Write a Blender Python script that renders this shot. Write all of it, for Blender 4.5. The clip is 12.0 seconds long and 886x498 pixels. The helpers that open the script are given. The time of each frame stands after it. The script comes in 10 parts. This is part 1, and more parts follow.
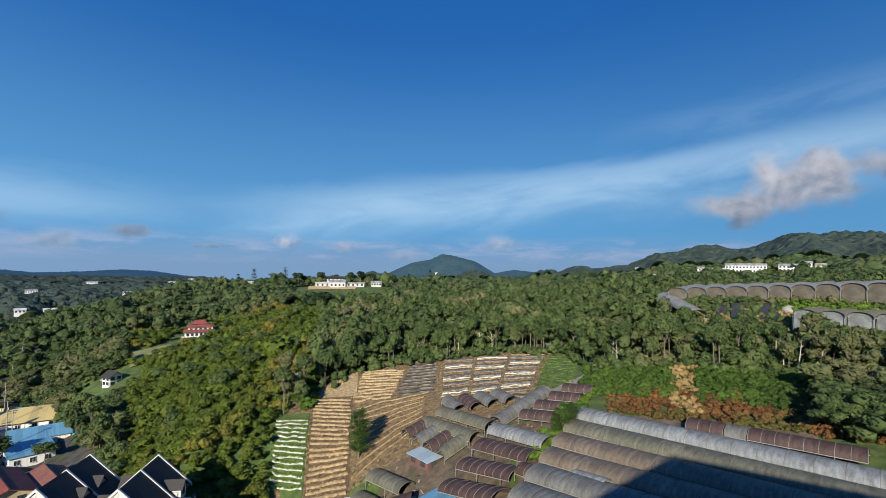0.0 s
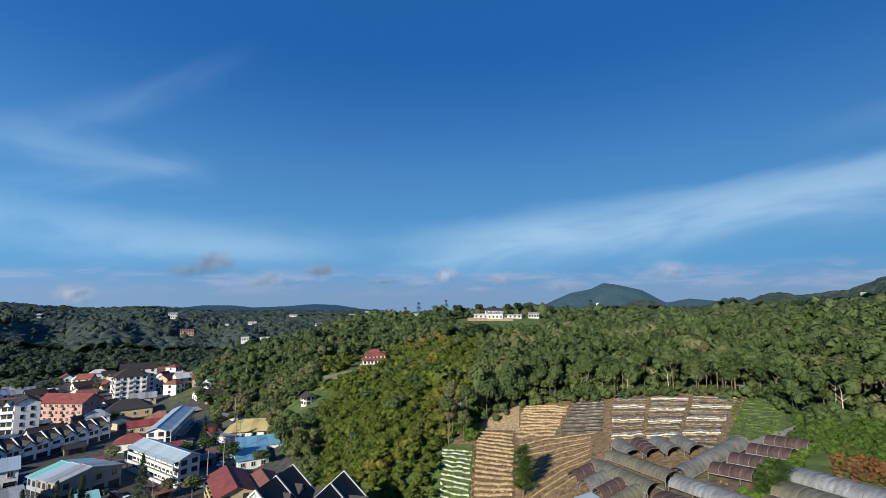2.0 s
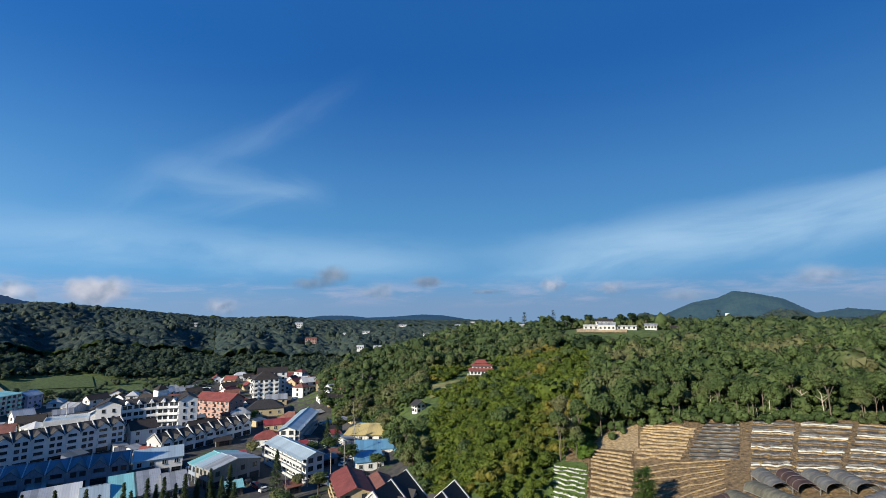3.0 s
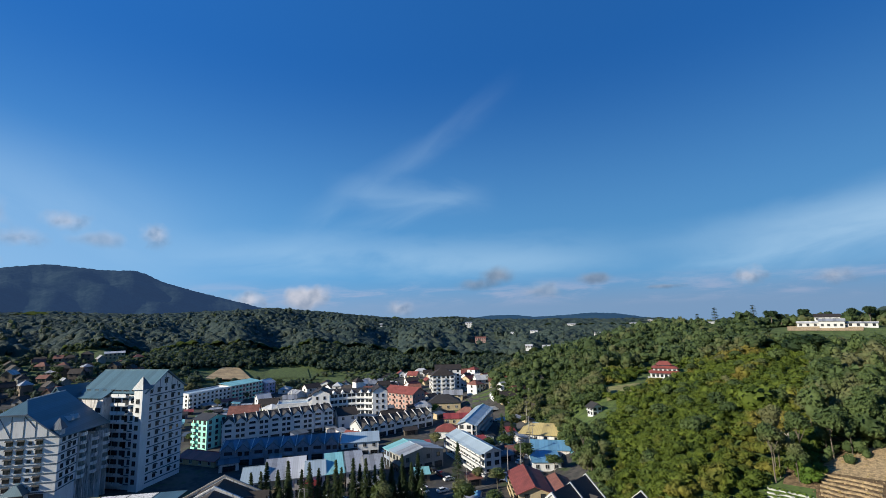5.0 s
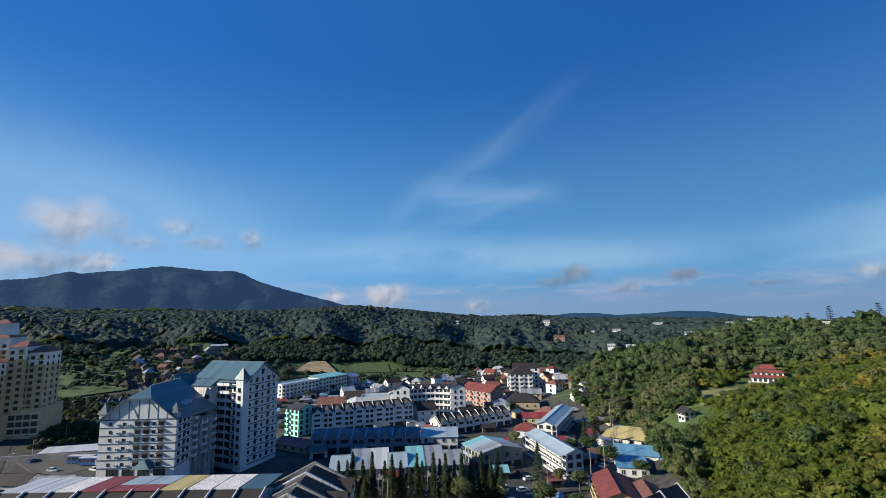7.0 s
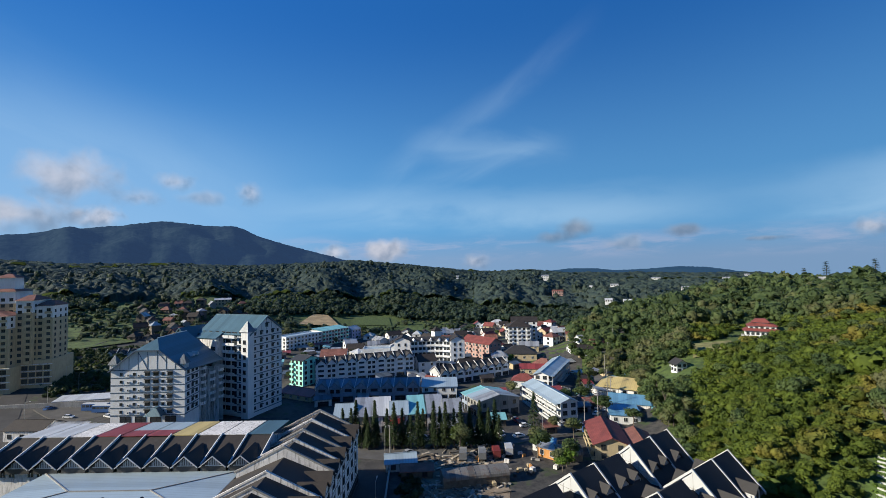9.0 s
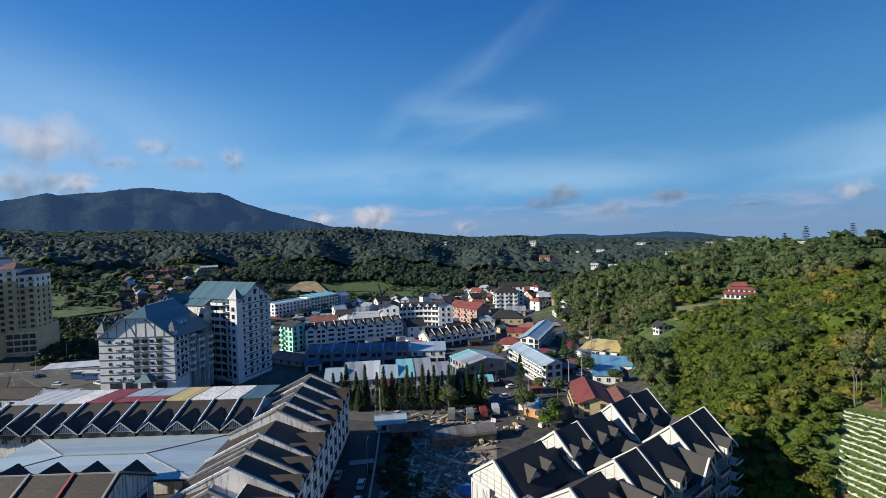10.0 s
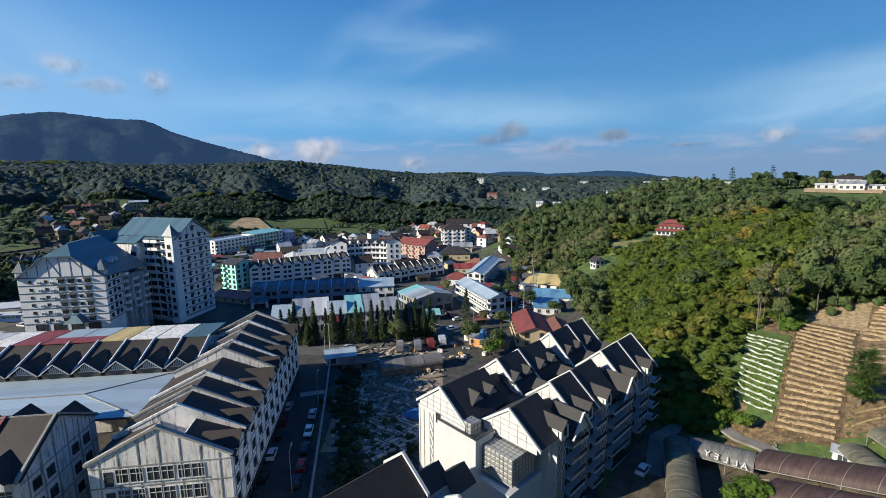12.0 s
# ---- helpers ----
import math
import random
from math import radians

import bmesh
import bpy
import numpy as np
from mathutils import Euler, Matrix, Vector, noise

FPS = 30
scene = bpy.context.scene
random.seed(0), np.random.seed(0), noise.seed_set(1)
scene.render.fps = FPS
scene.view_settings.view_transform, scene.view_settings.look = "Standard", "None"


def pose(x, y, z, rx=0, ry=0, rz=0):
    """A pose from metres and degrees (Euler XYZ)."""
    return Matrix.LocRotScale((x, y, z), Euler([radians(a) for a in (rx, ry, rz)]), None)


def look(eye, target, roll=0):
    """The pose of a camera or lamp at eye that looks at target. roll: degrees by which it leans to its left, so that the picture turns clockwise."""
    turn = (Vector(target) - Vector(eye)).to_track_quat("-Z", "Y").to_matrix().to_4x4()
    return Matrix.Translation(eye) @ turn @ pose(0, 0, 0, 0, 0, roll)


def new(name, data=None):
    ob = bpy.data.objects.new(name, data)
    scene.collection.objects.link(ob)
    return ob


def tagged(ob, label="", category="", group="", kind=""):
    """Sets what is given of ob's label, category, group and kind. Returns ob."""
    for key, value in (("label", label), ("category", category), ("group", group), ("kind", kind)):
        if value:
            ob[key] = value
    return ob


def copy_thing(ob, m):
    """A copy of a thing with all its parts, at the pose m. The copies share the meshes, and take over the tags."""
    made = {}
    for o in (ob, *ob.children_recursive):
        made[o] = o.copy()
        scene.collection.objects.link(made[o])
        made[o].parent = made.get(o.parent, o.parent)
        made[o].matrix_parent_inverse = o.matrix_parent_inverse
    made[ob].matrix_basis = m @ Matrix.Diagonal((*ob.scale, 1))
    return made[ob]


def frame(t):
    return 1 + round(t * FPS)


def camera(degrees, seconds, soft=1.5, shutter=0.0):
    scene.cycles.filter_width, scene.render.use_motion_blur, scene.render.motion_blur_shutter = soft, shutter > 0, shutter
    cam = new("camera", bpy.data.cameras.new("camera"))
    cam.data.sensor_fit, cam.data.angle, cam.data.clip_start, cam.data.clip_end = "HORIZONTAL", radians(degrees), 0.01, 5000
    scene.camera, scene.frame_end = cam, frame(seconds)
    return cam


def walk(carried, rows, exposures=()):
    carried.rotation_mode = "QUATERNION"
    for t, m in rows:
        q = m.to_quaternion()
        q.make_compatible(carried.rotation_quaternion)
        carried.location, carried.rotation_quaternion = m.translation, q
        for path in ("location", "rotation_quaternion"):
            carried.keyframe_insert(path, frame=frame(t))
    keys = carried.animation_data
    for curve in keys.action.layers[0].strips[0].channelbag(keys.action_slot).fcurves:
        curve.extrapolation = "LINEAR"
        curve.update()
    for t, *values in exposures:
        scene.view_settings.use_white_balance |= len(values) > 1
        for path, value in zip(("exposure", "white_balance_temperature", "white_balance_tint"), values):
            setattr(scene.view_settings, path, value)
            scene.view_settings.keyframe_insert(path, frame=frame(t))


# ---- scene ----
cam = camera(88.74, 12.0, soft=0.8)
EYE = (0.0, 0.0, 60.0)
PATH = [
    (0, -1.09, 2.80, -0.65),
    (0.5, 1.42, 3.36, -0.40),
    (1, 5.83, 4.34, -0.07),
    (1.5, 11.87, 5.59, 0.15),
    (2, 18.47, 6.67, 0.23),
    (2.5, 25.11, 7.48, 0.13),
    (3, 31.59, 8.02, 0.29),
    (3.5, 37.75, 8.06, 0.53),
    (5.5, 55.81, 8.35, 1.40),
    (6, 58.93, 8.62, 1.43),
    (6.5, 61.10, 8.84, 1.37),
    (8.5, 62.02, 4.42, 0.93),
    (9, 61.72, 2.45, 0.97),
    (9.5, 61.22, 0.35, 1.07),
    (10, 60.20, -1.85, 1.22),
    (10.5, 58.65, -4.09, 1.24),
    (11, 56.91, -6.35, 1.02),
    (11.5, 55.25, -8.32, 0.67),
    (12, 53.74, -9.92, 0.35),
]
walk(cam, [(t, pose(*EYE, 90 + pitch, roll, yaw)) for t, yaw, pitch, roll in PATH], [(0.0, 0.70), (2.5, 0.66), (5.5, 0.62), (9.5, 0.64), (12.0, 0.74)])

# ---- light: low sun behind the left shoulder, blue highland sky with thin cirrus ----
SUN_AZ, SUN_EL = 165.0, 23.5          # degrees: azimuth counter-clockwise from +y, elevation
sun_way = Vector((-math.sin(radians(SUN_AZ)) * math.cos(radians(SUN_EL)),
                  math.cos(radians(SUN_AZ)) * math.cos(radians(SUN_EL)), math.sin(radians(SUN_EL))))
sun_data = bpy.data.lights.new("sun", "SUN")
sun_data.energy, sun_data.angle, sun_data.color = 5.0, radians(0.6), (1.0, 0.90, 0.72)
sun = new("sun", sun_data)
sun.matrix_world = look(sun_way * 500, (0, 0, 0))

world = bpy.data.worlds.new("sky")
scene.world = world
world.use_nodes = True


class Nodes:
    """Small wrapper to write node trees in a few lines."""

    def __init__(self, tree):
        self.tree = tree
        tree.nodes.clear()

    def add(self, kind, sets=None, **inputs):
        n = self.tree.nodes.new(kind)
        for k, v in (sets or {}).items():
            setattr(n, k, v)
        for k, v in inputs.items():
            key = int(k[1:]) if k[0] == "i" and k[1:].isdigit() else k.replace("_", " ")
            self.put(n.inputs[key], v)
        return n

    def put(self, socket, v):
        if isinstance(v, bpy.types.NodeSocket):
            self.tree.links.new(v, socket)
        elif isinstance(v, bpy.types.Node):
            self.tree.links.new(v.outputs[0], socket)
        else:
            socket.default_value = v

    def math(self, op, a, b=0.0, clamp=False):
        return self.add("ShaderNodeMath", {"operation": op, "use_clamp": clamp}, i0=a, i1=b).outputs[0]

    def mix(self, f, a, b, blend="MIX"):
        n = self.add("ShaderNodeMix", {"data_type": "RGBA", "blend_type": blend})
        self.put(n.inputs[0], f), self.put(n.inputs[6], a), self.put(n.inputs[7], b)
        return n.outputs[2]

    def noise(self, vec, scale, detail=3.0, rough=0.55, dist=0.0):
        return self.add("ShaderNodeTexNoise", None, Vector=vec, Scale=scale, Detail=detail, Roughness=rough,
                        Distortion=dist).outputs[0]

    def span(self, v, a, b, c=0.0, d=1.0):
        n = self.add("ShaderNodeMapRange", {"interpolation_type": "SMOOTHSTEP"})
        for i, x in enumerate((v, a, b, c, d)):
            self.put(n.inputs[i], x)
        return n.outputs[0]


def build_sky():
    n = Nodes(world.node_tree)
    out = n.add("ShaderNodeOutputWorld")
    sky = n.add("ShaderNodeTexSky", {"sky_type": "NISHITA", "sun_disc": False, "sun_elevation": radians(SUN_EL),
                                     "sun_rotation": radians(-SUN_AZ), "altitude": 1500.0, "air_density": 1.0,
                                     "dust_density": 0.6, "ozone_density": 3.0})
    co = n.add("ShaderNodeTexCoord").outputs["Generated"]
    sep = n.add("ShaderNodeSeparateXYZ", None, Vector=co)
    z = sep.outputs[2]
    # azimuth (counter-clockwise from +y) and elevation of the view, in degrees
    az_n = n.math("MULTIPLY", n.math("ARCTAN2", n.math("MULTIPLY", sep.outputs[0], -1.0), sep.outputs[1]), 57.2958)
    el_n = n.math("MULTIPLY", n.math("ARCSINE", z), 57.2958)
    # pale band of haze low over the hills, lavender at its foot
    haze = n.math("MULTIPLY", n.span(z, 0.52, 0.02), 0.86)
    blue = n.mix(1.0, sky.outputs[0], (0.20, 0.78, 1.30, 1), "MULTIPLY")
    blue = n.mix(0.85, blue, (0.15, 1.06, 3.55, 1))
    col = n.mix(haze, blue, (1.12, 3.22, 5.7, 1))
    col = n.mix(n.math("MULTIPLY", n.span(el_n, 5.0, 0.5), 0.75), col, (2.0, 2.9, 4.4, 1))
    # the sky is paler on the sun's side and deeper away from it
    side_tone = n.math("MULTIPLY", n.span(az_n, 25.0, 105.0, 0.90, 1.14), n.span(az_n, -8.0, -45.0, 1.0, 0.93))
    col = n.mix(1.0, col, n.add("ShaderNodeCombineXYZ", None, X=side_tone, Y=side_tone, Z=side_tone), "MULTIPLY")
    near_sun = n.math("MULTIPLY", n.math("MULTIPLY", n.span(az_n, 66.0, 100.0), n.span(el_n, 20.0, 4.0)), 0.55)
    col = n.mix(near_sun, col, (2.9, 4.5, 6.6, 1))
    # cirrus: soft bands with a firm upper edge and a long fade below
    for az_mid, half, el_mid, slope, above, below, amount, grain in CIRRUS:
        d_az = n.math("SUBTRACT", az_n, az_mid)
        off = n.math("SUBTRACT", n.math("SUBTRACT", el_n, el_mid), n.math("MULTIPLY", d_az, slope))
        uv = n.add("ShaderNodeCombineXYZ", None, X=n.math("MULTIPLY", d_az, 0.045), Y=n.math("MULTIPLY", off, 0.15), Z=az_mid)
        wisp = n.noise(uv, grain, 5.0, 0.55, 0.5)
        off = n.math("ADD", off, n.math("MULTIPLY", n.math("SUBTRACT", wisp, 0.5), 5.0))
        body = n.math("MULTIPLY", n.span(off, above, -above), n.span(off, -below, -0.2 * below))
        ends = n.span(n.math("DIVIDE", n.math("ABSOLUTE", d_az), half), 1.0, 0.35)
        m = n.math("MULTIPLY", n.math("MULTIPLY", body, ends), n.math("MULTIPLY", n.span(wisp, 0.1, 0.75), amount))
        col = n.mix(m, col, (4.6, 6.3, 7.7, 1))
    # warm-tinted streaks low over the horizon
    uv = n.add("ShaderNodeCombineXYZ", None, X=n.math("MULTIPLY", az_n, 0.12), Y=n.math("MULTIPLY", el_n, 0.55), Z=2.0)
    puff = n.noise(uv, 1.3, 5.0, 0.6, 0.3)
    low = n.math("MULTIPLY", n.span(el_n, 0.4, 2.2), n.span(el_n, 4.6, 2.8))
    col = n.mix(n.math("MULTIPLY", n.math("MULTIPLY", n.span(puff, 0.42, 0.72), low), 0.34), col, (4.5, 4.3, 5.4, 1))
    # cumulus: relief from two samples of the same lumps, one shifted towards the sun
    deg = n.add("ShaderNodeCombineXYZ", None, X=az_n, Y=el_n, Z=7.0).outputs[0]
    toward = n.add("ShaderNodeVectorMath", {"operation": "ADD"}, i0=deg, i1=(0.45, 0.55, 0.0)).outputs[0]
    lumps, shifted = n.noise(deg, 0.36, 5.0, 0.46, 0.2), n.noise(toward, 0.36, 5.0, 0.46, 0.2)
    small, small_shifted = n.noise(deg, 0.8, 4.0, 0.45, 0.2), n.noise(toward, 0.8, 4.0, 0.45, 0.2)
    for az, el, wide, high, bright, dense, soft in CLOUDS:
        n1, n2 = (lumps, shifted) if wide > 2.4 else (small, small_shifted)
        du = n.math("DIVIDE", n.math("SUBTRACT", az_n, az), wide)
        dv = n.math("DIVIDE", n.math("SUBTRACT", el_n, el), high)
        r = n.math("SQRT", n.math("ADD", n.math("MULTIPLY", du, du), n.math("MULTIPLY", dv, dv)))
        r = n.math("ADD", r, n.math("MULTIPLY", n.math("SUBTRACT", n1, 0.5), 1.7 if wide > 2.4 else 1.3))
        m = n.math("MULTIPLY", n.span(r, 1.12, 1.0 - soft), dense)
        lit = n.math("ADD", n.math("MULTIPLY", dv, 0.32), n.math("MULTIPLY", n.math("SUBTRACT", n1, n2), 1.5))
        lit = n.span(n.math("ADD", lit, n.math("MULTIPLY", du, 0.12)), -0.55, 0.60)
        tone = n.mix(lit, tuple(c * bright * 0.58 for c in (3.4, 4.6, 6.6)) + (1,), tuple(c * bright for c in (6.9, 6.8, 7.4)) + (1,))
        col = n.mix(m, col, tone)
    bg = n.add("ShaderNodeBackground", None, Color=col, Strength=0.080)
    n.put(out.inputs[0], bg)


# middle azimuth, half length, elevation of the upper edge, slope, softness above, fade below, amount, grain
CIRRUS = (
    (-16.0, 52.0, 12.6, -0.085, 1.4, 9.0, 0.52, 1.2),
    (16.0, 12.0, 6.6, -0.16, 0.8, 2.6, 0.20, 1.8),
    (-38.0, 20.0, 18.0, -0.06, 1.6, 4.0, 0.16, 1.8),
    (57.0, 17.0, 20.0, -0.58, 1.8, 4.5, 0.17, 1.5),
    (56.0, 12.0, 16.4, 0.05, 1.4, 4.5, 0.22, 1.7),
    (61.0, 15.0, 12.0, -0.30, 1.4, 3.5, 0.15, 1.7),
    (56.0, 34.0, 9.2, 0.02, 2.0, 6.0, 0.36, 1.3),
    (100.0, 22.0, 17.0, 0.30, 5.0, 12.0, 0.20, 1.1),
)
# azimuth, elevation, half width, half height, brightness, density, softness of the edge
CLOUDS = (
    (-35.0, 7.0, 5.0, 2.1, 0.62, 0.92, 0.7),
    (-39.6, 9.3, 5.4, 3.4, 0.72, 1.0, 0.7),
    (-46.5, 10.3, 6.0, 1.5, 0.64, 0.9, 0.9),
    (-8.6, 3.6, 3.6, 1.2, 0.78, 0.6, 1.0),
    (17.9, 3.3, 1.7, 1.15, 0.82, 0.8, 1.0),
    (11.2, 2.9, 1.9, 1.0, 0.78, 0.6, 1.0),
    (4.0, 1.8, 3.2, 0.8, 0.74, 0.4, 1.0),
    (39.9, 2.6, 2.9, 1.1, 0.72, 0.5, 1.0),
    (33.6, 3.9, 2.6, 0.75, 0.46, 0.6, 1.0),
    (26.0, 2.6, 2.4, 0.35, 0.46, 0.5, 1.0),
    (45.2, 4.6, 2.9, 1.3, 0.46, 0.65, 1.0),
    (47.8, 3.6, 2.6, 0.8, 0.46, 0.5, 1.0),
    (68.7, 2.4, 3.0, 1.8, 0.90, 0.95, 0.6),
    (75.2, 2.0, 2.2, 1.3, 0.86, 0.8, 0.8),
    (57.5, 0.8, 2.2, 1.2, 0.82, 0.6, 1.0),
    (84.9, 9.0, 1.8, 1.4, 0.80, 0.55, 1.0),
    (92.2, 9.8, 2.3, 1.2, 0.80, 0.55, 1.0),
    (89.8, 8.3, 2.8, 0.9, 0.80, 0.5, 1.0),
    (95.6, 7.9, 2.4, 1.1, 0.78, 0.5, 1.0),
    (101.5, 9.2, 4.6, 2.7, 0.84, 0.8, 0.9),
    (99.0, 5.6, 2.2, 1.4, 0.86, 0.8, 0.8),
    (105.0, 5.6, 5.0, 1.9, 0.78, 0.8, 0.8),
)
build_sky()


# ---- materials ----
def material(name):
    m = bpy.data.materials.new(name)
    m.use_nodes = True
    return m, Nodes(m.node_tree)


def finish(n, color, rough=0.8, metal=0.0, bump=None, strength=0.3, distance=0.05, **more):
    p = n.add("ShaderNodeBsdfPrincipled", None, Base_Color=color, Roughness=rough, Metallic=metal, **more)
    if bump is not None:
        p_b = n.add("ShaderNodeBump", None, Strength=strength, Distance=distance, Height=bump)
        n.put(p.inputs["Normal"], p_b)
    n.put(n.add("ShaderNodeOutputMaterial").inputs[0], p)


def rgb(c):
    return (c[0], c[1], c[2], 1.0)


def plain(name, color, rough=0.8, metal=0.0, vary=0.18, scale=0.6, grime=0.0, spec=0.5, relief=0.02):
    """Painted or bare surface with a fine grain, broad stains, and streaks of grime running down."""
    m, n = material(name)
    co = n.add("ShaderNodeTexCoord").outputs["Object"]
    rnd = n.add("ShaderNodeObjectInfo").outputs["Random"]
    big = n.noise(co, scale * 0.4, 4.0)
    fine = n.noise(co, scale * 7.0, 3.0)
    v = n.math("ADD", n.math("MULTIPLY", big, 0.65), n.math("MULTIPLY", fine, 0.35))
    dark = tuple(c * (1 - vary * 1.6) for c in color)
    lite = tuple(min(1.0, c * (1 + vary * 0.7)) for c in color)
    col = n.mix(n.span(v, 0.3, 0.7), rgb(dark), rgb(lite))
    col = n.mix(n.math("MULTIPLY", rnd, vary * 0.6), col, rgb(tuple(c * 0.7 for c in color)))
    if grime:
        st = n.add("ShaderNodeVectorMath", {"operation": "MULTIPLY"}, i0=co, i1=(1.3, 1.3, 0.16)).outputs[0]
        streak = n.span(n.noise(st, 1.6, 5.0, 0.62), 0.47, 0.72)
        col = n.mix(n.math("MULTIPLY", streak, grime), col, (0.07, 0.07, 0.068, 1))
    finish(n, col, rough, metal, fine, 0.25 if relief < 0.05 else 0.9, relief, Specular_IOR_Level=spec)
    return m


def ribbed(name, color, pitch=0.5, rough=0.45, metal=0.25, vary=0.2, rust=0.0, axis=0):
    """Corrugated sheet: ribs along the slope, sheet by sheet shades and rust."""
    m, n = material(name)
    co = n.add("ShaderNodeTexCoord").outputs["Object"]
    sep = n.add("ShaderNodeSeparateXYZ", None, Vector=co)
    u = n.math("DIVIDE", sep.outputs[axis], pitch)
    rib = n.math("ABSOLUTE", n.math("SUBTRACT", n.math("FRACT", u), 0.5))
    sheet = n.add("ShaderNodeTexWhiteNoise", {"noise_dimensions": "1D"}, W=n.math("FLOOR", n.math("DIVIDE", u, 3.0))).outputs[0]
    big = n.noise(co, 0.25, 4.0)
    fine = n.noise(co, 3.0, 4.0, 0.6)
    v = n.math("ADD", n.math("MULTIPLY", sheet, 0.35), n.math("MULTIPLY", n.math("ADD", big, fine), 0.33))
    col = n.mix(n.span(v, 0.25, 0.8), rgb([c * (1 - vary * 1.5) for c in color]), rgb([min(1, c * (1 + vary)) for c in color]))
    col = n.mix(n.math("MULTIPLY", n.span(rib, 0.18, 0.0), 0.35), col, rgb([c * 0.55 for c in color]))
    if rust:
        col = n.mix(n.math("MULTIPLY", n.span(n.noise(co, 0.55, 6.0, 0.65), 0.5, 0.68), rust), col, (0.13, 0.06, 0.035, 1))
    finish(n, col, rough, metal, rib, 0.5, 0.05)
    return m


def tiled(name, color, rows=0.35, rough=0.75, vary=0.3):
    """Roof tiles in courses, weathered."""
    m, n = material(name)
    co = n.add("ShaderNodeTexCoord").outputs["Object"]
    sep = n.add("ShaderNodeSeparateXYZ", None, Vector=co)
    course = n.math("FRACT", n.math("DIVIDE", sep.outputs[2], rows * 0.6))
    side = n.math("FRACT", n.math("DIVIDE", n.math("ADD", sep.outputs[0], sep.outputs[1]), rows))
    big = n.noise(co, 0.35, 5.0, 0.6)
    fine = n.noise(co, 4.0, 3.0)
    v = n.math("ADD", n.math("MULTIPLY", big, 0.6), n.math("MULTIPLY", fine, 0.4))
    col = n.mix(n.span(v, 0.33, 0.68), rgb([c * (1 - vary * 1.4) for c in color]), rgb([min(1, c * (1 + vary)) for c in color]))
    col = n.mix(n.math("MULTIPLY", n.span(course, 0.22, 0.0), 0.45), col, rgb([c * 0.45 for c in color]))
    finish(n, col, rough, 0.0, n.math("ADD", course, n.math("MULTIPLY", side, 0.3)), 0.5, 0.06)
    return m


def leafy(name, dark, lite, third=None, rough=0.55, thin=0.22, grain=1.1):
    """Leaves: shade by clump and by leaf, some light through them."""
    m, n = material(name)
    geo = n.add("ShaderNodeNewGeometry")
    isl = geo.outputs["Random Per Island"]
    pos = geo.outputs["Position"]
    patch = n.noise(pos, 0.035, 3.0, 0.6)
    tree = n.noise(pos, 0.16, 2.0, 0.5)
    v = n.math("ADD", n.math("MULTIPLY", isl, 0.45), n.math("MULTIPLY", n.span(tree, 0.3, 0.7), 0.55))
    col = n.mix(v, rgb(dark), rgb(lite))
    if third:
        col = n.mix(n.span(patch, 0.52, 0.66), col, n.mix(v, rgb([c * 0.75 for c in third]), rgb([c * 1.25 for c in third])))
    p = n.add("ShaderNodeBsdfPrincipled", None, Base_Color=col, Roughness=rough, Specular_IOR_Level=0.2)
    tuft = n.noise(pos, grain, 4.0, 0.7)
    n.put(p.inputs["Normal"], n.add("ShaderNodeBump", None, Strength=0.9, Distance=0.9 / grain, Height=tuft))
    tr = n.add("ShaderNodeBsdfTranslucent", None, Color=n.mix(0.5, col, (0.16, 0.22, 0.02, 1)))
    mx = n.add("ShaderNodeMixShader", None, i0=thin, i1=p.outputs[0], i2=tr.outputs[0])
    n.put(n.add("ShaderNodeOutputMaterial").inputs[0], mx)
    return m


def ground_mat():
    """Grass, undergrowth and bare laterite in patches."""
    m, n = material("ground_cover")
    pos = n.add("ShaderNodeNewGeometry").outputs["Position"]
    a = n.noise(pos, 0.03, 5.0, 0.6)
    b = n.noise(pos, 0.35, 5.0, 0.65)
    c = n.noise(pos, 2.5, 3.0, 0.6)
    grass = n.mix(n.span(b, 0.35, 0.65), (0.030, 0.055, 0.012, 1), (0.075, 0.115, 0.024, 1))
    soil = n.mix(n.span(c, 0.3, 0.7), (0.11, 0.075, 0.04, 1), (0.24, 0.16, 0.085, 1))
    col = n.mix(n.math("MULTIPLY", n.span(a, 0.6, 0.72), 0.7), grass, soil)
    finish(n, col, 0.9, 0.0, n.math("ADD", b, n.math("MULTIPLY", c, 0.4)), 0.8, 0.4)
    return m


GROUND = ground_mat()
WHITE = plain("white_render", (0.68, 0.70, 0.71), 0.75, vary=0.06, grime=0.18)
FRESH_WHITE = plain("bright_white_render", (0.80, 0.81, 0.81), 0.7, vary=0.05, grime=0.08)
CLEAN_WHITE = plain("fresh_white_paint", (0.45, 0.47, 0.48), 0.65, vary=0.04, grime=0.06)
STAINED = plain("rain_stained_render", (0.70, 0.69, 0.68), 0.85, vary=0.16, grime=0.85)
CREAM = plain("cream_paint", (0.46, 0.38, 0.24), 0.75, vary=0.1, grime=0.25)
MINT = plain("mint_paint", (0.34, 0.78, 0.66), 0.7, vary=0.08, grime=0.2)
PINK = plain("salmon_paint", (0.44, 0.28, 0.245), 0.75, vary=0.1, grime=0.25)
LILAC = plain("lilac_paint", (0.45, 0.42, 0.58), 0.75, vary=0.1, grime=0.2)
PALE_BLUE_WALL = plain("faded_blue_render", (0.26, 0.31, 0.40), 0.75, vary=0.15, grime=0.3)
BLUE_WALL = plain("blue_paint", (0.10, 0.13, 0.21), 0.7, vary=0.15, grime=0.25)
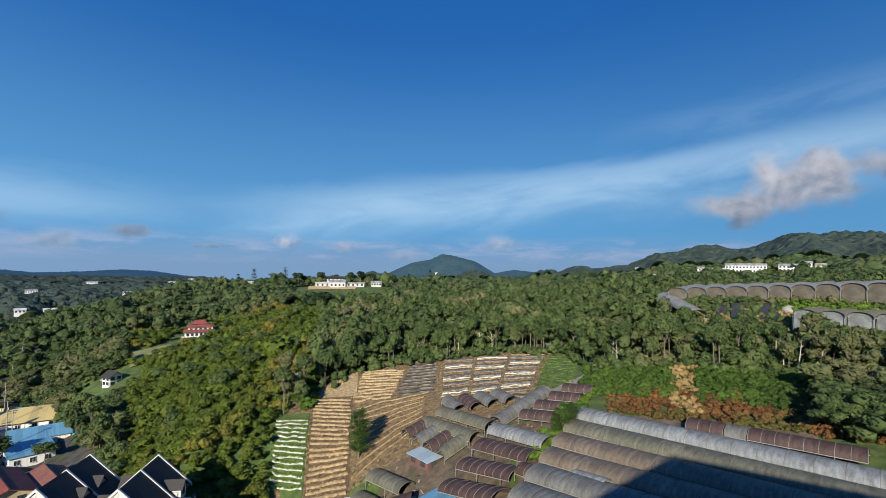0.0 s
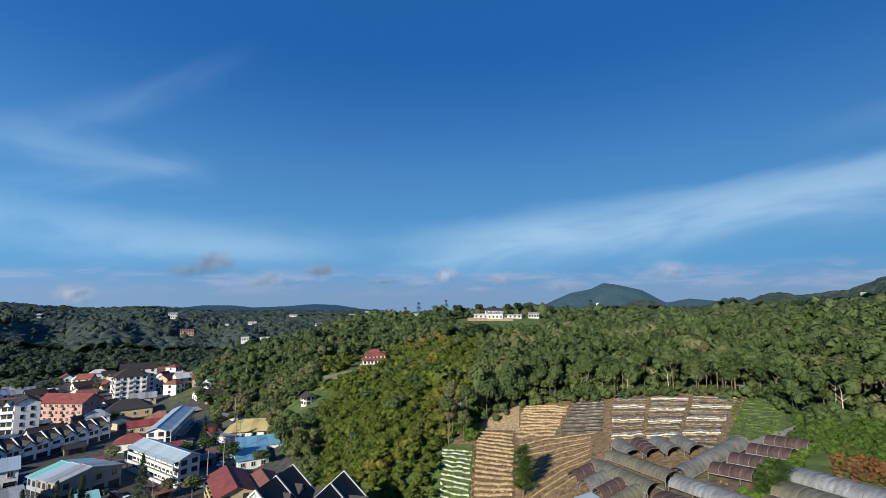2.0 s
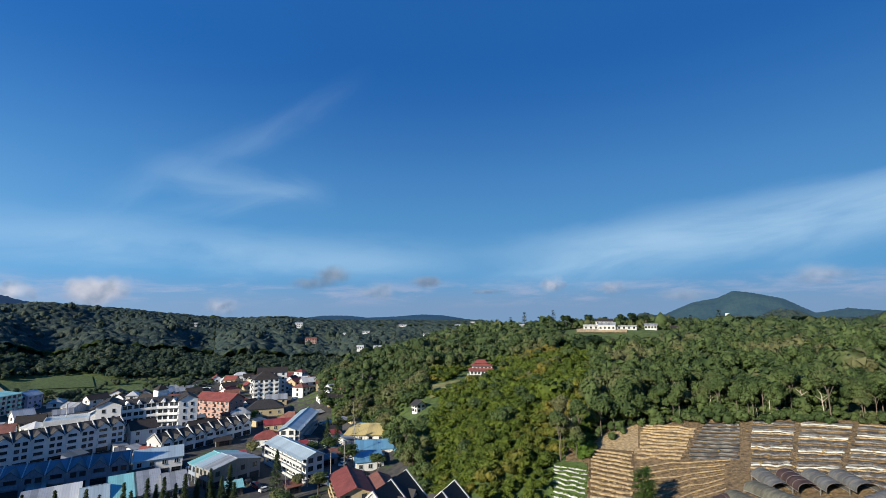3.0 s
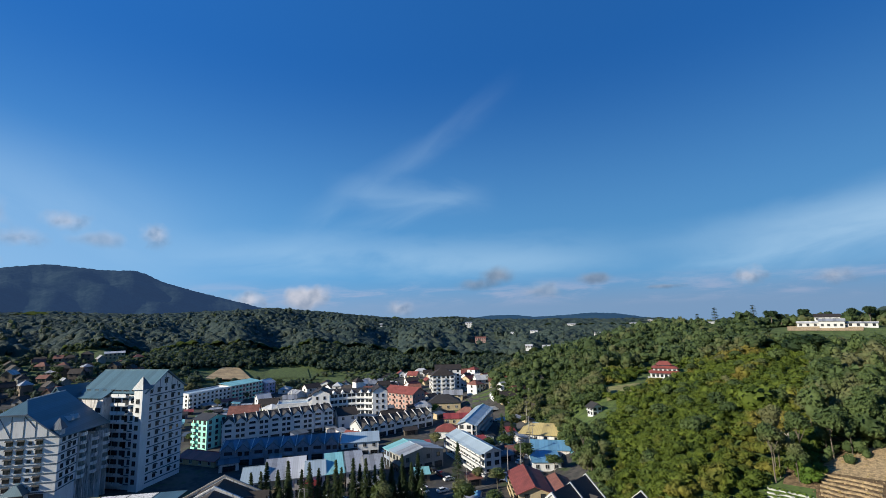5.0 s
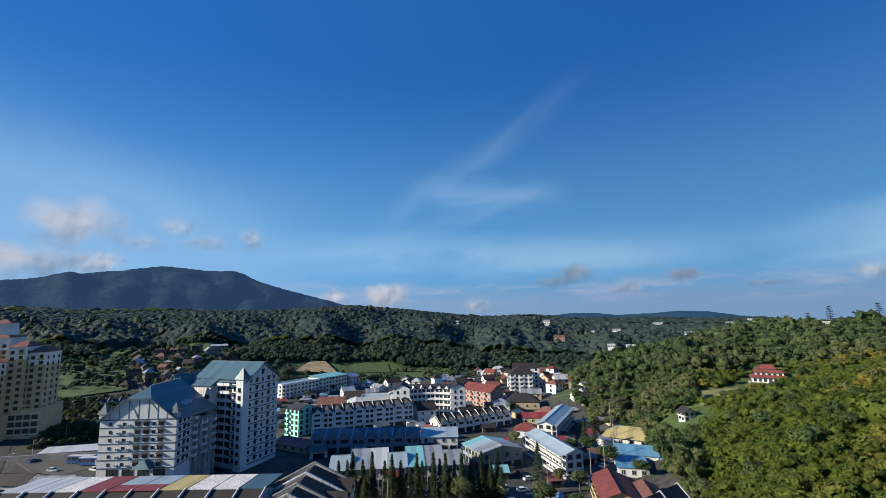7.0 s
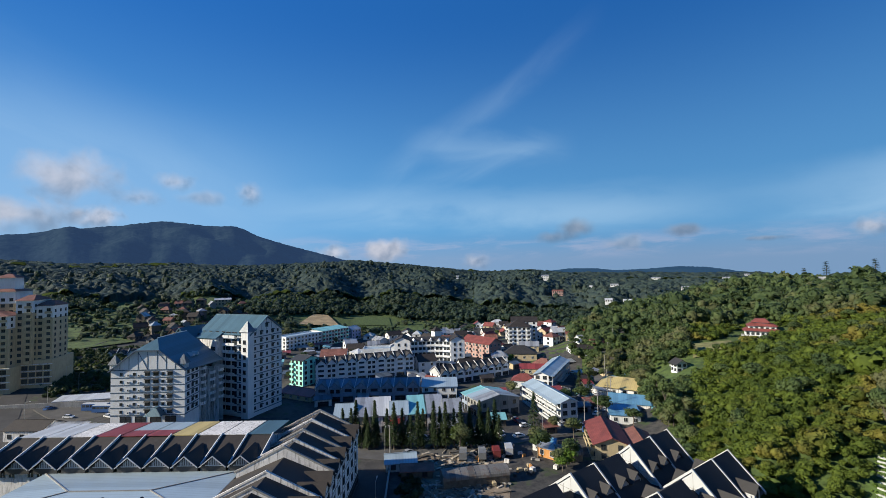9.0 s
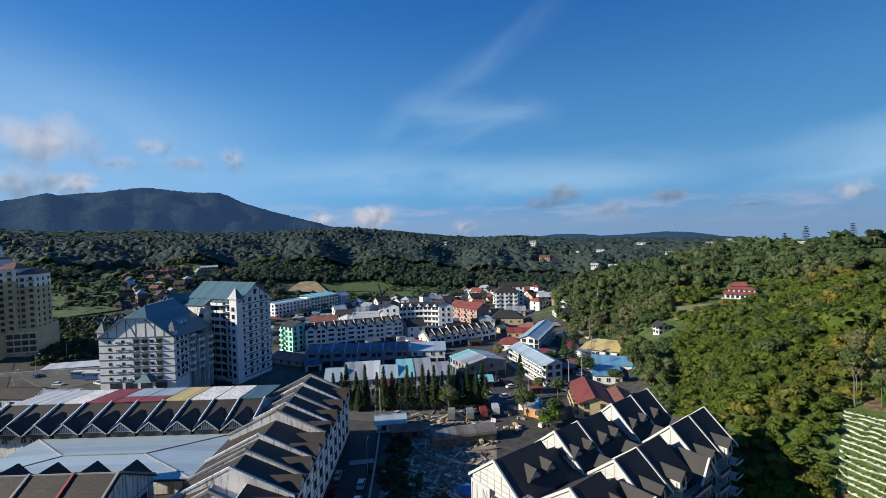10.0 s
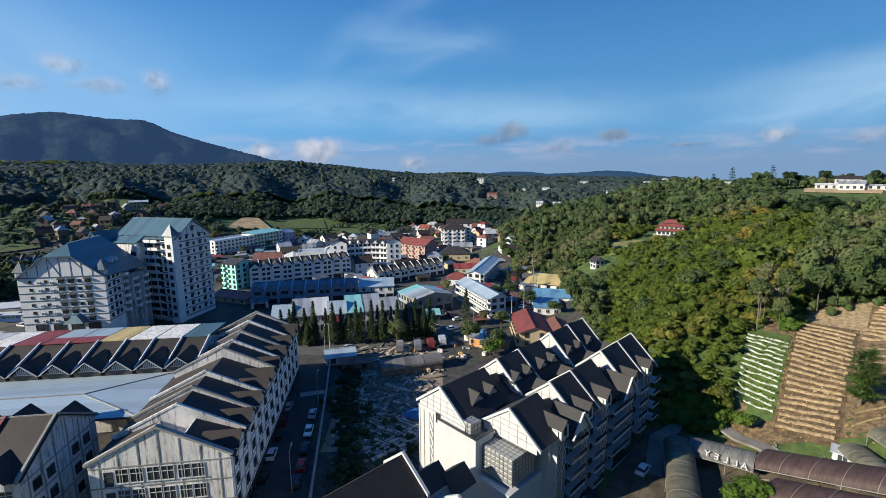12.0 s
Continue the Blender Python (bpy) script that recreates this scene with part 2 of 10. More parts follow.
TRIM_BLUE = plain("slate_blue_trim", (0.07, 0.11, 0.16), 0.6, vary=0.12)
DARK = plain("dark_trim", (0.04, 0.042, 0.045), 0.6, vary=0.2)
# dark wall tone that paints in the shade over the far-slope houses
SHADE_WALL = plain("shade_darkened_wall", (0.16, 0.13, 0.10), 0.9, vary=0.25)
CONCRETE = plain("concrete", (0.30, 0.295, 0.28), 0.9, vary=0.2, grime=0.35)
ASPHALT = plain("asphalt", (0.040, 0.040, 0.042), 0.9, vary=0.25, scale=0.5)
DIRT = plain("trampled_earth", (0.24, 0.19, 0.14), 0.95, vary=0.35, scale=0.5)
ROOF_BLACK = tiled("charcoal_roof_tiles", (0.028, 0.027, 0.028), vary=0.15)
ROOF_BROWN = tiled("weathered_brown_tiles", (0.026, 0.021, 0.019), vary=0.3)
ROOF_RED = tiled("red_clay_tiles", (0.185, 0.046, 0.040), vary=0.25)
ROOF_RUST = tiled("faded_terracotta_tiles", (0.19, 0.078, 0.060), vary=0.3)
ROOF_SLATE = ribbed("teal_blue_sheet", (0.080, 0.155, 0.195), 0.6, 0.45, 0.2, 0.15)
ROOF_SKY = ribbed("pale_blue_sheet", (0.35, 0.44, 0.50), 0.9, 0.4, 0.15, 0.1)
ROOF_GREY = ribbed("grey_metal_sheet", (0.36, 0.38, 0.40), 0.6, 0.45, 0.35, 0.25, rust=0.25)
ROOF_BLUE = ribbed("bright_blue_sheet", (0.13, 0.30, 0.45), 0.6, 0.45, 0.15, 0.15)
ROOF_FADED = ribbed("faded_blue_sheet", (0.085, 0.115, 0.15), 0.6, 0.5, 0.15, 0.25, rust=0.2)
ROOF_DULL_BLUE = ribbed("dull_blue_sheet", (0.13, 0.18, 0.25), 0.6, 0.5, 0.15, 0.25, rust=0.12)
ROOF_TEAL = ribbed("aqua_sheet", (0.22, 0.50, 0.52), 0.6, 0.45, 0.15, 0.15)
ROOF_YELLOW = ribbed("ochre_sheet", (0.50, 0.40, 0.17), 0.8, 0.6, 0.1, 0.15)
ROOF_WHITE = ribbed("white_sheet", (0.50, 0.52, 0.54), 0.7, 0.5, 0.1, 0.12)
SHEET_RED = ribbed("maroon_sheet", (0.25, 0.048, 0.048), 0.7, 0.5, 0.1, 0.2)


def glass_mat():
    m, n = material("window_glass")
    rnd = n.add("ShaderNodeObjectInfo").outputs["Random"]
    col = n.mix(rnd, (0.012, 0.015, 0.018, 1), (0.06, 0.07, 0.08, 1))
    finish(n, col, 0.12, 0.0, Specular_IOR_Level=0.6)
    return m


GLASS = glass_mat()
LEAF_HILL = leafy("hill_leaves", (0.028, 0.052, 0.008), (0.132, 0.178, 0.026), (0.190, 0.165, 0.036), grain=2.2)
LEAF_WOOD = leafy("forest_leaves", (0.021, 0.044, 0.016), (0.116, 0.164, 0.056), (0.135, 0.142, 0.066), grain=1.8)
# far leaves: distance haze painted in as blue-grey colour and extra translucency
LEAF_FAR_HAZED = leafy("far_forest", (0.024, 0.046, 0.038), (0.062, 0.096, 0.070), (0.072, 0.094, 0.064), thin=0.35, grain=0.5)
LEAF_CANOPY_HAZED = leafy("haze_tinted_canopy", (0.032, 0.053, 0.050), (0.066, 0.096, 0.080), (0.070, 0.092, 0.072), thin=0.30, grain=0.45)
LEAF_RIDGE = leafy("ridge_leaves", (0.026, 0.052, 0.022), (0.108, 0.152, 0.058), (0.125, 0.135, 0.062), thin=0.30, grain=0.6)
LEAF_PINE = leafy("conifer_needles", (0.010, 0.026, 0.012), (0.035, 0.062, 0.024))
LEAF_CYPRESS = leafy("cypress_sprays", (0.014, 0.030, 0.014), (0.056, 0.080, 0.034))
LEAF_SWORD = leafy("sword_leaves", (0.028, 0.062, 0.014), (0.105, 0.175, 0.040))
LEAF_BUSH = leafy("bush_leaves", (0.050, 0.100, 0.014), (0.120, 0.200, 0.030))
BARK = plain("bark", (0.15, 0.128, 0.10), 0.95, vary=0.3, scale=2.0)
PALE_BARK = plain("pale_dead_wood", (0.45, 0.40, 0.33), 0.9, vary=0.2, scale=2.0)


# ---- ground: one sheet from the foot of the camera's block out to the horizon ----
# sections of the land by azimuth (counter-clockwise from +y): pairs of range and height in metres
SECTIONS = {
    -60: ((0, 20), (100, 26), (150, 38), (250, 46), (450, 62), (750, 95), (1100, 80), (4500, -60)),
    -42: ((0, 20), (92, 25), (122, 29), (150, 34), (181, 36.5), (187, 43.8), (197, 46), (203, 51.0), (225, 52.0), (450, 56), (800, 109), (1200, 80), (4500, -60)),
    -30: ((0, 18), (92, 24), (122, 27), (150, 33), (192, 40), (203, 49.5), (225, 50.0), (420, 52), (800, 87), (1200, 60), (4500, -60)),
    -20: ((0, 16), (85, 22), (120, 26), (152, 30), (175, 33), (300, 44), (500, 48), (900, 56), (4500, -80)),
    -10: ((0, 14), (85, 19), (120, 23), (172, 30), (230, 36), (340, 43), (600, 43), (1200, 30), (4500, -80)),
    2: ((0, 8), (85, 9.5), (110, 15), (172, 27), (230, 32), (355, 38), (388, 44), (460, 44), (1200, 20), (4500, -80)),
    10: ((0, 3), (88, 2.5), (101, 4), (109, 9.5), (160, 24), (220, 31), (300, 34), (350, 36.5), (380, 41), (396, 46.5), (430, 47), (900, 20), (4500, -80)),
    18.5: ((0, 1), (98, 1.5), (116, 2.5), (121, 8), (136, 17.5), (200, 28), (300, 36), (365, 39.5), (398, 45), (800, 20), (4500, -80)),
    27: ((0, 0), (113, 1), (119, 8), (128, 14), (142, 17), (165, 19), (190, 20), (275, 21.5), (300, 24.5), (360, 34), (420, 42), (470, 42), (560, 22), (900, 12), (1250, 22), (1500, 22), (4500, -80)),
    34: ((0, 0), (150, 0), (170, 5), (215, 10), (242, 13.5), (262, 18), (330, 26), (400, 31), (440, 31.5), (530, 14), (800, 8), (1250, 23), (1500, 24), (4500, -80)),
    40: ((0, 0), (255, 0), (285, 8), (330, 16), (380, 21.5), (420, 20), (500, 5), (800, 6), (1250, 24), (1500, 26), (4500, -80)),
    44: ((0, 0), (272, 0), (305, 9), (340, 16), (375, 14), (440, 2), (700, 8), (1000, 18), (1300, 30), (1500, 28), (4500, -80)),
    46.5: ((0, 0), (284, 0), (310, 7), (335, 9), (370, 4), (430, 0), (520, 3), (700, 15), (1000, 29), (1200, 33), (4500, -80)),
    51: ((0, 0), (470, 0), (540, 9), (700, 20), (900, 31), (1100, 39), (1180, 40), (1450, 26), (4500, -80)),
    56: ((0, 0), (460, 0), (540, 9), (700, 21), (950, 33), (1100, 37), (1400, 26), (4500, -80)),
    63: ((0, 0), (450, 0), (540, 12), (700, 28), (900, 44), (1050, 52), (1350, 42), (4500, -80)),
    68.5: ((0, 0), (440, 0), (480, 5), (540, 12), (700, 34), (850, 52), (1000, 66), (1300, 54), (4500, -80)),
    73: ((0, 0), (420, 0), (470, 6), (560, 15), (700, 38), (850, 56), (990, 71), (1300, 60), (4500, -80)),
    78: ((0, 0), (400, 0), (450, 8), (560, 20), (700, 38), (850, 54), (980, 66), (1300, 56), (4500, -80)),
    84: ((0, 0), (330, 0), (430, 12), (540, 24), (700, 34), (900, 52), (1050, 62), (1400, 54), (4500, -80)),
    92: ((0, 0), (300, 0), (380, 8), (450, 19), (530, 28), (650, 33), (900, 50), (1150, 69), (1500, 60), (4500, -80)),
    100: ((0, 0), (260, 0), (420, 15), (530, 27), (650, 32), (900, 48), (1200, 69), (1600, 60), (4500, -80)),
    120: ((0, 0), (260, 0), (420, 14), (600, 30), (900, 70), (1300, 100), (4500, -60)),
    200: ((0, 8), (300, 10), (800, 60), (1400, 90), (4500, -60)),
    280: ((0, 16), (150, 30), (400, 60), (900, 100), (4500, -60)),
}
SEC_AZ = sorted(SECTIONS)
RANGES = np.concatenate([np.arange(0, 60, 10), np.arange(60, 260, 3), np.arange(260, 520, 6), np.arange(520, 1300, 18),
                         np.arange(1300, 4600, 80)]).astype(float)


def profile(az):
    pts = np.array(SECTIONS[az], float)
    z = np.interp(RANGES, pts[:, 0], pts[:, 1])
    k = np.array([1, 2, 3, 2, 1], float) / 9
    for _ in range(2):
        z = np.convolve(np.pad(z, 2, mode="edge"), k, "valid")
    return z


TABLE = np.array([profile(a) for a in SEC_AZ] + [profile(SEC_AZ[0])])
SEC_FULL = np.array(SEC_AZ + [SEC_AZ[0] + 360], float)


def azimuth(x, y):
    return np.degrees(np.arctan2(-np.asarray(x, float), np.asarray(y, float)))


def rough(x, y, scale):
    """Cheap smooth bumps between -1 and 1."""
    x, y = np.asarray(x) / scale, np.asarray(y) / scale
    return (np.sin(1.7 * x + 0.6 * y + 0.5) + np.sin(-0.9 * x + 1.9 * y + 2.1) + np.sin(2.7 * x - 2.1 * y + 4.0) * 0.6) / 2.6


def land(x, y):
    """Height of the ground."""
    x, y = np.asarray(x, float), np.asarray(y, float)
    r = np.hypot(x, y)
    az = (azimuth(x, y) + 60.0) % 360.0 - 60.0
    i = np.clip(np.searchsorted(SEC_FULL, az, side="right") - 1, 0, len(SEC_FULL) - 2)
    f = (az - SEC_FULL[i]) / (SEC_FULL[i + 1] - SEC_FULL[i])
    k = np.interp(r, RANGES, np.arange(len(RANGES)))
    k0 = np.clip(k.astype(int), 0, len(RANGES) - 2)
    kf = k - k0
    za = TABLE[i, k0] * (1 - kf) + TABLE[i, k0 + 1] * kf
    zb = TABLE[i + 1, k0] * (1 - kf) + TABLE[i + 1, k0 + 1] * kf
    z = za * (1 - f) + zb * f
    far = np.clip((r - 380) / 400, 0, 1)
    # gullies and spurs running down the wooded slopes, dying out towards the crest
    slope = np.clip((r - 500) / 130, 0, 1) * np.clip((1000 - r) / 260, 0, 1)
    fold = np.sin(np.radians(az) * 31 + 0.006 * r) + 0.7 * np.sin(np.radians(az) * 53 - 0.011 * r + 1.3)
    return z + far * (rough(x, y, 70) * 2.4 + rough(x, y, 29) * 1.4) + slope * fold * 6.0


def land1(x, y):
    return float(land(np.array([x]), np.array([y]))[0])


def mesh_object(name, verts, faces, mats, parent=None, smooth=False, index=None):
    me = bpy.data.meshes.new(name)
    me.from_pydata([tuple(v) for v in verts], [], [tuple(f) for f in faces])
    for m in (mats if isinstance(mats, (list, tuple)) else [mats]):
        me.materials.append(m)
    if index is not None:
        me.polygons.foreach_set("material_index", index)
    if smooth:
        me.polygons.foreach_set("use_smooth", [True] * len(me.polygons))
    me.update()
    ob = new(name, me)
    if parent is not None:
        ob.parent = parent
    return ob


def build_ground():
    az = np.concatenate([np.arange(-60, 120, 0.8), np.arange(120, 300, 6.0)])
    rr = RANGES[1:]
    A, Rr = np.meshgrid(np.radians(az), rr, indexing="ij")
    X, Y = -np.sin(A) * Rr, np.cos(A) * Rr
    Z = land(X.ravel(), Y.ravel()).reshape(X.shape)
    n, m = X.shape
    verts = np.column_stack([X.ravel(), Y.ravel(), Z.ravel()]).tolist() + [(0, 0, land1(0, 0.01))]
    faces = []
    for i in range(n):
        j = (i + 1) % n
        for k in range(m - 1):
            faces.append((i * m + k, i * m + k + 1, j * m + k + 1, j * m + k))
        faces.append((len(verts) - 1, i * m, j * m))
    tagged(mesh_object("ground", verts, faces, GROUND, smooth=True), "grassy hill ground with patches of bare earth", "ground", kind="structure")


build_ground()


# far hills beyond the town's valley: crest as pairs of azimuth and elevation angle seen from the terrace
def hazy(name, low, high, haze_tint, glow):
    """Distant wooded hill; a blue glow paints in kilometres of hazy air."""
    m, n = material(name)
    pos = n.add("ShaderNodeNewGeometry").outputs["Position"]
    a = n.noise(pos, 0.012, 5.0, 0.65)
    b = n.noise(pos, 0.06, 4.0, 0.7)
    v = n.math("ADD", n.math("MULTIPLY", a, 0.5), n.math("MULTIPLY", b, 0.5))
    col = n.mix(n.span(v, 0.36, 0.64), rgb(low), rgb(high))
    finish(n, col, 0.95, 0.0, b, 0.5, 5.0, Specular_IOR_Level=0.0, Emission_Color=rgb(haze_tint), Emission_Strength=glow)
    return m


def far_hill(name, label, crest, distance, depth, mat, base=-60.0):
    pts = np.array(crest, float)
    az = np.linspace(pts[0, 0], pts[-1, 0], 330)
    el = np.interp(az, pts[:, 0], pts[:, 1])
    k = np.ones(5) / 5
    el = np.convolve(np.pad(el, 2, mode="edge"), k, "valid")
    rows = np.linspace(0, 1.25, 26)
    verts, faces = [], []
    for i, (a, e) in enumerate(zip(az, el)):
        top = 60 + distance * math.tan(radians(e))
        for s in rows:
            r = distance - depth * (1 - s)
            up = math.sin(min(s, 1.0) * math.pi / 2) ** 1.3 if s <= 1 else 1 - (s - 1) * 1.5
            wob = 0.13 * (top - base) * noise.noise(Vector((a * 0.35, s * 5.0, distance * 0.01))) * math.sin(min(s, 1) * math.pi)
            jag = 3.0 * noise.noise(Vector((a * 9.0, s * 30.0, 3.3)))
            jag += 1.6 * noise.noise(Vector((a * 31.0, s * 60.0, 8.1)))
            verts.append((-math.sin(radians(a)) * r, math.cos(radians(a)) * r, base + (top - base) * up + wob + jag))
    m = len(rows)
    for i in range(len(az) - 1):
        for k2 in range(m - 1):
            faces.append((i * m + k2, i * m + k2 + 1, (i + 1) * m + k2 + 1, (i + 1) * m + k2))
    return tagged(mesh_object(name, verts, faces, mat, smooth=True), label, "backdrop", kind="structure")


# low base colours plus blue emission: haze painted into each hill
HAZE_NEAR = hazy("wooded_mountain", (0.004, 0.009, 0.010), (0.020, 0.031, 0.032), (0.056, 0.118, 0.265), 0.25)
HAZE_FAR = hazy("haze_blue_far_hills", (0.005, 0.012, 0.016), (0.012, 0.022, 0.024), (0.06, 0.16, 0.34), 0.24)
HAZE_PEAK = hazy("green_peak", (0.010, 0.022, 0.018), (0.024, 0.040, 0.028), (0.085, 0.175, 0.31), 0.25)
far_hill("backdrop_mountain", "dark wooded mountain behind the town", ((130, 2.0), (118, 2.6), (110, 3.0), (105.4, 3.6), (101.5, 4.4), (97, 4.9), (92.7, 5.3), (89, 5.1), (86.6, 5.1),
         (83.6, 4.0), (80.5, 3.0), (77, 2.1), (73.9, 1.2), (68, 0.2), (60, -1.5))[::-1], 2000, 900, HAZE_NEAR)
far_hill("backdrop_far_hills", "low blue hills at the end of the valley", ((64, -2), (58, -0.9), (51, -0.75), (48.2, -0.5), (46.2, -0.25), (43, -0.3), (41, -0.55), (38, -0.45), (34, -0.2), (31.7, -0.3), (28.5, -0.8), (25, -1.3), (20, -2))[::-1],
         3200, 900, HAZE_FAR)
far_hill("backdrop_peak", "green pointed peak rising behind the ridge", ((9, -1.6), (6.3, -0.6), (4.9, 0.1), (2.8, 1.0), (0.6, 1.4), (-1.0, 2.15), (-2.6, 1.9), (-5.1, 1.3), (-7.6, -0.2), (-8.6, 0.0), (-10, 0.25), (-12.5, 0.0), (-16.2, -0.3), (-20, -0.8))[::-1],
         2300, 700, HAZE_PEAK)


# ---- forest ----
rng = np.random.default_rng(7)


def ico(level):
    bm = bmesh.new()
    bmesh.ops.create_icosphere(bm, subdivisions=level, radius=1.0)
    v = np.array([x.co[:] for x in bm.verts])
    f = np.array([[q.index for q in p.verts] for p in bm.faces])
    bm.free()
    return v, f


ICO = {k: ico(k) for k in (1, 2)}


def lump(level, rr, jitter):
    v, f = ICO[level]
    v = v * (1 + rr.uniform(-jitter, jitter, (len(v), 1)))
    return v, f


def leaves_on(rr, n, size, squash=0.8):
    """n small leaf clumps over a ball, as bent triangles lying roughly along its skin."""
    d = rr.normal(size=(n, 3))
    d /= np.linalg.norm(d, axis=1)[:, None]
    d[:, 2] = np.where(d[:, 2] < -0.4, -d[:, 2], d[:, 2])
    c = d * rr.uniform(0.82, 1.10, (n, 1))
    tilt = d + rr.normal(scale=0.45, size=(n, 3))
    t = np.cross(tilt, rr.normal(size=(n, 3)))
    t /= np.linalg.norm(t, axis=1)[:, None]
    b = np.cross(tilt, t)
    b /= np.linalg.norm(b, axis=1)[:, None]
    s = size * rr.uniform(0.6, 1.4, (n, 1))
    v = np.stack([c + t * s, c - t * s * 0.55 + b * s * 0.8, c - t * s * 0.55 - b * s * 0.8], 1).reshape(-1, 3)
    v[:, 2] *= squash
    return v, np.arange(n * 3).reshape(-1, 3)


# lobes, leaves on each, leaf size, core size
CROWNS = {"tree": (6, 80, 0.21, 0.72), "near": (3, 62, 0.235, 0.78), "mid": (2, 26, 0.30, 0.86), "far": (1, 14, 0.34, 0.94)}


def crown_shape(rr, kind):
    """One crown of unit radius, its foot at z = -0.6: billowing lobes with leaf clumps."""
    V, Fc, o = [], [], 0
    lobes, count, size, core_size = CROWNS[kind]
    for k in range(lobes):
        a = rr.uniform(0, 6.283)
        q = 0.0 if k == 0 else rr.uniform(0.3, 0.66)
        c = np.array([math.cos(a) * q, math.sin(a) * q, rr.uniform(-0.25, 0.40) if k else 0.2])
        s = rr.uniform(0.40, 0.62) if k else (0.9 if kind == "far" else 0.7)
        core, leaf_f = lump(1, rr, 0.28)
        for v, f in ((core * core_size, leaf_f), leaves_on(rr, count, size)):
            V.append(v * s + c)
            Fc.append(f + o)
            o += len(v)
    return np.concatenate(V), np.concatenate(Fc)


def plant(name, label, xs, ys, radius, height, kind, mat, lift=0.75, variants=6, spread=0.25, zs=None, tall=(0.65, 1.25)):
    """A stretch of woodland as one sheet of crowns."""
    shapes = [crown_shape(rng, kind) for _ in range(variants)]
    zs = land(xs, ys) if zs is None else zs
    V, Fc, o = [], [], 0
    pick = rng.integers(0, variants, len(xs))
    for s in range(variants):
        ids = np.where(pick == s)[0]
        if not len(ids):
            continue
        v, f = shapes[s]
        a = rng.uniform(0, 6.283, len(ids))
        sc = radius[ids] * np.exp(rng.normal(0.0, spread, len(ids)))
        ca, sa = np.cos(a)[:, None], np.sin(a)[:, None]
        x = (v[:, 0] * ca - v[:, 1] * sa) * sc[:, None] + xs[ids][:, None]
        y = (v[:, 0] * sa + v[:, 1] * ca) * sc[:, None] + ys[ids][:, None]
        z = v[:, 2] * (sc * rng.uniform(*tall, len(ids)))[:, None] + (zs[ids] + height[ids] * lift)[:, None]
        V.append(np.stack([x, y, z], 2).reshape(-1, 3))
        Fc.append((f[None] + (np.arange(len(ids)) * len(v))[:, None, None] + o).reshape(-1, 3))
        o += len(ids) * len(v)
    V, Fc = np.concatenate(V), np.concatenate(Fc)
    me = bpy.data.meshes.new(name)
    me.vertices.add(len(V)), me.loops.add(len(Fc) * 3), me.polygons.add(len(Fc))
    me.vertices.foreach_set("co", V.astype(np.float32).ravel())
    me.polygons.foreach_set("loop_start", np.arange(0, len(Fc) * 3, 3, dtype=np.int32))
    me.loops.foreach_set("vertex_index", Fc.astype(np.int32).ravel())
    me.materials.append(mat)
    me.update(calc_edges=True)
    return tagged(new(name, me), label, "woodland", kind="stuff")


# nearest edge of the woods by azimuth
EDGE_AZ = (-60, -45, -30, -24, -19, -16, -8, 0, 6, 9, 14, 15.2, 19.0, 19.7, 24, 27, 30, 33, 36, 40, 43, 46, 47.4, 50, 56, 62, 66, 76, 80, 84, 92, 120)
EDGE_R = (148, 148, 150, 150, 148, 167, 170, 169, 165, 162, 150, 141, 138, 113, 112, 112, 116, 128, 170, 238, 262, 290, 455, 478, 474, 478, 482, 482, 490, 470, 520, 500)
CLEAR = []          # clearings: x, y, radius


def scatter(az0, az1, r0, r1, spacing):
    """Jittered plan points, thinned where there is a clearing or open land."""
    x0, x1 = -r1, r1
    n = int((2 * r1 / spacing))
    gx, gy = np.meshgrid(np.arange(n), np.arange(n))
    x = (gx.ravel() + rng.uniform(-0.45, 0.45, n * n)) * spacing - r1
    y = (gy.ravel() + rng.uniform(-0.45, 0.45, n * n)) * spacing - r1
    r, az = np.hypot(x, y), azimuth(x, y)
    ok = (az > az0) & (az < az1) & (r > r0) & (r < r1) & (r > np.interp(az, EDGE_AZ, EDGE_R) + rng.uniform(0, 5, len(x)))
    ok &= ~((az < -27.0) & (r > 184) & (r < 244))
    for cx, cy, cr in CLEAR:
        ok &= np.hypot(x - cx, y - cy) > cr
    x, y, r, az = x[ok], y[ok], r[ok], az[ok]
    # leave out what hills in between hide for good
    i = np.clip(((az + 60) / 0.5).astype(int), 0, len(HIDE) - 1)
    need = np.array([np.interp(q - 25, RANGES, HIDE[j]) for q, j in zip(r, i)])
    seen = (land(x, y) + 16 - 60) / r > need
    return x[seen], y[seen]


def hidden_table():
    rows = []
    for a in np.arange(-60, 125, 0.5):
        q = np.radians(a)
        z = land(-np.sin(q) * RANGES, np.cos(q) * RANGES) + np.where(RANGES > 150, 4.0, 0.0)
        rows.append(np.maximum.accumulate((z - 60) / np.maximum(RANGES, 1)))
    return np.array(rows)


HIDE = hidden_table()


def spot(az, r):
    return -math.sin(radians(az)) * r, math.cos(radians(az)) * r


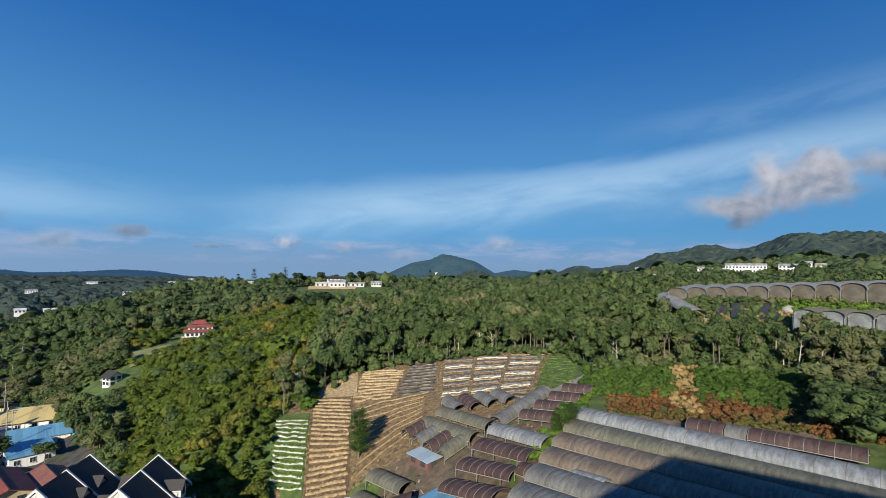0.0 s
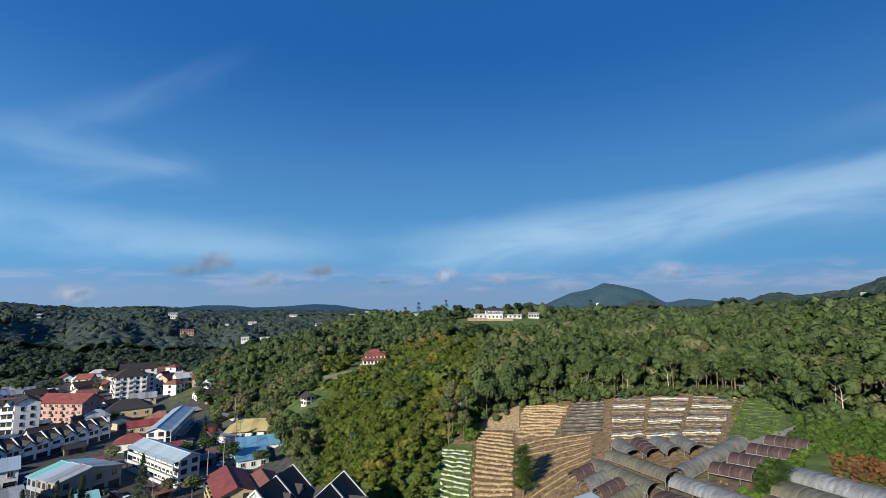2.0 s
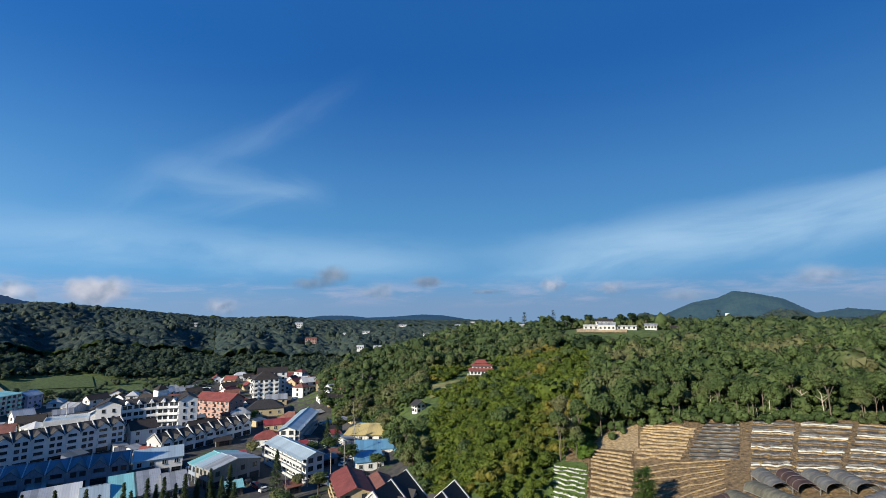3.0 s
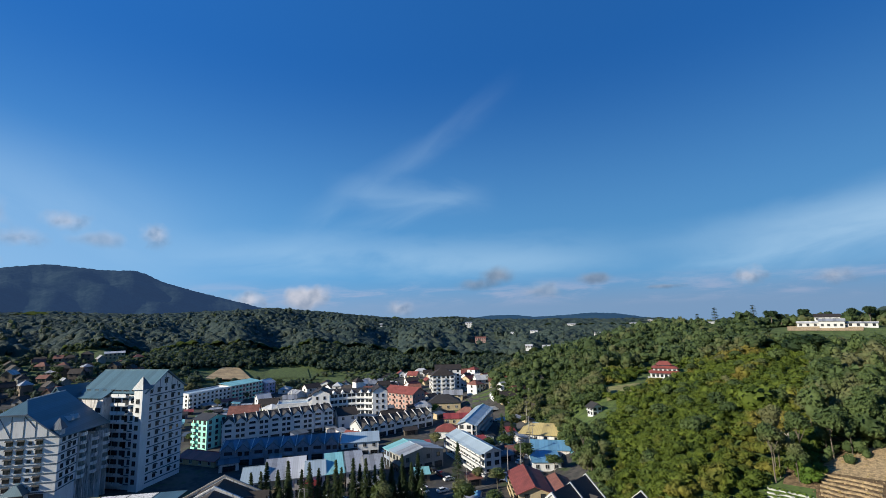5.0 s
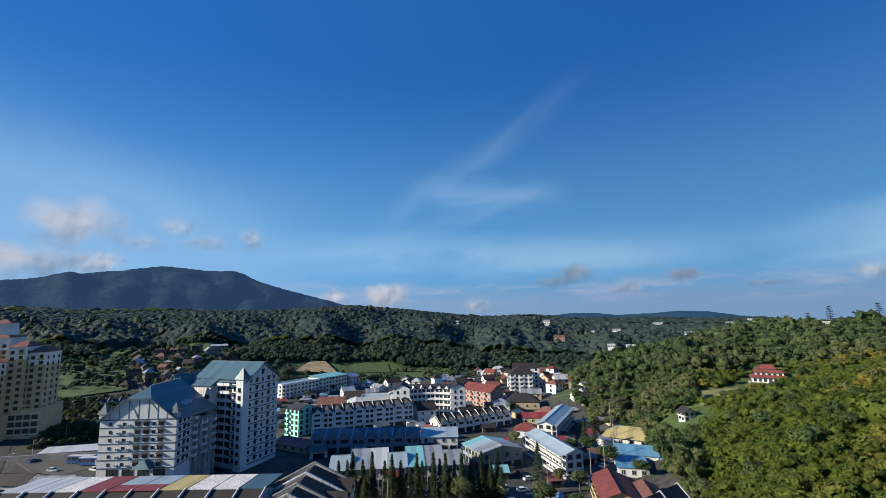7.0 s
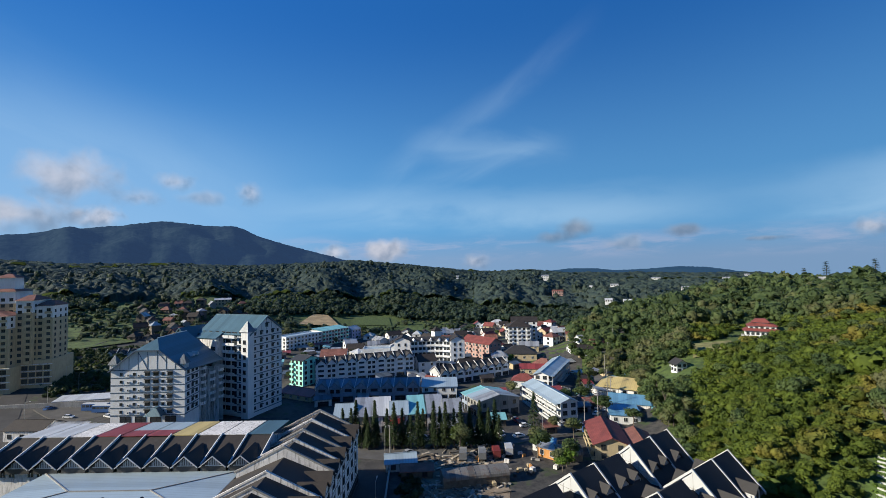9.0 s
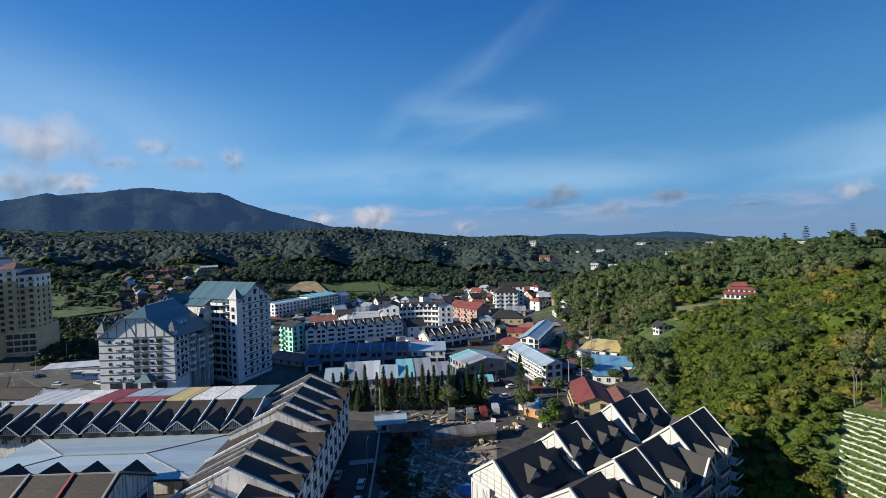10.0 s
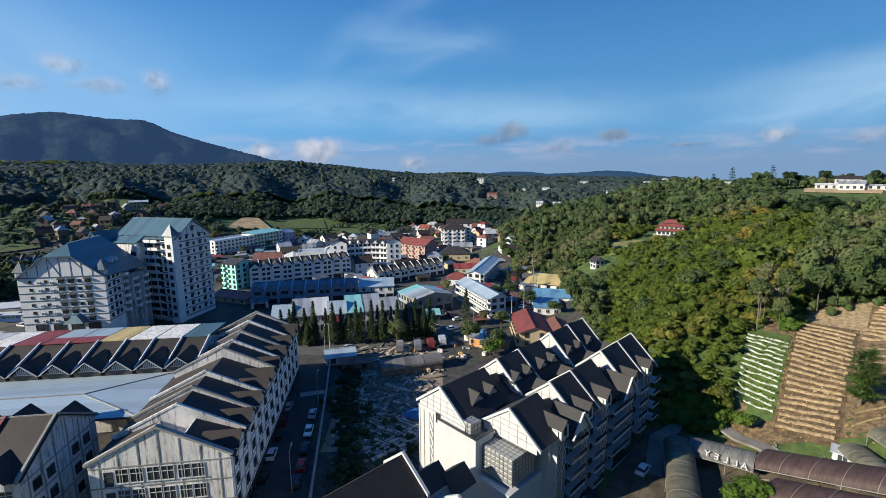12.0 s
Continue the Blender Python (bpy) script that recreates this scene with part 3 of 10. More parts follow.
CLEAR += [(*spot(27, 283), 15), (*spot(25, 284), 8), (*spot(34.8, 238), 13), (*spot(33.8, 226), 10), (*spot(31.5, 262), 12), (*spot(29.8, 270), 9), (*spot(12.5, 402), 20), (*spot(14.5, 398), 16), (*spot(10.4, 396), 16), (*spot(7.8, 398), 12), (*spot(4.6, 388), 12),
          (*spot(-28, 212), 12), (*spot(-32, 215), 16), (*spot(-37, 220), 18), (*spot(-41, 205), 18), (*spot(-46, 220), 22), (*spot(-38, 196), 10),
          (*spot(72, 482), 24), (*spot(70, 484), 24), (*spot(65.6, 450), 16), (*spot(77, 472), 26), (*spot(95, 560), 40), (*spot(88, 540), 30)]


for house_az, house_r in ((-26.0, 470), (-30.7, 490), (-30.0, 490), (-33.6, 497), (-35.1, 497), (-36.6, 497), (-38.1, 500), (-39.7, 500), (-40.7, 500)):
    CLEAR += [(*spot(house_az, house_r * q), 12) for q in (1.0, 0.965, 0.93, 0.90)]


for house_x, house_y in ((-647, 553), (-492, 439), (-596, 620), (-603, 681), (-674, 891), (-489, 723), (-379, 449), (-385, 425), (-512, 14), (-551, 950), (-563, 1052), (-752, 433)):
    CLEAR += [(house_x * q, house_y * q, 11) for q in (0.995, 0.97)]


CLEAR += [(*spot(a, r), 13) for a in (8.0, 9.6, 11.2, 12.8, 14.4, 15.6) for r in (372, 386)]
CLEAR += [(*spot(a, 1180), 34) for a in (94.2, 95.3, 96.4, 97.3)]


def rim(az0, az1, d0, d1, n):
    az = rng.uniform(az0, az1, n)
    r = np.interp(az, EDGE_AZ, EDGE_R) + rng.uniform(d0, d1, n)
    return -np.sin(np.radians(az)) * r, np.cos(np.radians(az)) * r


def canopy_sheet(name, label, az0, az1, r0, r1, dr, cell):
    """Closed canopy of far woodland: one sheet that rises into a rounded crown over every tree."""
    rr = np.arange(r0, r1 + dr, dr)
    az = np.radians(np.arange(az0, az1, math.degrees(dr / (0.5 * (r0 + r1)))))
    A, Q = np.meshgrid(az, rr, indexing="ij")
    A, Q = A + rng.uniform(-0.35, 0.35, A.shape) * dr / Q, Q + rng.uniform(-0.35, 0.35, A.shape) * dr
    X, Y = (-np.sin(A) * Q).ravel(), (np.cos(A) * Q).ravel()
    gi, gj = np.floor(X / cell).astype(int), np.floor(Y / cell).astype(int)
    top = np.zeros(len(X))
    side = 512
    jx, jy, jh, jr = rng.uniform(0.1, 0.9, (side, side)), rng.uniform(0.1, 0.9, (side, side)), rng.uniform(0.0, 1.0, (side, side)), rng.uniform(0.75, 1.25, (side, side))
    for di in (-1, 0, 1):
        for dj in (-1, 0, 1):
            p, q = (gi + di) % side, (gj + dj) % side
            d = np.hypot(X - (gi + di + jx[p, q]) * cell, Y - (gj + dj + jy[p, q]) * cell) / (cell * 0.72 * jr[p, q])
            top = np.maximum(top, np.sqrt(np.clip(1 - d * d, 0, 1)) * cell * 0.62 + jh[p, q] * cell * 0.6 * (d < 1))
    open_land = np.zeros(len(X), bool)
    for cx, cy, cr in CLEAR:
        open_land |= np.hypot(X - cx, Y - cy) < cr
    deg_az = np.degrees(A).ravel()
    open_land |= Q.ravel() < np.interp(deg_az, EDGE_AZ, EDGE_R) + 20
    Z = land(X, Y) + np.where(open_land, -1.5, 3.0 + top + rng.uniform(-0.5, 0.5, len(X)))
    i = np.clip(((deg_az + 60) / 0.5).astype(int), 0, len(HIDE) - 1)
    k = np.clip(np.searchsorted(RANGES, Q.ravel() - 25), 0, len(RANGES) - 1)
    seen = (((Z + 6 - 60) / Q.ravel() > HIDE[i, k]) & ~open_land).reshape(A.shape)
    n, m = A.shape
    keep = seen[:-1, :-1] | seen[1:, :-1] | seen[:-1, 1:] | seen[1:, 1:]
    I, K = np.where(keep)
    quads = np.stack([I * m + K, I * m + K + 1, (I + 1) * m + K + 1, (I + 1) * m + K], 1)
    used, flat = np.unique(quads, return_inverse=True)
    V, Fc = np.stack([X, Y, Z], 1)[used], flat.reshape(-1, 4)
    me = bpy.data.meshes.new(name)
    me.vertices.add(len(V)), me.loops.add(len(Fc) * 4), me.polygons.add(len(Fc))
    me.vertices.foreach_set("co", V.astype(np.float32).ravel())
    me.polygons.foreach_set("loop_start", np.arange(0, len(Fc) * 4, 4, dtype=np.int32))
    me.loops.foreach_set("vertex_index", Fc.astype(np.int32).ravel())
    me.materials.append(LEAF_CANOPY_HAZED)
    me.update(calc_edges=True)
    return tagged(new(name, me), label, "woodland", kind="stuff")


def build_forest():
    x, y = scatter(14, 33.5, 100, 300, 2.25)
    h = 5.5 * rng.random(len(x)) ** 1.6 + 0.4
    plant("hillside_thicket", "sunlit green thicket covering the hillside", x, y, rng.uniform(1.25, 2.25, len(x)) * (1 + 0.8 * (rng.random(len(x)) < 0.07)), h, "near", LEAF_HILL, 0.5)
    x, y = scatter(14, 36, 150, 300, 15.0)
    plant("hillside_trees", "darker trees standing over the hillside thicket", x, y, rng.uniform(1.8, 3.2, len(x)), rng.uniform(4.5, 9.0, len(x)), "tree", LEAF_WOOD, 0.55)
    x, y = scatter(-50, 14, 100, 300, 3.5)
    h = 4 + 11 * rng.random(len(x)) ** 1.5
    upper = (azimuth(x, y) < -25) & (np.hypot(x, y) > 162)
    h = np.where(upper, 2.5 + 0.28 * h, h)
    plant("hillside_forest", "tall mixed forest above the terraced farm", x, y, rng.uniform(1.5, 3.4, len(x)), h, "near", LEAF_WOOD, 0.6, spread=0.32, tall=(0.75, 1.6))
    x, y = scatter(33.5, 50, 100, 300, 3.1)
    plant("valley_side_forest", "dark green forest above the market sheds", x, y, rng.uniform(1.8, 3.4, len(x)), rng.uniform(2, 9, len(x)), "near", LEAF_WOOD, 0.5)
    x, y = rim(-45, 14, -1.5, 9, 360)
    plant("forest_edge_bushes", "dense undergrowth along the forest edge", x, y, rng.uniform(1.1, 2.4, len(x)), rng.uniform(0.5, 3.5, len(x)), "mid", LEAF_WOOD, 0.5)
    x, y = scatter(-52, 47.4, 300, 420, 4.5)
    tall_h = 4 + 9 * rng.random(len(x)) ** 1.5
    brow = (azimuth(x, y) > 5) & (azimuth(x, y) < 17) & (np.hypot(x, y) > 330)
    plant("ridge_forest", "forest over the ridge", x, y, rng.uniform(2.0, 4.2, len(x)) * np.where(brow, 0.7, 1.0), np.where(brow, 0.35 * tall_h, tall_h), "mid", LEAF_RIDGE, 0.5, spread=0.35, tall=(0.7, 1.4))
    x, y = scatter(-52, 33, 420, 560, 5.2)
    plant("ridge_far_forest", "forest behind the ridge", x, y, rng.uniform(2.8, 5.0, len(x)), rng.uniform(5, 8, len(x)), "far", LEAF_RIDGE, 0.5)
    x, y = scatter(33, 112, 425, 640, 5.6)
    plant("valley_edge_forest", "dark forest edge beyond the town", x, y, rng.uniform(3.0, 5.2, len(x)), rng.uniform(5, 9, len(x)), "mid", LEAF_FAR_HAZED, 0.5)
    az = rng.uniform(58, 106, 1300)
    r = rng.uniform(400, 530, 1300)
    x, y = -np.sin(np.radians(az)) * r, np.cos(np.radians(az)) * r
    ok = np.ones(len(x), bool)
    for cx, cy, cr in CLEAR + [(*spot(70.8, 478), 30), (*spot(65.6, 446), 18), (*spot(77, 465), 22)]:
        ok &= np.hypot(x - cx, y - cy) > cr
    x, y = x[ok], y[ok]
    plant("valley_scrub", "scattered scrub and young trees at the valley edge", x, y, rng.uniform(1.2, 3.4, len(x)), rng.uniform(1, 5, len(x)), "mid", LEAF_FAR_HAZED, 0.5)
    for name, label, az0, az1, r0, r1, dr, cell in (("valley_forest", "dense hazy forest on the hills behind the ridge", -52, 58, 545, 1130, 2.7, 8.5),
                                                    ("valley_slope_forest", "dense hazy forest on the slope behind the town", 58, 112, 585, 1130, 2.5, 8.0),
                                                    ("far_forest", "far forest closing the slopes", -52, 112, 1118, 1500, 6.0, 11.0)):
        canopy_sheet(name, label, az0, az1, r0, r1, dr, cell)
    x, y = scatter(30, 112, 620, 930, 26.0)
    plant("emergent_trees", "taller crowns standing out of the valley forest", x, y, rng.uniform(2.6, 5.0, len(x)), rng.uniform(15, 22, len(x)), "far", LEAF_CANOPY_HAZED, 0.55, tall=(0.8, 1.5))


build_forest()


# ---- streets and open ground of the town ----
def strip(name, label, pts, width, mat, lift=0.06, kind="structure", category="road"):
    """A road laid on the land along a line of plan points."""
    P = [Vector((x, y, 0)) for x, y in pts]
    fine = []
    for a, b in zip(P, P[1:]):
        n = max(1, int((b - a).length / 4))
        fine += [a.lerp(b, k / n) for k in range(n)]
    fine.append(P[-1])
    verts, faces = [], []
    for k, p in enumerate(fine):
        d = (fine[min(k + 1, len(fine) - 1)] - fine[max(k - 1, 0)]).normalized()
        s = Vector((-d.y, d.x, 0)) * width / 2
        z = max(land1(p.x, p.y), land1(*(p + s).xy), land1(*(p - s).xy)) + lift
        for q in (p + s, p - s):
            verts += [(q.x, q.y, z), (q.x, q.y, z - 0.5)]
    for k in range(len(fine) - 1):
        a = 4 * k
        faces += [(a, a + 2, a + 6, a + 4), (a + 1, a, a + 4, a + 5), (a + 2, a + 3, a + 7, a + 6)]
    return tagged(mesh_object(name, verts, faces, mat), label, category, kind=kind)


def sheet(name, label, az0, az1, r0, r1, mat, lift, category="pavement"):
    az, rr = np.arange(az0, az1 + 0.1, 1.0), np.linspace(r0, r1, 40)
    A, Q = np.meshgrid(np.radians(az), rr, indexing="ij")
    X, Y = -np.sin(A) * Q, np.cos(A) * Q
    Z = land(X.ravel(), Y.ravel()) + lift
    n, m = X.shape
    faces = [(i * m + k, i * m + k + 1, (i + 1) * m + k + 1, (i + 1) * m + k) for i in range(n - 1) for k in range(m - 1)]
    return tagged(mesh_object(name, np.column_stack([X.ravel(), Y.ravel(), Z]), faces, mat, smooth=True), label, category, kind="structure")


def town_floor():
    m, n = material("town_ground")
    pos = n.add("ShaderNodeNewGeometry").outputs["Position"]
    a, b, c = n.noise(pos, 0.05, 4.0, 0.6), n.noise(pos, 0.4, 5.0, 0.65), n.noise(pos, 3.0, 3.0)
    col = n.mix(n.span(b, 0.35, 0.65), (0.024, 0.025, 0.027, 1), (0.058, 0.056, 0.053, 1))
    col = n.mix(n.math("MULTIPLY", n.span(a, 0.5, 0.66), 0.7), col, (0.090, 0.080, 0.068, 1))
    col = n.mix(n.math("MULTIPLY", n.span(n.noise(pos, 0.11, 3.0), 0.56, 0.66), 0.85), col, (0.035, 0.06, 0.018, 1))
    finish(n, col, 0.92, 0.0, c, 0.3, 0.05)
    return m


sheet("pavement", "worn asphalt and concrete yards between the buildings", 45, 112, 60, 425, town_floor(), 0.05)
sheet("pavement_valley", "worn ground between the valley houses", 46.5, 62, 425, 476, bpy.data.materials["town_ground"], 0.054)
sheet("pavement_east", "worn asphalt yards below the hill", 33, 45, 60, 205, bpy.data.materials["town_ground"], 0.052)
strip("road_street", "dark asphalt street beside the shophouses", ((-52, 4), (-79, 18.6), (-118.5, 40.2), (-136, 50)), 8.6, ASPHALT, 0.10)
strip("road_main", "grey asphalt main road through the town", ((-175, 20), (-152, 41), (-139, 56), (-133, 76), (-131, 100), (-129, 116), (-134, 140), (-145, 166), (-174, 188), (-205, 232), (-240, 290), (-262, 350)), 9.0, plain("worn_asphalt", (0.085, 0.085, 0.087), 0.9, vary=0.2), 0.14)
strip("road_side", "asphalt side road between the shops", ((-131, 100), (-150, 118), (-176, 118), (-203, 100), (-222, 108), (-232, 130), (-228, 158), (-205, 180), (-180, 192)), 7.0, ASPHALT, 0.12)
strip("road_hotel", "dark road curving past the car park", ((-175, 20), (-190, -20), (-215, -60), (-250, -70), (-285, -76), (-320, -84), (-352, -80), (-395, -60)), 9.0, ASPHALT, 0.11)
strip("pavement_carpark", "pale open car park beside the hotel", ((-240, -36), (-268, -52)), 26.0, plain("dusty_asphalt", (0.085, 0.082, 0.076), 0.95, vary=0.2), 0.16, category="pavement")
strip("road_farm", "worn lane climbing between the bank and the farm", ((-40, 80), (-46, 92), (-45, 101), (-38, 104.5), (-30, 102), (-20, 98.5), (-8, 96)), 3.2, plain("worn_lane", (0.20, 0.19, 0.17), 0.95, vary=0.3), 0.15)
strip("lot_ground", "trampled earth of the builders' yard", ((-128, 74), (-108, 62), (-92, 50), (-80, 42)), 27.0, DIRT, 0.09, category="pavement")


# ---- building kit ----
class Geo:
    """Collects boxes, prisms and sheets into one mesh."""

    def __init__(self):
        self.v, self.f, self.i = [], [], []

    def poly(self, pts, m=0):
        o = len(self.v)
        self.v += [tuple(p) for p in pts]
        self.f.append(tuple(range(o, o + len(pts))))
        self.i.append(m)
        return self

    def hull(self, a, b, m=0):
        """Solid between two outlines of equal length, b lying along the outward side of a's winding."""
        n, o = len(a), len(self.v)
        self.v += [tuple(p) for p in a] + [tuple(p) for p in b]
        self.f.append(tuple(range(o + n - 1, o - 1, -1)))
        self.f.append(tuple(range(o + n, o + 2 * n)))
        self.i += [m, m]
        for k in range(n):
            j = (k + 1) % n
            self.f.append((o + k, o + j, o + n + j, o + n + k))
            self.i.append(m)
        return self

    def box(self, x0, x1, y0, y1, z0, z1, m=0):
        return self.hull([(x0, y0, z0), (x1, y0, z0), (x1, y1, z0), (x0, y1, z0)],
                         [(x0, y0, z1), (x1, y0, z1), (x1, y1, z1), (x0, y1, z1)], m)

    def along_x(self, prof, x0, x1, m=0):
        """Extrude a (y, z) outline, counter-clockwise seen from +x, from x0 to x1."""
        return self.hull([(x0, y, z) for y, z in prof], [(x1, y, z) for y, z in prof], m)

    def along_y(self, prof, y0, y1, m=0):
        return self.hull([(x, y1, z) for x, z in prof], [(x, y0, z) for x, z in prof], m)

    def slab(self, a, b, c, d, t, m=0):
        """A sheet of thickness t under the four corners."""
        pts = [Vector(p) for p in (a, b, c, d)]
        nrm = (pts[1] - pts[0]).cross(pts[3] - pts[0]).normalized()
        return self.hull([p - nrm * t for p in pts], pts, m)

    def beam(self, a, b, w, m=0):
        a, b = Vector(a), Vector(b)
        d = (b - a).normalized()
        s = d.cross(Vector((0, 0, 1)))
        s = (s if s.length > 0.01 else Vector((1, 0, 0))).normalized() * w / 2
        t = d.cross(s).normalized() * w / 2
        ring = [s + t, s - t, -s - t, -s + t]
        return self.hull([a + q for q in ring][::-1], [b + q for q in ring][::-1], m)

    def tube(self, a, b, r0, r1, n=8, m=0):
        a, b = Vector(a), Vector(b)
        d = (b - a).normalized()
        s = d.cross(Vector((0, 0, 1)))
        s = (s if s.length > 0.01 else Vector((1, 0, 0))).normalized()
        t = d.cross(s)
        ring = [s * math.cos(6.2832 * k / n) + t * math.sin(6.2832 * k / n) for k in range(n)]
        return self.hull([a + q * r0 for q in ring], [b + q * r1 for q in ring], m)

    def mesh(self, name, mats):
        me = bpy.data.meshes.new(name)
        me.from_pydata(self.v, [], self.f)
        for m in (mats if isinstance(mats, (list, tuple)) else [mats]):
            me.materials.append(m)
        me.polygons.foreach_set("material_index", self.i)
        me.update()
        return me


def part(name, geo, mats, parent, label="", at=None, smooth=False):
    me = geo.mesh(name, mats) if isinstance(geo, Geo) else geo
    if smooth:
        me.polygons.foreach_set("use_smooth", [True] * len(me.polygons))
    ob = new(name, me)
    ob.parent = parent
    if at is not None:
        ob.matrix_basis = at
    return tagged(ob, label) if label else ob


def thing(name, label, category, x, y, z=0.0, turn=0.0, group=""):
    """An empty at the base of a thing; its parts hang under it."""
    ob = new(name)
    ob.matrix_basis = pose(x, y, z, 0, 0, turn)
    return tagged(ob, label, category, group)


MESHES = {}
FOOT = []           # footprints of buildings: corner, turn, length, depth


def free(x, y, margin):
    """True where no building stands within the margin."""
    for fx, fy, turn, L, D in FOOT:
        a = radians(turn)
        u = (x - fx) * math.cos(a) + (y - fy) * math.sin(a)
        v = -(x - fx) * math.sin(a) + (y - fy) * math.cos(a)
        if -margin < u < L + margin and -margin < v < D + margin:
            return False
    return True


def cached(key, make):
    if key not in MESHES:
        MESHES[key] = make()
    return MESHES[key]


def window_mesh(w, h, style):
    """Facing -y, its foot at z = 0, centred on x: one welded skin of frame, bars and sunken panes."""
    def make():
        fr, bar = 0.10, 0.05
        xs = [-w / 2 - fr, -w / 2] + ([-bar, bar] if w > 1.1 else []) + [w / 2, w / 2 + fr]
        zs = [-fr - 0.04, 0] + ([h * 0.62, h * 0.62 + 2 * bar] if h > 1.5 else []) + [h, h + fr]
        nx, nz = len(xs) - 1, len(zs) - 1
        depth = {}
        for i in range(nx):
            for k in range(nz):
                glass = 0 < i < nx - 1 and 0 < k < nz - 1 and i % 2 == 1 and k % 2 == 1
                depth[i, k] = -0.02 if glass else (-0.2 if k == 0 else -0.1)
        ids, v, f, mi = {}, [], [], []

        def at(x, y, z):
            key = (round(x, 4), round(y, 4), round(z, 4))
            if key not in ids:
                ids[key] = len(v)
                v.append(key)
            return ids[key]

        for (i, k), y in depth.items():
            x0, x1, z0, z1 = xs[i], xs[i + 1], zs[k], zs[k + 1]
            f.append((at(x0, y, z0), at(x1, y, z0), at(x1, y, z1), at(x0, y, z1)))
            mi.append(1 if y == -0.02 else 0)
            for di, dk, a, c in ((1, 0, (x1, z0), (x1, z1)), (0, 1, (x1, z1), (x0, z1)), (-1, 0, (x0, z1), (x0, z0)), (0, -1, (x0, z0), (x1, z0))):
                y2 = depth.get((i + di, k + dk), 0.0)
                if y2 > y:
                    f.append((at(a[0], y, a[1]), at(a[0], y2, a[1]), at(c[0], y2, c[1]), at(c[0], y, c[1])))
                    mi.append(0)
        me = bpy.data.meshes.new("window")
        me.from_pydata(v, [], f)
        for m in ({"white": CLEAN_WHITE, "dark": DARK, "hood": DARK, "brown": BARK}[style], GLASS):
            me.materials.append(m)
        me.polygons.foreach_set("material_index", mi)
        me.update()
        return me
    return cached(("win", round(w, 2), round(h, 2), style), make)


def awning_mesh(w, h):
    return cached(("awning", w, h), lambda: Geo().slab((-w / 2 - 0.25, -0.8, h + 0.10), (w / 2 + 0.25, -0.8, h + 0.10), (w / 2 + 0.25, -0.02, h + 0.5), (-w / 2 - 0.25, -0.02, h + 0.5), 0.08).mesh("awning", [DARK]))


FACES = {"front": 0, "right": 90, "back": 180, "left": -90}


def window(parent, L, D, face, s, z, w=1.3, h=1.4, style="white", name="window"):
    """A window on a face of a block L x D, s metres along it."""
    x, y = {"front": (s, 0), "back": (s, D), "left": (0, s), "right": (L, s)}[face]
    ob = part(name, window_mesh(w, h, style), None, parent, at=pose(x, y, z, 0, 0, FACES[face]))
    if style == "hood":
        part("awning", awning_mesh(w, h), None, ob)
    return ob


def gable_walls(L, D, H, rise, m=0, g=None):
    g = g or Geo()
    g.along_x([(0, 0), (D, 0), (D, H), (D / 2, H + rise), (0, H)], 0, L, m)
    return g


def roof_gable(parent, L, D, H, rise, mat, over=0.5, t=0.18, name="roof", x0=0.0, ridge_mat=None):
    s = rise / (D / 2)
    for sign, nm in ((0, name), (1, name)):
        g = Geo()
        lo, hi, z0, z1 = -over, D / 2, H - over * s + t + 0.02, H + rise + t + 0.02
        if sign:
            g.slab((x0 + L + over, D + over, z0), (x0 - over, D + over, z0), (x0 - over, hi, z1), (x0 + L + over, hi, z1), t)
        else:
            g.slab((x0 - over, lo, z0), (x0 + L + over, lo, z0), (x0 + L + over, hi, z1), (x0 - over, hi, z1), t)
        part(nm, g, mat, parent)
    g = Geo().box(x0 - over, x0 + L + over, D / 2 - 0.14, D / 2 + 0.14, H + rise + t - 0.05, H + rise + t + 0.14)
    part("ridge_cap", g, ridge_mat or mat, parent)


def roof_hip(parent, L, D, H, rise, mat, over=0.6, inset=None):
    i = inset if inset is not None else D / 2
    a, b, c, d = (-over, -over, H), (L + over, -over, H), (L + over, D + over, H), (-over, D + over, H)
    r0, r1 = (i, D / 2, H + rise), (L - i, D / 2, H + rise)
    g = Geo()
    o = len(g.v)
    g.poly([a, b, r1, r0]).poly([b, c, r1]).poly([c, d, r0, r1]).poly([d, a, r0])
    g.box(-over, L + over, -over, D + over, H - 0.18, H)
    part("roof", g, mat, parent)


def ac_unit(parent, at):
    me = cached("ac", lambda: Geo().box(-0.45, 0.45, -0.38, 0, 0, 0.62, 0).box(-0.4, 0.1, -0.40, -0.38, 0.06, 0.56, 1).box(-0.45, 0.45, -0.35, 0, -0.08, 0, 1).mesh("air_conditioner", [CLEAN_WHITE, DARK]))
    return part("air_conditioner", me, None, parent, at=at)


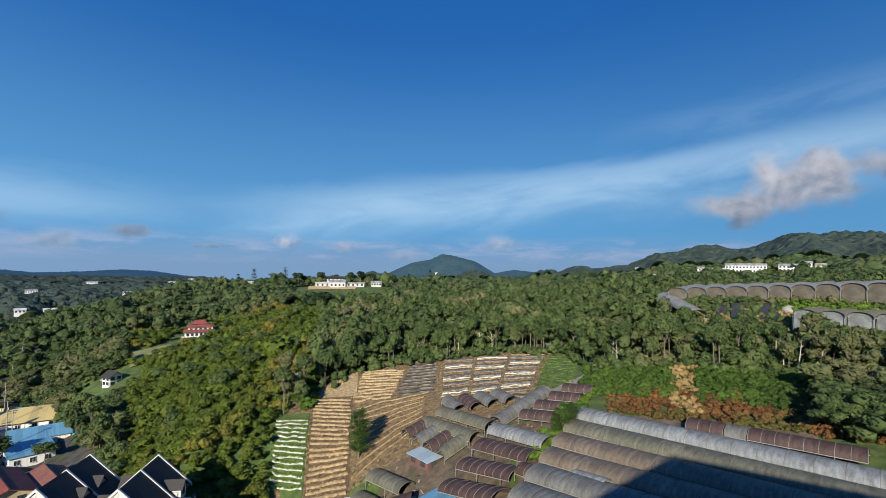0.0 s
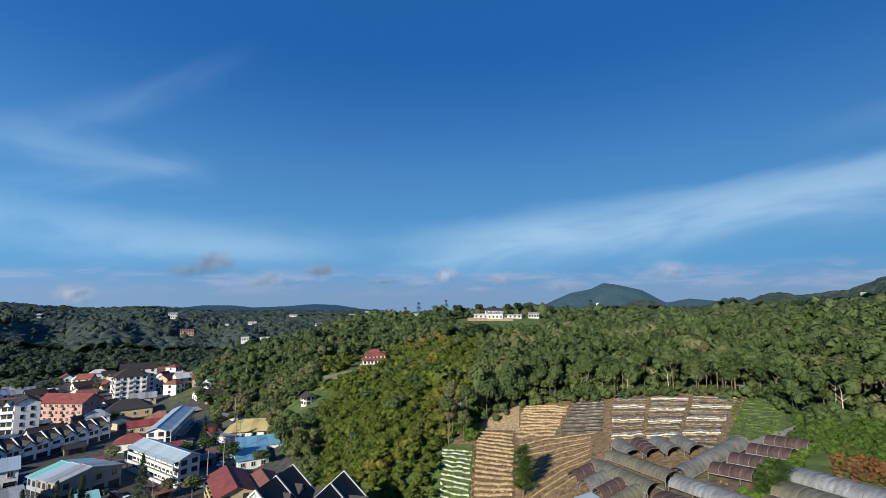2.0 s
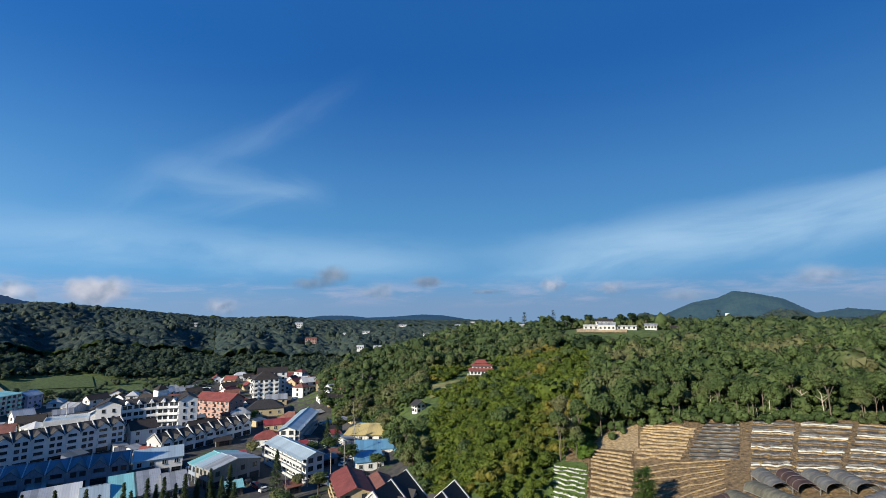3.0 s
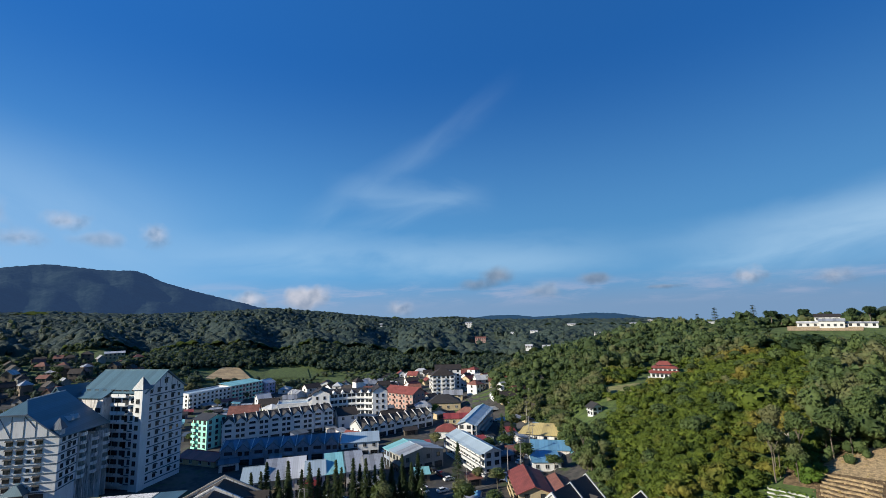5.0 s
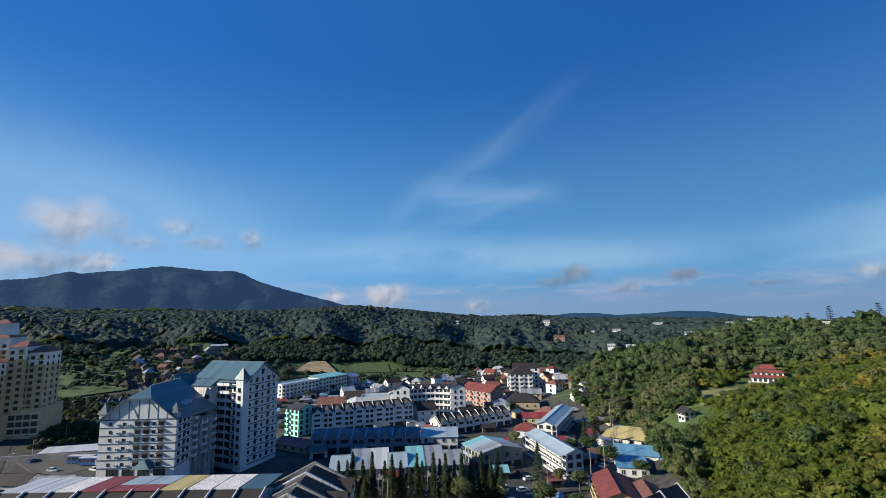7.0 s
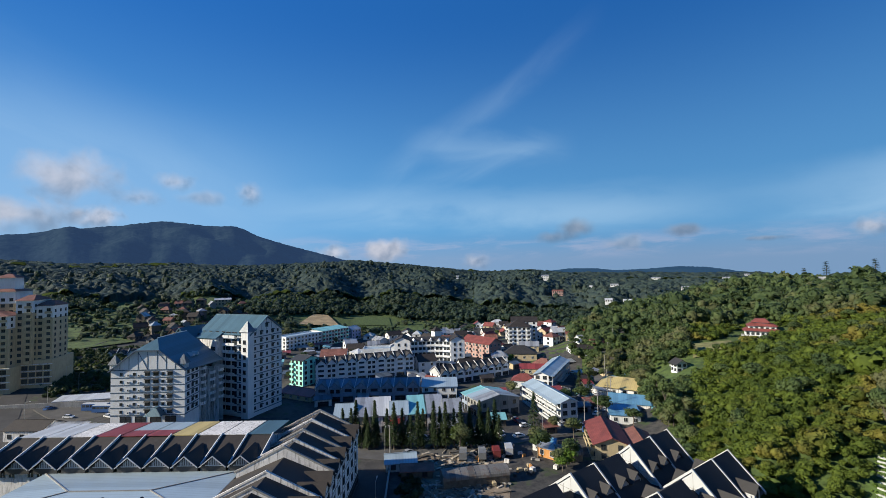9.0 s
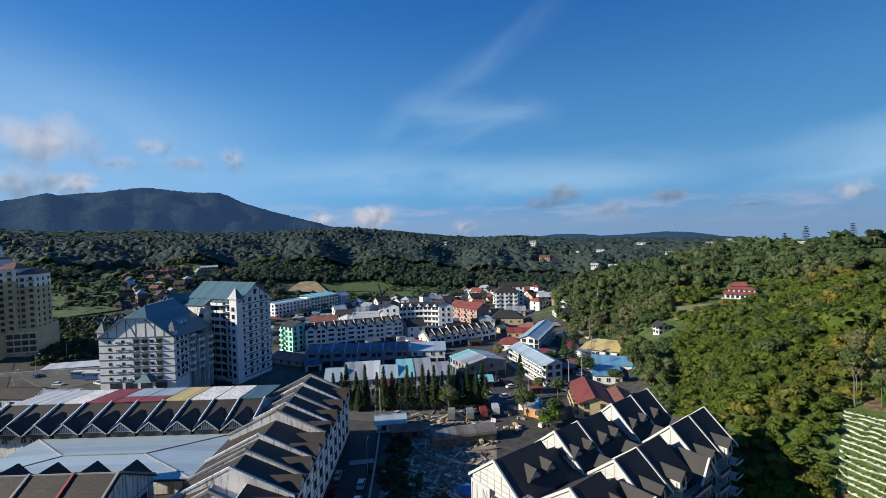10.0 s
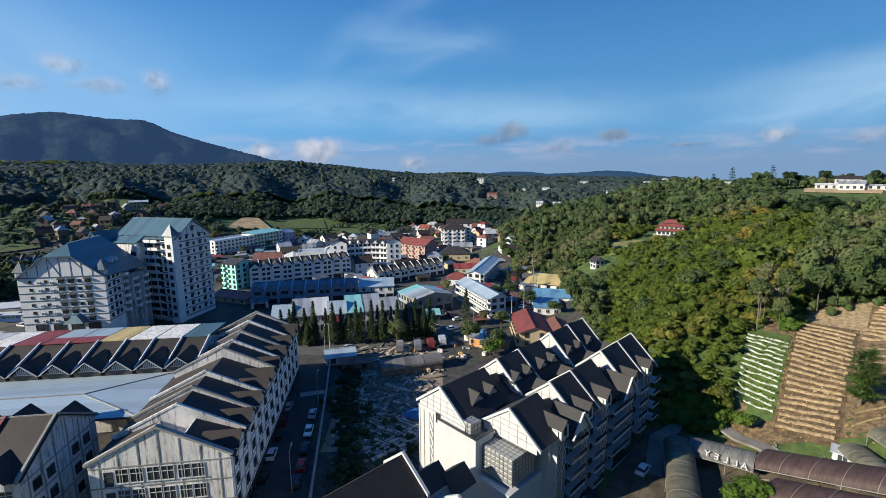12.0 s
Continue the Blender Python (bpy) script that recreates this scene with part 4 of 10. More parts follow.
def block(name, label, category, x, y, turn, L, D, H, floors, bays=(4, 2), roof="gable", rise=2.5, wall=None, roof_mat=None,
          z=0.0, style="white", ww=1.3, wh=1.4, band=None, faces=("front", "left", "right"), over=0.5, group="", balcony=0, shops=False, inset=None):
    """A plain building: walls, roof, a window in each bay of each floor."""
    wall, roof_mat = wall or WHITE, roof_mat or ROOF_BROWN
    FOOT.append((x, y, turn, L, D))
    b = thing(name, label, category, x, y, z, turn, group)
    g = Geo()
    if roof in ("gable", "rows"):
        gable_walls(L, D, H, rise, 0, g)
    else:
        g.box(0, L, 0, D, 0, H)
    g.box(0.02, L - 0.02, 0.02, D - 0.02, -3.0, 0.0)
    part("wall", g, wall, b)
    if roof == "gable":
        roof_gable(b, L, D, H, rise, roof_mat, over)
    elif roof == "hip":
        roof_hip(b, L, D, H, rise, roof_mat, over, inset)
    elif roof == "mono":
        g = Geo().slab((-over, -over, H + 0.1), (L + over, -over, H + 0.1), (L + over, D + over, H + rise), (-over, D + over, H + rise), 0.15)
        part("roof", g, roof_mat, b)
        g = Geo().along_x([(D - 0.2, H - 0.1), (D, H - 0.1), (D, H + rise - 0.2), (D - 0.2, H + rise - 0.3)], 0, L)
        part("upstand", g, wall, b)
    else:
        g = Geo().box(0.25, L - 0.25, 0.25, D - 0.25, H, H + 0.08)
        part("roof", g, roof_mat, b)
        g = Geo().box(0, L, 0, 0.25, H, H + 0.9).box(0, L, D - 0.25, D, H, H + 0.9).box(0, 0.25, 0.25, D - 0.25, H, H + 0.9).box(L - 0.25, L, 0.25, D - 0.25, H, H + 0.9)
        part("parapet", g, wall, b)
    fh = H / floors
    if band:
        g = Geo()
        for k in range(1, floors + 1):
            zb = k * fh - 0.3
            g.box(-0.05, L + 0.05, -0.05, D + 0.05, zb, zb + 0.28)
        part("floor_band", g, band, b)
    for face in faces:
        n, span = (bays[0], L) if face in ("front", "back") else (bays[1], D)
        for fl in range(floors):
            for k in range(n):
                s = span * (k + 0.5) / n
                if shops and fl == 0:
                    window(b, L, D, face, s, 0.3, span / n * 0.72, fh * 0.68, "dark", "shopfront")
                elif balcony and face == "front" and k % balcony == 0:
                    w = min(span / n * 0.8, 3.2)
                    key = ("balc", round(w, 1))
                    me = cached(key, lambda: Geo().box(-w / 2, w / 2, -1.1, 0, -0.15, 0, 0).box(-w / 2, w / 2, -1.1, -1.02, 0, 0.95, 0).box(-w / 2, -w / 2 + 0.08, -1.02, 0, 0, 0.95, 0).box(w / 2 - 0.08, w / 2, -1.02, 0, 0, 0.95, 0).mesh("balcony", [wall]))
                    part("balcony", me, None, b, at=pose(s, 0, fl * fh + 0.2))
                    window(b, L, D, face, s, fl * fh + 0.25, w * 0.6, 2.0, "dark", "balcony_door")
                else:
                    window(b, L, D, face, s, fl * fh + fh * 0.32, ww, min(wh, fh * 0.55), style)
    return b


def terrace_row(name, label, x, y, turn, n, unit, D, H, floors, rise, wall=None, roof_mat=None, z=0.0, party=None, dormers=True, dormer_mat=None, recess=True, style="dark", shops=True):
    """A row of joined shophouses: party walls through the roof, a gabled bay on each front."""
    wall, roof_mat = wall or WHITE, roof_mat or ROOF_BROWN
    L = n * unit
    FOOT.append((x, y, turn, L, D))
    b = thing(name, label, "shophouses", x, y, z, turn)
    part("wall", gable_walls(L, D, H, rise).box(0.02, L - 0.02, 0.02, D - 0.02, -3, 0), wall, b)
    roof_gable(b, L, D, H, rise, roof_mat, 0.45)
    pw = cached(("party", D, H, rise, name), lambda: Geo().along_x([(-0.6, H - 0.5), (0, H - 0.9), (D, H - 0.9), (D + 0.6, H - 0.5), (D + 0.6, H + 0.15), (D / 2, H + rise + 0.75), (-0.6, H + 0.15)], -0.14, 0.14).mesh("party_wall", [party or CLEAN_WHITE]))
    for k in range(n + 1):
        part("party_wall", pw, None, b, at=pose(k * unit, 0, 0))
    dw = unit * 0.42
    dg = cached(("dormer", unit, D, H, rise, name), lambda: Geo()
                .hull([(-dw, -0.9, H - 0.2), (dw, -0.9, H - 0.2), (dw, D * 0.3, H - 0.2), (-dw, D * 0.3, H - 0.2)],
                      [(-dw, -0.9, H + 0.2), (dw, -0.9, H + 0.2), (dw, D * 0.3, H + 0.2), (-dw, D * 0.3, H + 0.2)], 0)
                .along_y([(-dw, H + 0.2), (dw, H + 0.2), (0, H + 0.2 + dw * 0.85)], -0.8, D * 0.36, 0)
                .slab((-dw - 0.25, -1.15, H + 0.02), (0, -1.15, H + 0.36 + dw * 0.85), (0, D * 0.4, H + 0.36 + dw * 0.85), (-dw - 0.25, D * 0.4, H + 0.02), -0.12, 1)
                .slab((dw + 0.25, -1.15, H + 0.02), (dw + 0.25, D * 0.4, H + 0.02), (0, D * 0.4, H + 0.36 + dw * 0.85), (0, -1.15, H + 0.36 + dw * 0.85), -0.12, 1)
                .mesh("dormer", [wall, dormer_mat or roof_mat]))
    fh = H / floors
    for k in range(n):
        if dormers:
            part("dormer", dg, None, b, at=pose((k + 0.5) * unit, 0, 0))
        for fl in range(floors):
            if fl == 0 and shops:
                window(b, L, D, "front", (k + 0.5) * unit, 0.3, unit * 0.75, fh * 0.66, "dark", "shopfront")
                continue
            if k % 2 == 0:
                me = cached(("bay", round(unit, 2), round(fh, 2), name), lambda: Geo().box(-unit * 0.36, unit * 0.36, -0.9, 0, 0, fh * 0.38).box(-unit * 0.36, unit * 0.36, -0.95, 0, fh * 0.38, fh * 0.44).mesh("balcony", [wall]))
                part("balcony", me, None, b, at=pose((k + 0.5) * unit, 0, fl * fh))
                window(b, L, D, "front", (k + 0.5) * unit, fl * fh + fh * 0.42, unit * 0.5, fh * 0.42, style)
            else:
                window(b, L, D, "front", (k + 0.28) * unit, fl * fh + fh * 0.32, unit * 0.26, fh * 0.45, style)
                window(b, L, D, "front", (k + 0.72) * unit, fl * fh + fh * 0.32, unit * 0.26, fh * 0.45, style)
    for fl in range(floors):
        for k in range(max(2, int(D / 4))):
            for face in ("left", "right"):
                window(b, L, D, face, D * (k + 0.5) / max(2, int(D / 4)), fl * fh + fh * 0.32, 1.0, fh * 0.42, style)
    return b


def turn_of(ux, uy):
    return math.degrees(math.atan2(uy, ux))


# ---- the shophouse court in the foreground ----
COURT = (-74.0, 11.2)
COURT_TURN = turn_of(-0.88, 0.475)


def court(u, v):
    """Plan of the court: u along the street wing, v away from the street."""
    return COURT[0] - 0.88 * u - 0.475 * v, COURT[1] + 0.475 * u - 0.88 * v


def timber(parent, pts, w=0.16, mat=None):
    for a, b in pts:
        part("timber_strip", Geo().beam(a, b, w), mat or CONCRETE, parent)


def street_wing():
    L, D, H, R = 60.0, 21.0, 15.2, 5.5
    b = thing("shophouse_street_wing", "rain-stained shophouse wing with stepped gables and dormers", "shophouses", *court(0, 0), 0, COURT_TURN)
    # end wall and body below the roofs
    g = gable_walls(0.35, D, H, R)
    g.box(0.35, L, 0, D, 0, 13.4).box(0.1, L - 0.1, 0.1, D - 0.1, -3, 0)
    part("wall", g, STAINED, b)
    part("street_wall", Geo().box(0.0, L, -0.12, 0, 0, 14.6), FRESH_WHITE, b, "white street front with painted panels")
    cuts = [0.0, 7.6, 14.2, 20.8, 31.0, 38.0, 44.5, 52.0, 60.0]
    for k, u in enumerate(cuts):
        tall = 0.9 if u == 31.0 else 0.0
        if k == 0:
            prof = [(-0.5, H - 0.35), (D + 0.5, H - 0.35), (D + 0.5, H + 0.1), (D / 2, H + R + 0.35), (-0.5, H + 0.1)]
            prof = [(-0.5, H - 0.3), (D / 2, H + R - 0.15), (D + 0.5, H - 0.3), (D + 0.5, H + 0.12), (D / 2, H + R + 0.32), (-0.5, H + 0.12)]
            part("verge", Geo().along_x(prof, -0.25, 0.5), CONCRETE, b, "pale weathered gable coping")
            continue
        prof = [(0, 13.2), (D, 13.2), (D, H + tall), (D / 2, H + R - 0.3 + tall), (0, H + tall)]
        part("gable_wall", Geo().along_x(prof, u - 0.16, u + 0.16), STAINED, b, "streaked grey gable wall rising through the roof")
        cap = [(-0.5, H - 0.35 + tall), (D / 2, H + R - 0.4 + tall), (D + 0.5, H - 0.35 + tall), (D + 0.5, H + 0.1 + tall), (D / 2, H + R + 0.0 + tall), (-0.5, H + 0.1 + tall)]
        part("coping", Geo().along_x(cap, u - 0.24, u + 0.24), STAINED if k % 2 else CONCRETE, b)
    for k in range(len(cuts) - 1):
        u0, u1 = cuts[k] + 0.2, cuts[k + 1] - 0.2
        low = (1.4, 0.5, 0.6, 1.0, 0.3, 0.3, 0.3, 0.3)[k]
        zr, ze = H + R - 0.55 - low, 14.7
        vin = 7.6 if k == 0 else D / 2
        # street-side slope (charcoal paints in its shade, bar the last), court-side slope, and the well between
        zt = ze + (zr - ze) * (vin + 0.5) / (D / 2 + 0.5)
        part("roof_slope", Geo().slab((u0, -0.7, ze - 0.2), (u1, -0.7, ze - 0.2), (u1, vin, zt), (u0, vin, zt), 0.2), ROOF_BLACK if k < 7 else ROOF_BROWN, b, "dark tiled roof slope, its shade painted into the tiles")
        part("roof_slope", Geo().slab((u1, D + 0.7, ze - 0.2), (u0, D + 0.7, ze - 0.2), (u0, D - vin, zt), (u1, D - vin, zt), 0.2), ROOF_BROWN, b, "weathered brown tiled roof slope")
        if k == 0:
            part("roof_well", Geo().box(u0, u1, vin, D - vin, 13.3, 13.7).box(u0, u1, vin - 0.1, vin + 0.1, 13.7, zt).box(u0, u1, D - vin - 0.1, D - vin + 0.1, 13.7, zt), STAINED, b)
            part("water_tank", Geo().box(u0 + 1.5, u0 + 3.2, D / 2 - 1, D / 2 + 0.8, 13.7, 15.2), CONCRETE, b)
        # dormers over the street front
        n = 1 if u1 - u0 < 7.5 else (2 if u1 - u0 < 9 else 2)
        for q in range(n):
            c = u0 + (u1 - u0) * (q + 0.5) / n
            w = min(2.0, (u1 - u0) / n * 0.46)
            d = Geo().along_y([(c - w, 13.5), (c + w, 13.5), (c + w, 15.2), (c, 15.2 + w * 0.85), (c - w, 15.2)], -0.6, 3.4, 0)
            d.slab((c - w - 0.3, -1.0, 15.0), (c, -1.0, 15.35 + w * 0.85), (c, 5.2, 15.35 + w * 0.85), (c - w - 0.3, 5.2, 15.0), -0.14, 1)
            d.slab((c + w + 0.3, -1.0, 15.0), (c + w + 0.3, 5.2, 15.0), (c, 5.2, 15.35 + w * 0.85), (c, -1.0, 15.35 + w * 0.85), -0.14, 1)
            part("dormer", d, [STAINED, ROOF_BROWN], b, "brown tiled dormer over the street")
    # half-timber strips and windows of the end gable (faces -u)
    for s in (1.6, 4.4, 7.4, 10.5, 13.6, 16.6, 19.4):
        top = H + R * (1 - abs(s - D / 2) / (D / 2)) - 0.5
        part("timber_strip", Geo().box(-0.07, 0.0, s - 0.09, s + 0.09, 0, top), CONCRETE, b)
    for zz in (3.6, 7.2, 10.9, 14.4):
        part("timber_strip", Geo().box(-0.08, 0.0, 0, D, zz - 0.1, zz + 0.1), CONCRETE, b)
    for fl in range(4):
        for s in (4.9, 7.0, 9.5, 11.6, 14.1, 16.2):
            w = window(b, L, D, "left", s, fl * 3.65 + 0.7, 1.75, 2.3, "white")
        part("door_opening", window_mesh(1.1, 2.2, "dark"), None, b, at=pose(0, 18.2, fl * 3.65 + 0.4, 0, 0, -90))
    # street front: panels and windows
    for k in range(24):
        s = 1.2 + k * 2.46
        part("panel_strip", Geo().box(s - 0.07, s + 0.07, -0.2, -0.12, 3.4, 14.5), CONCRETE, b)
        for fl in range(4):
            if fl == 0:
                window(b, L, D, "front", s + 1.2, 0.4, 1.9, 2.4, "dark", "shopfront").location.y = -0.12
            elif k % 2 == 0:
                window(b, L, D, "front", s + 1.2, fl * 3.65 + 1.0, 1.3, 1.5, "dark").location.y = -0.12
    for zz in (3.5, 7.2, 10.9):
        part("panel_strip", Geo().box(0, L, -0.2, -0.12, zz - 0.08, zz + 0.08), CONCRETE, b)
    return b


def court_wing_north():
    """Row behind the canopy: party walls, one gabled dormer a unit, patchwork sheets on the far slope."""
    unit, n, D, H, R = 6.45, 10, 19.0, 15.6, 3.1
    b = thing("shophouse_court_row", "brown tiled shophouse row with gabled dormers facing the court", "shophouses", *court(36.5, 83.0), 0, COURT_TURN - 90)
    # local x runs back towards the street, local y away from the viewer
    L = unit * n
    part("wall", gable_walls(L, D, H, R).box(0.1, L - 0.1, 0.1, D - 0.1, -3, 0), STAINED, b)
    part("roof_slope", Geo().slab((0, -0.7, H - 0.1), (L, -0.7, H - 0.1), (L, D / 2, H + R + 0.2), (0, D / 2, H + R + 0.2), 0.18), ROOF_BROWN, b, "brown tiled front slope")
    sheets = [ROOF_WHITE, ROOF_WHITE, STAINED, SHEET_RED, ROOF_SKY, ROOF_SKY, ROOF_YELLOW, STAINED, STAINED, ROOF_SLATE]
    names = ["white", "white", "grey rendered", "maroon", "pale blue", "pale blue", "straw yellow", "grey rendered", "grey rendered", "slate blue"]
    for k in range(n):
        part("roof_sheet", Geo().slab((k * unit + 0.2, D / 2 - 0.2, H + R + 0.35), ((k + 1) * unit - 0.2, D / 2 - 0.2, H + R + 0.35), ((k + 1) * unit - 0.2, D + 3.0, H + R - 0.5), (k * unit + 0.2, D + 3.0, H + R - 0.5), 0.15),
             sheets[k], b, names[k] + " sheet on the rear slope")
        if k in (4, 5):
            part("roof_sheet", Geo().slab((k * unit + 0.2, D / 2 - 0.5, H + R + 0.42), ((k + 1) * unit - 0.2, D / 2 - 0.5, H + R + 0.42), ((k + 1) * unit - 0.2, D / 2 + 4.6, H + R + 0.05), (k * unit + 0.2, D / 2 + 4.6, H + R + 0.05), 0.12), SHEET_RED, b, "maroon sheet along the ridge")
    for k in range(n + 1):
        part("party_wall", Geo().along_x([(-0.9, H - 0.3), (D / 2, H + R - 0.2), (D / 2, H + R + 0.75), (-0.9, H + 0.45)], k * unit - 0.11, k * unit + 0.11), WHITE, b, "pale sloping party wall")
    for k in range(n):
        c, w = (k + 0.5) * unit, 2.75
        d = Geo().along_y([(c - w, H - 1.1), (c + w, H - 1.1), (c + w, H - 0.15), (c, H + 0.1 + w * 0.75), (c - w, H - 0.15)], -1.2, 4.6, 0)
        d.slab((c - w - 0.35, -1.8, H), (c, -1.8, H + 0.4 + w * 0.75), (c, 6.2, H + 0.4 + w * 0.75), (c - w - 0.35, 6.2, H), -0.14, 1)
        d.slab((c + w + 0.35, -1.8, H), (c + w + 0.35, 6.2, H), (c, 6.2, H + 0.4 + w * 0.75), (c, -1.8, H + 0.4 + w * 0.75), -0.14, 1)
        dm = part("dormer", d, [DARK, ROOF_BROWN], b, "gabled dormer with white slatted front")
        for e in (-1.2, -0.8, -0.4, 0, 0.4, 0.8, 1.2):
            part("slat", Geo().box(c + e - 0.09, c + e + 0.09, -1.27, -1.2, H + 0.25, H + 0.1 + (w - abs(e)) * 0.72), CLEAN_WHITE, dm)
        part("rail", Geo().box(c - 1.9, c + 1.9, -1.3, -1.2, H + 0.1, H + 0.27), CLEAN_WHITE, dm)
        part("verge", Geo().beam((c - w - 0.3, -1.82, H + 0.02), (c, -1.82, H + 0.42 + w * 0.75), 0.22).beam((c + w + 0.3, -1.82, H + 0.02), (c, -1.82, H + 0.42 + w * 0.75), 0.22), CLEAN_WHITE, dm)
        for e in (-2.2, 2.2):
            part("window", window_mesh(1.2, 1.5, "white"), None, b, at=pose(c + e, -0.02, H - 2.3))
    return b


def court_wing_south():
    unit, n, D, H, R = 7.4, 6, 18.0, 15.5, 5.2
    b = thing("shophouse_south_wing", "weathered shophouse wing with blackened gable end", "shophouses", *court(-2.8, 28.4 + n * unit), 0, COURT_TURN - 90)
    L = unit * n
    part("wall", gable_walls(L, D, H, R).box(0.1, L - 0.1, 0.1, D - 0.1, -3, 0), STAINED, b)
    roof_gable(b, L, D, H, R, ROOF_BROWN, 0.5, 0.2, ridge_mat=CONCRETE)
    for k in range(n + 1):
        cap = [(-0.7, H - 0.3), (D / 2, H + R - 0.1), (D + 0.7, H - 0.3), (D + 0.7, H + 0.3), (D / 2, H + R + 0.55), (-0.7, H + 0.3)]
        part("party_wall", Geo().along_x(cap, k * unit - 0.2, k * unit + 0.2), CONCRETE if k != n - 1 else SHEET_RED, b, "pale party wall coping" if k != n - 1 else "dull red party wall coping")
    for k in range(n):
        c, w = (k + 0.5) * unit, 2.4
        for y0, y1, sgn in ((-1.0, 5.0, -1), (D + 1.0, D - 5.0, 1)):
            a0, a1 = min(y0, y1), max(y0, y1)
            d = Geo().along_y([(c - w, H - 1), (c + w, H - 1), (c + w, H + 0.3), (c, H + 0.3 + w * 0.85), (c - w, H + 0.3)], a0, a1, 0)
            d.slab((c - w - 0.3, a0 - 0.3, H + 0.05), (c, a0 - 0.3, H + 0.5 + w * 0.85), (c, a1 + 0.3, H + 0.5 + w * 0.85), (c - w - 0.3, a1 + 0.3, H + 0.05), -0.14, 1)
            d.slab((c + w + 0.3, a0 - 0.3, H + 0.05), (c + w + 0.3, a1 + 0.3, H + 0.05), (c, a1 + 0.3, H + 0.5 + w * 0.85), (c, a0 - 0.3, H + 0.5 + w * 0.85), -0.14, 1)
            dm = part("dormer", d, [STAINED, ROOF_BROWN], b, "brown tiled dormer with slatted front")
            if sgn < 0:
                for e in (-1.4, -0.7, 0, 0.7, 1.4):
                    part("slat", Geo().box(c + e - 0.1, c + e + 0.1, a0 - 0.07, a0, H - 0.2, H + 0.4 + (w - abs(e)) * 0.6), CLEAN_WHITE, dm)
        for fl in range(4):
            window(b, L, D, "front", c - 1.6, fl * 3.7 + 1.0, 1.8, 1.7, "white")
            window(b, L, D, "front", c + 1.6, fl * 3.7 + 1.0, 1.8, 1.7, "white")
    for s in (1.5, 4.5, 7.5, 10.5, 13.5, 16.5):
        part("timber_strip", Geo().box(L, L + 0.07, s - 0.1, s + 0.1, 0, H + R * (1 - abs(s - 9) / 9) - 0.5), CONCRETE, b)
    for zz in (3.7, 7.4, 11.1, 14.6):
        part("timber_strip", Geo().box(L, L + 0.08, 0, D, zz - 0.1, zz + 0.1), CONCRETE, b)
    for fl in range(4):
        for s in (3.0, 6.0, 12.0, 15.0):
            window(b, L, D, "right", s, fl * 3.7 + 1.0, 1.5, 1.5, "dark")
    return b


def canopy():
    b = thing("court_canopy", "pale blue metal canopy covering the market court", "canopy", *court(15.8, 21.8), 0, COURT_TURN)
    Lu, Lv, z = 19.6, 45.0, 14.5
    r = Geo()
    mid, hip = Lv / 2, 15.0
    za, zb = z, z + 0.9
    A, B, C2, D2 = (0, 0, za), (Lu, 0, za), (Lu, Lv, za), (0, Lv, za)
    p, q = (Lu * 0.45, 14, zb), (Lu * 0.45, Lv - 14, zb)
    for poly in ([A, B, p], [B, C2, q, p], [C2, D2, q], [D2, A, p, q]):
        part("roof_sheet", Geo().hull([(x, y, zz - 0.12) for x, y, zz in poly], poly), ROOF_SKY, b)
    for a, c in ((A, p), (B, p), (C2, q), (D2, q), (p, q)):
        part("ridge_flashing", Geo().beam((a[0], a[1], a[2] + 0.05), (c[0], c[1], c[2] + 0.05), 0.22), CONCRETE, b)
    for u in (0.6, Lu - 0.6):
        for v in (1, 12, 23, 34, 44):
            part("post", Geo().box(u - 0.15, u + 0.15, v - 0.15, v + 0.15, 0, z - 0.1), CONCRETE, b)
    part("gutter", Geo().box(-0.3, 0, 0, Lv, z - 0.35, z - 0.05), DARK, b)
    return b


street_wing(), court_wing_north(), court_wing_south(), canopy()


# ---- the white apartment block with charcoal roofs ----
APT_TURN = turn_of(-0.13, 0.9915)


def apt_xy(u, v):
    return -44.0 - 0.13 * u - 0.9915 * v, 47.0 + 0.9915 * u - 0.13 * v


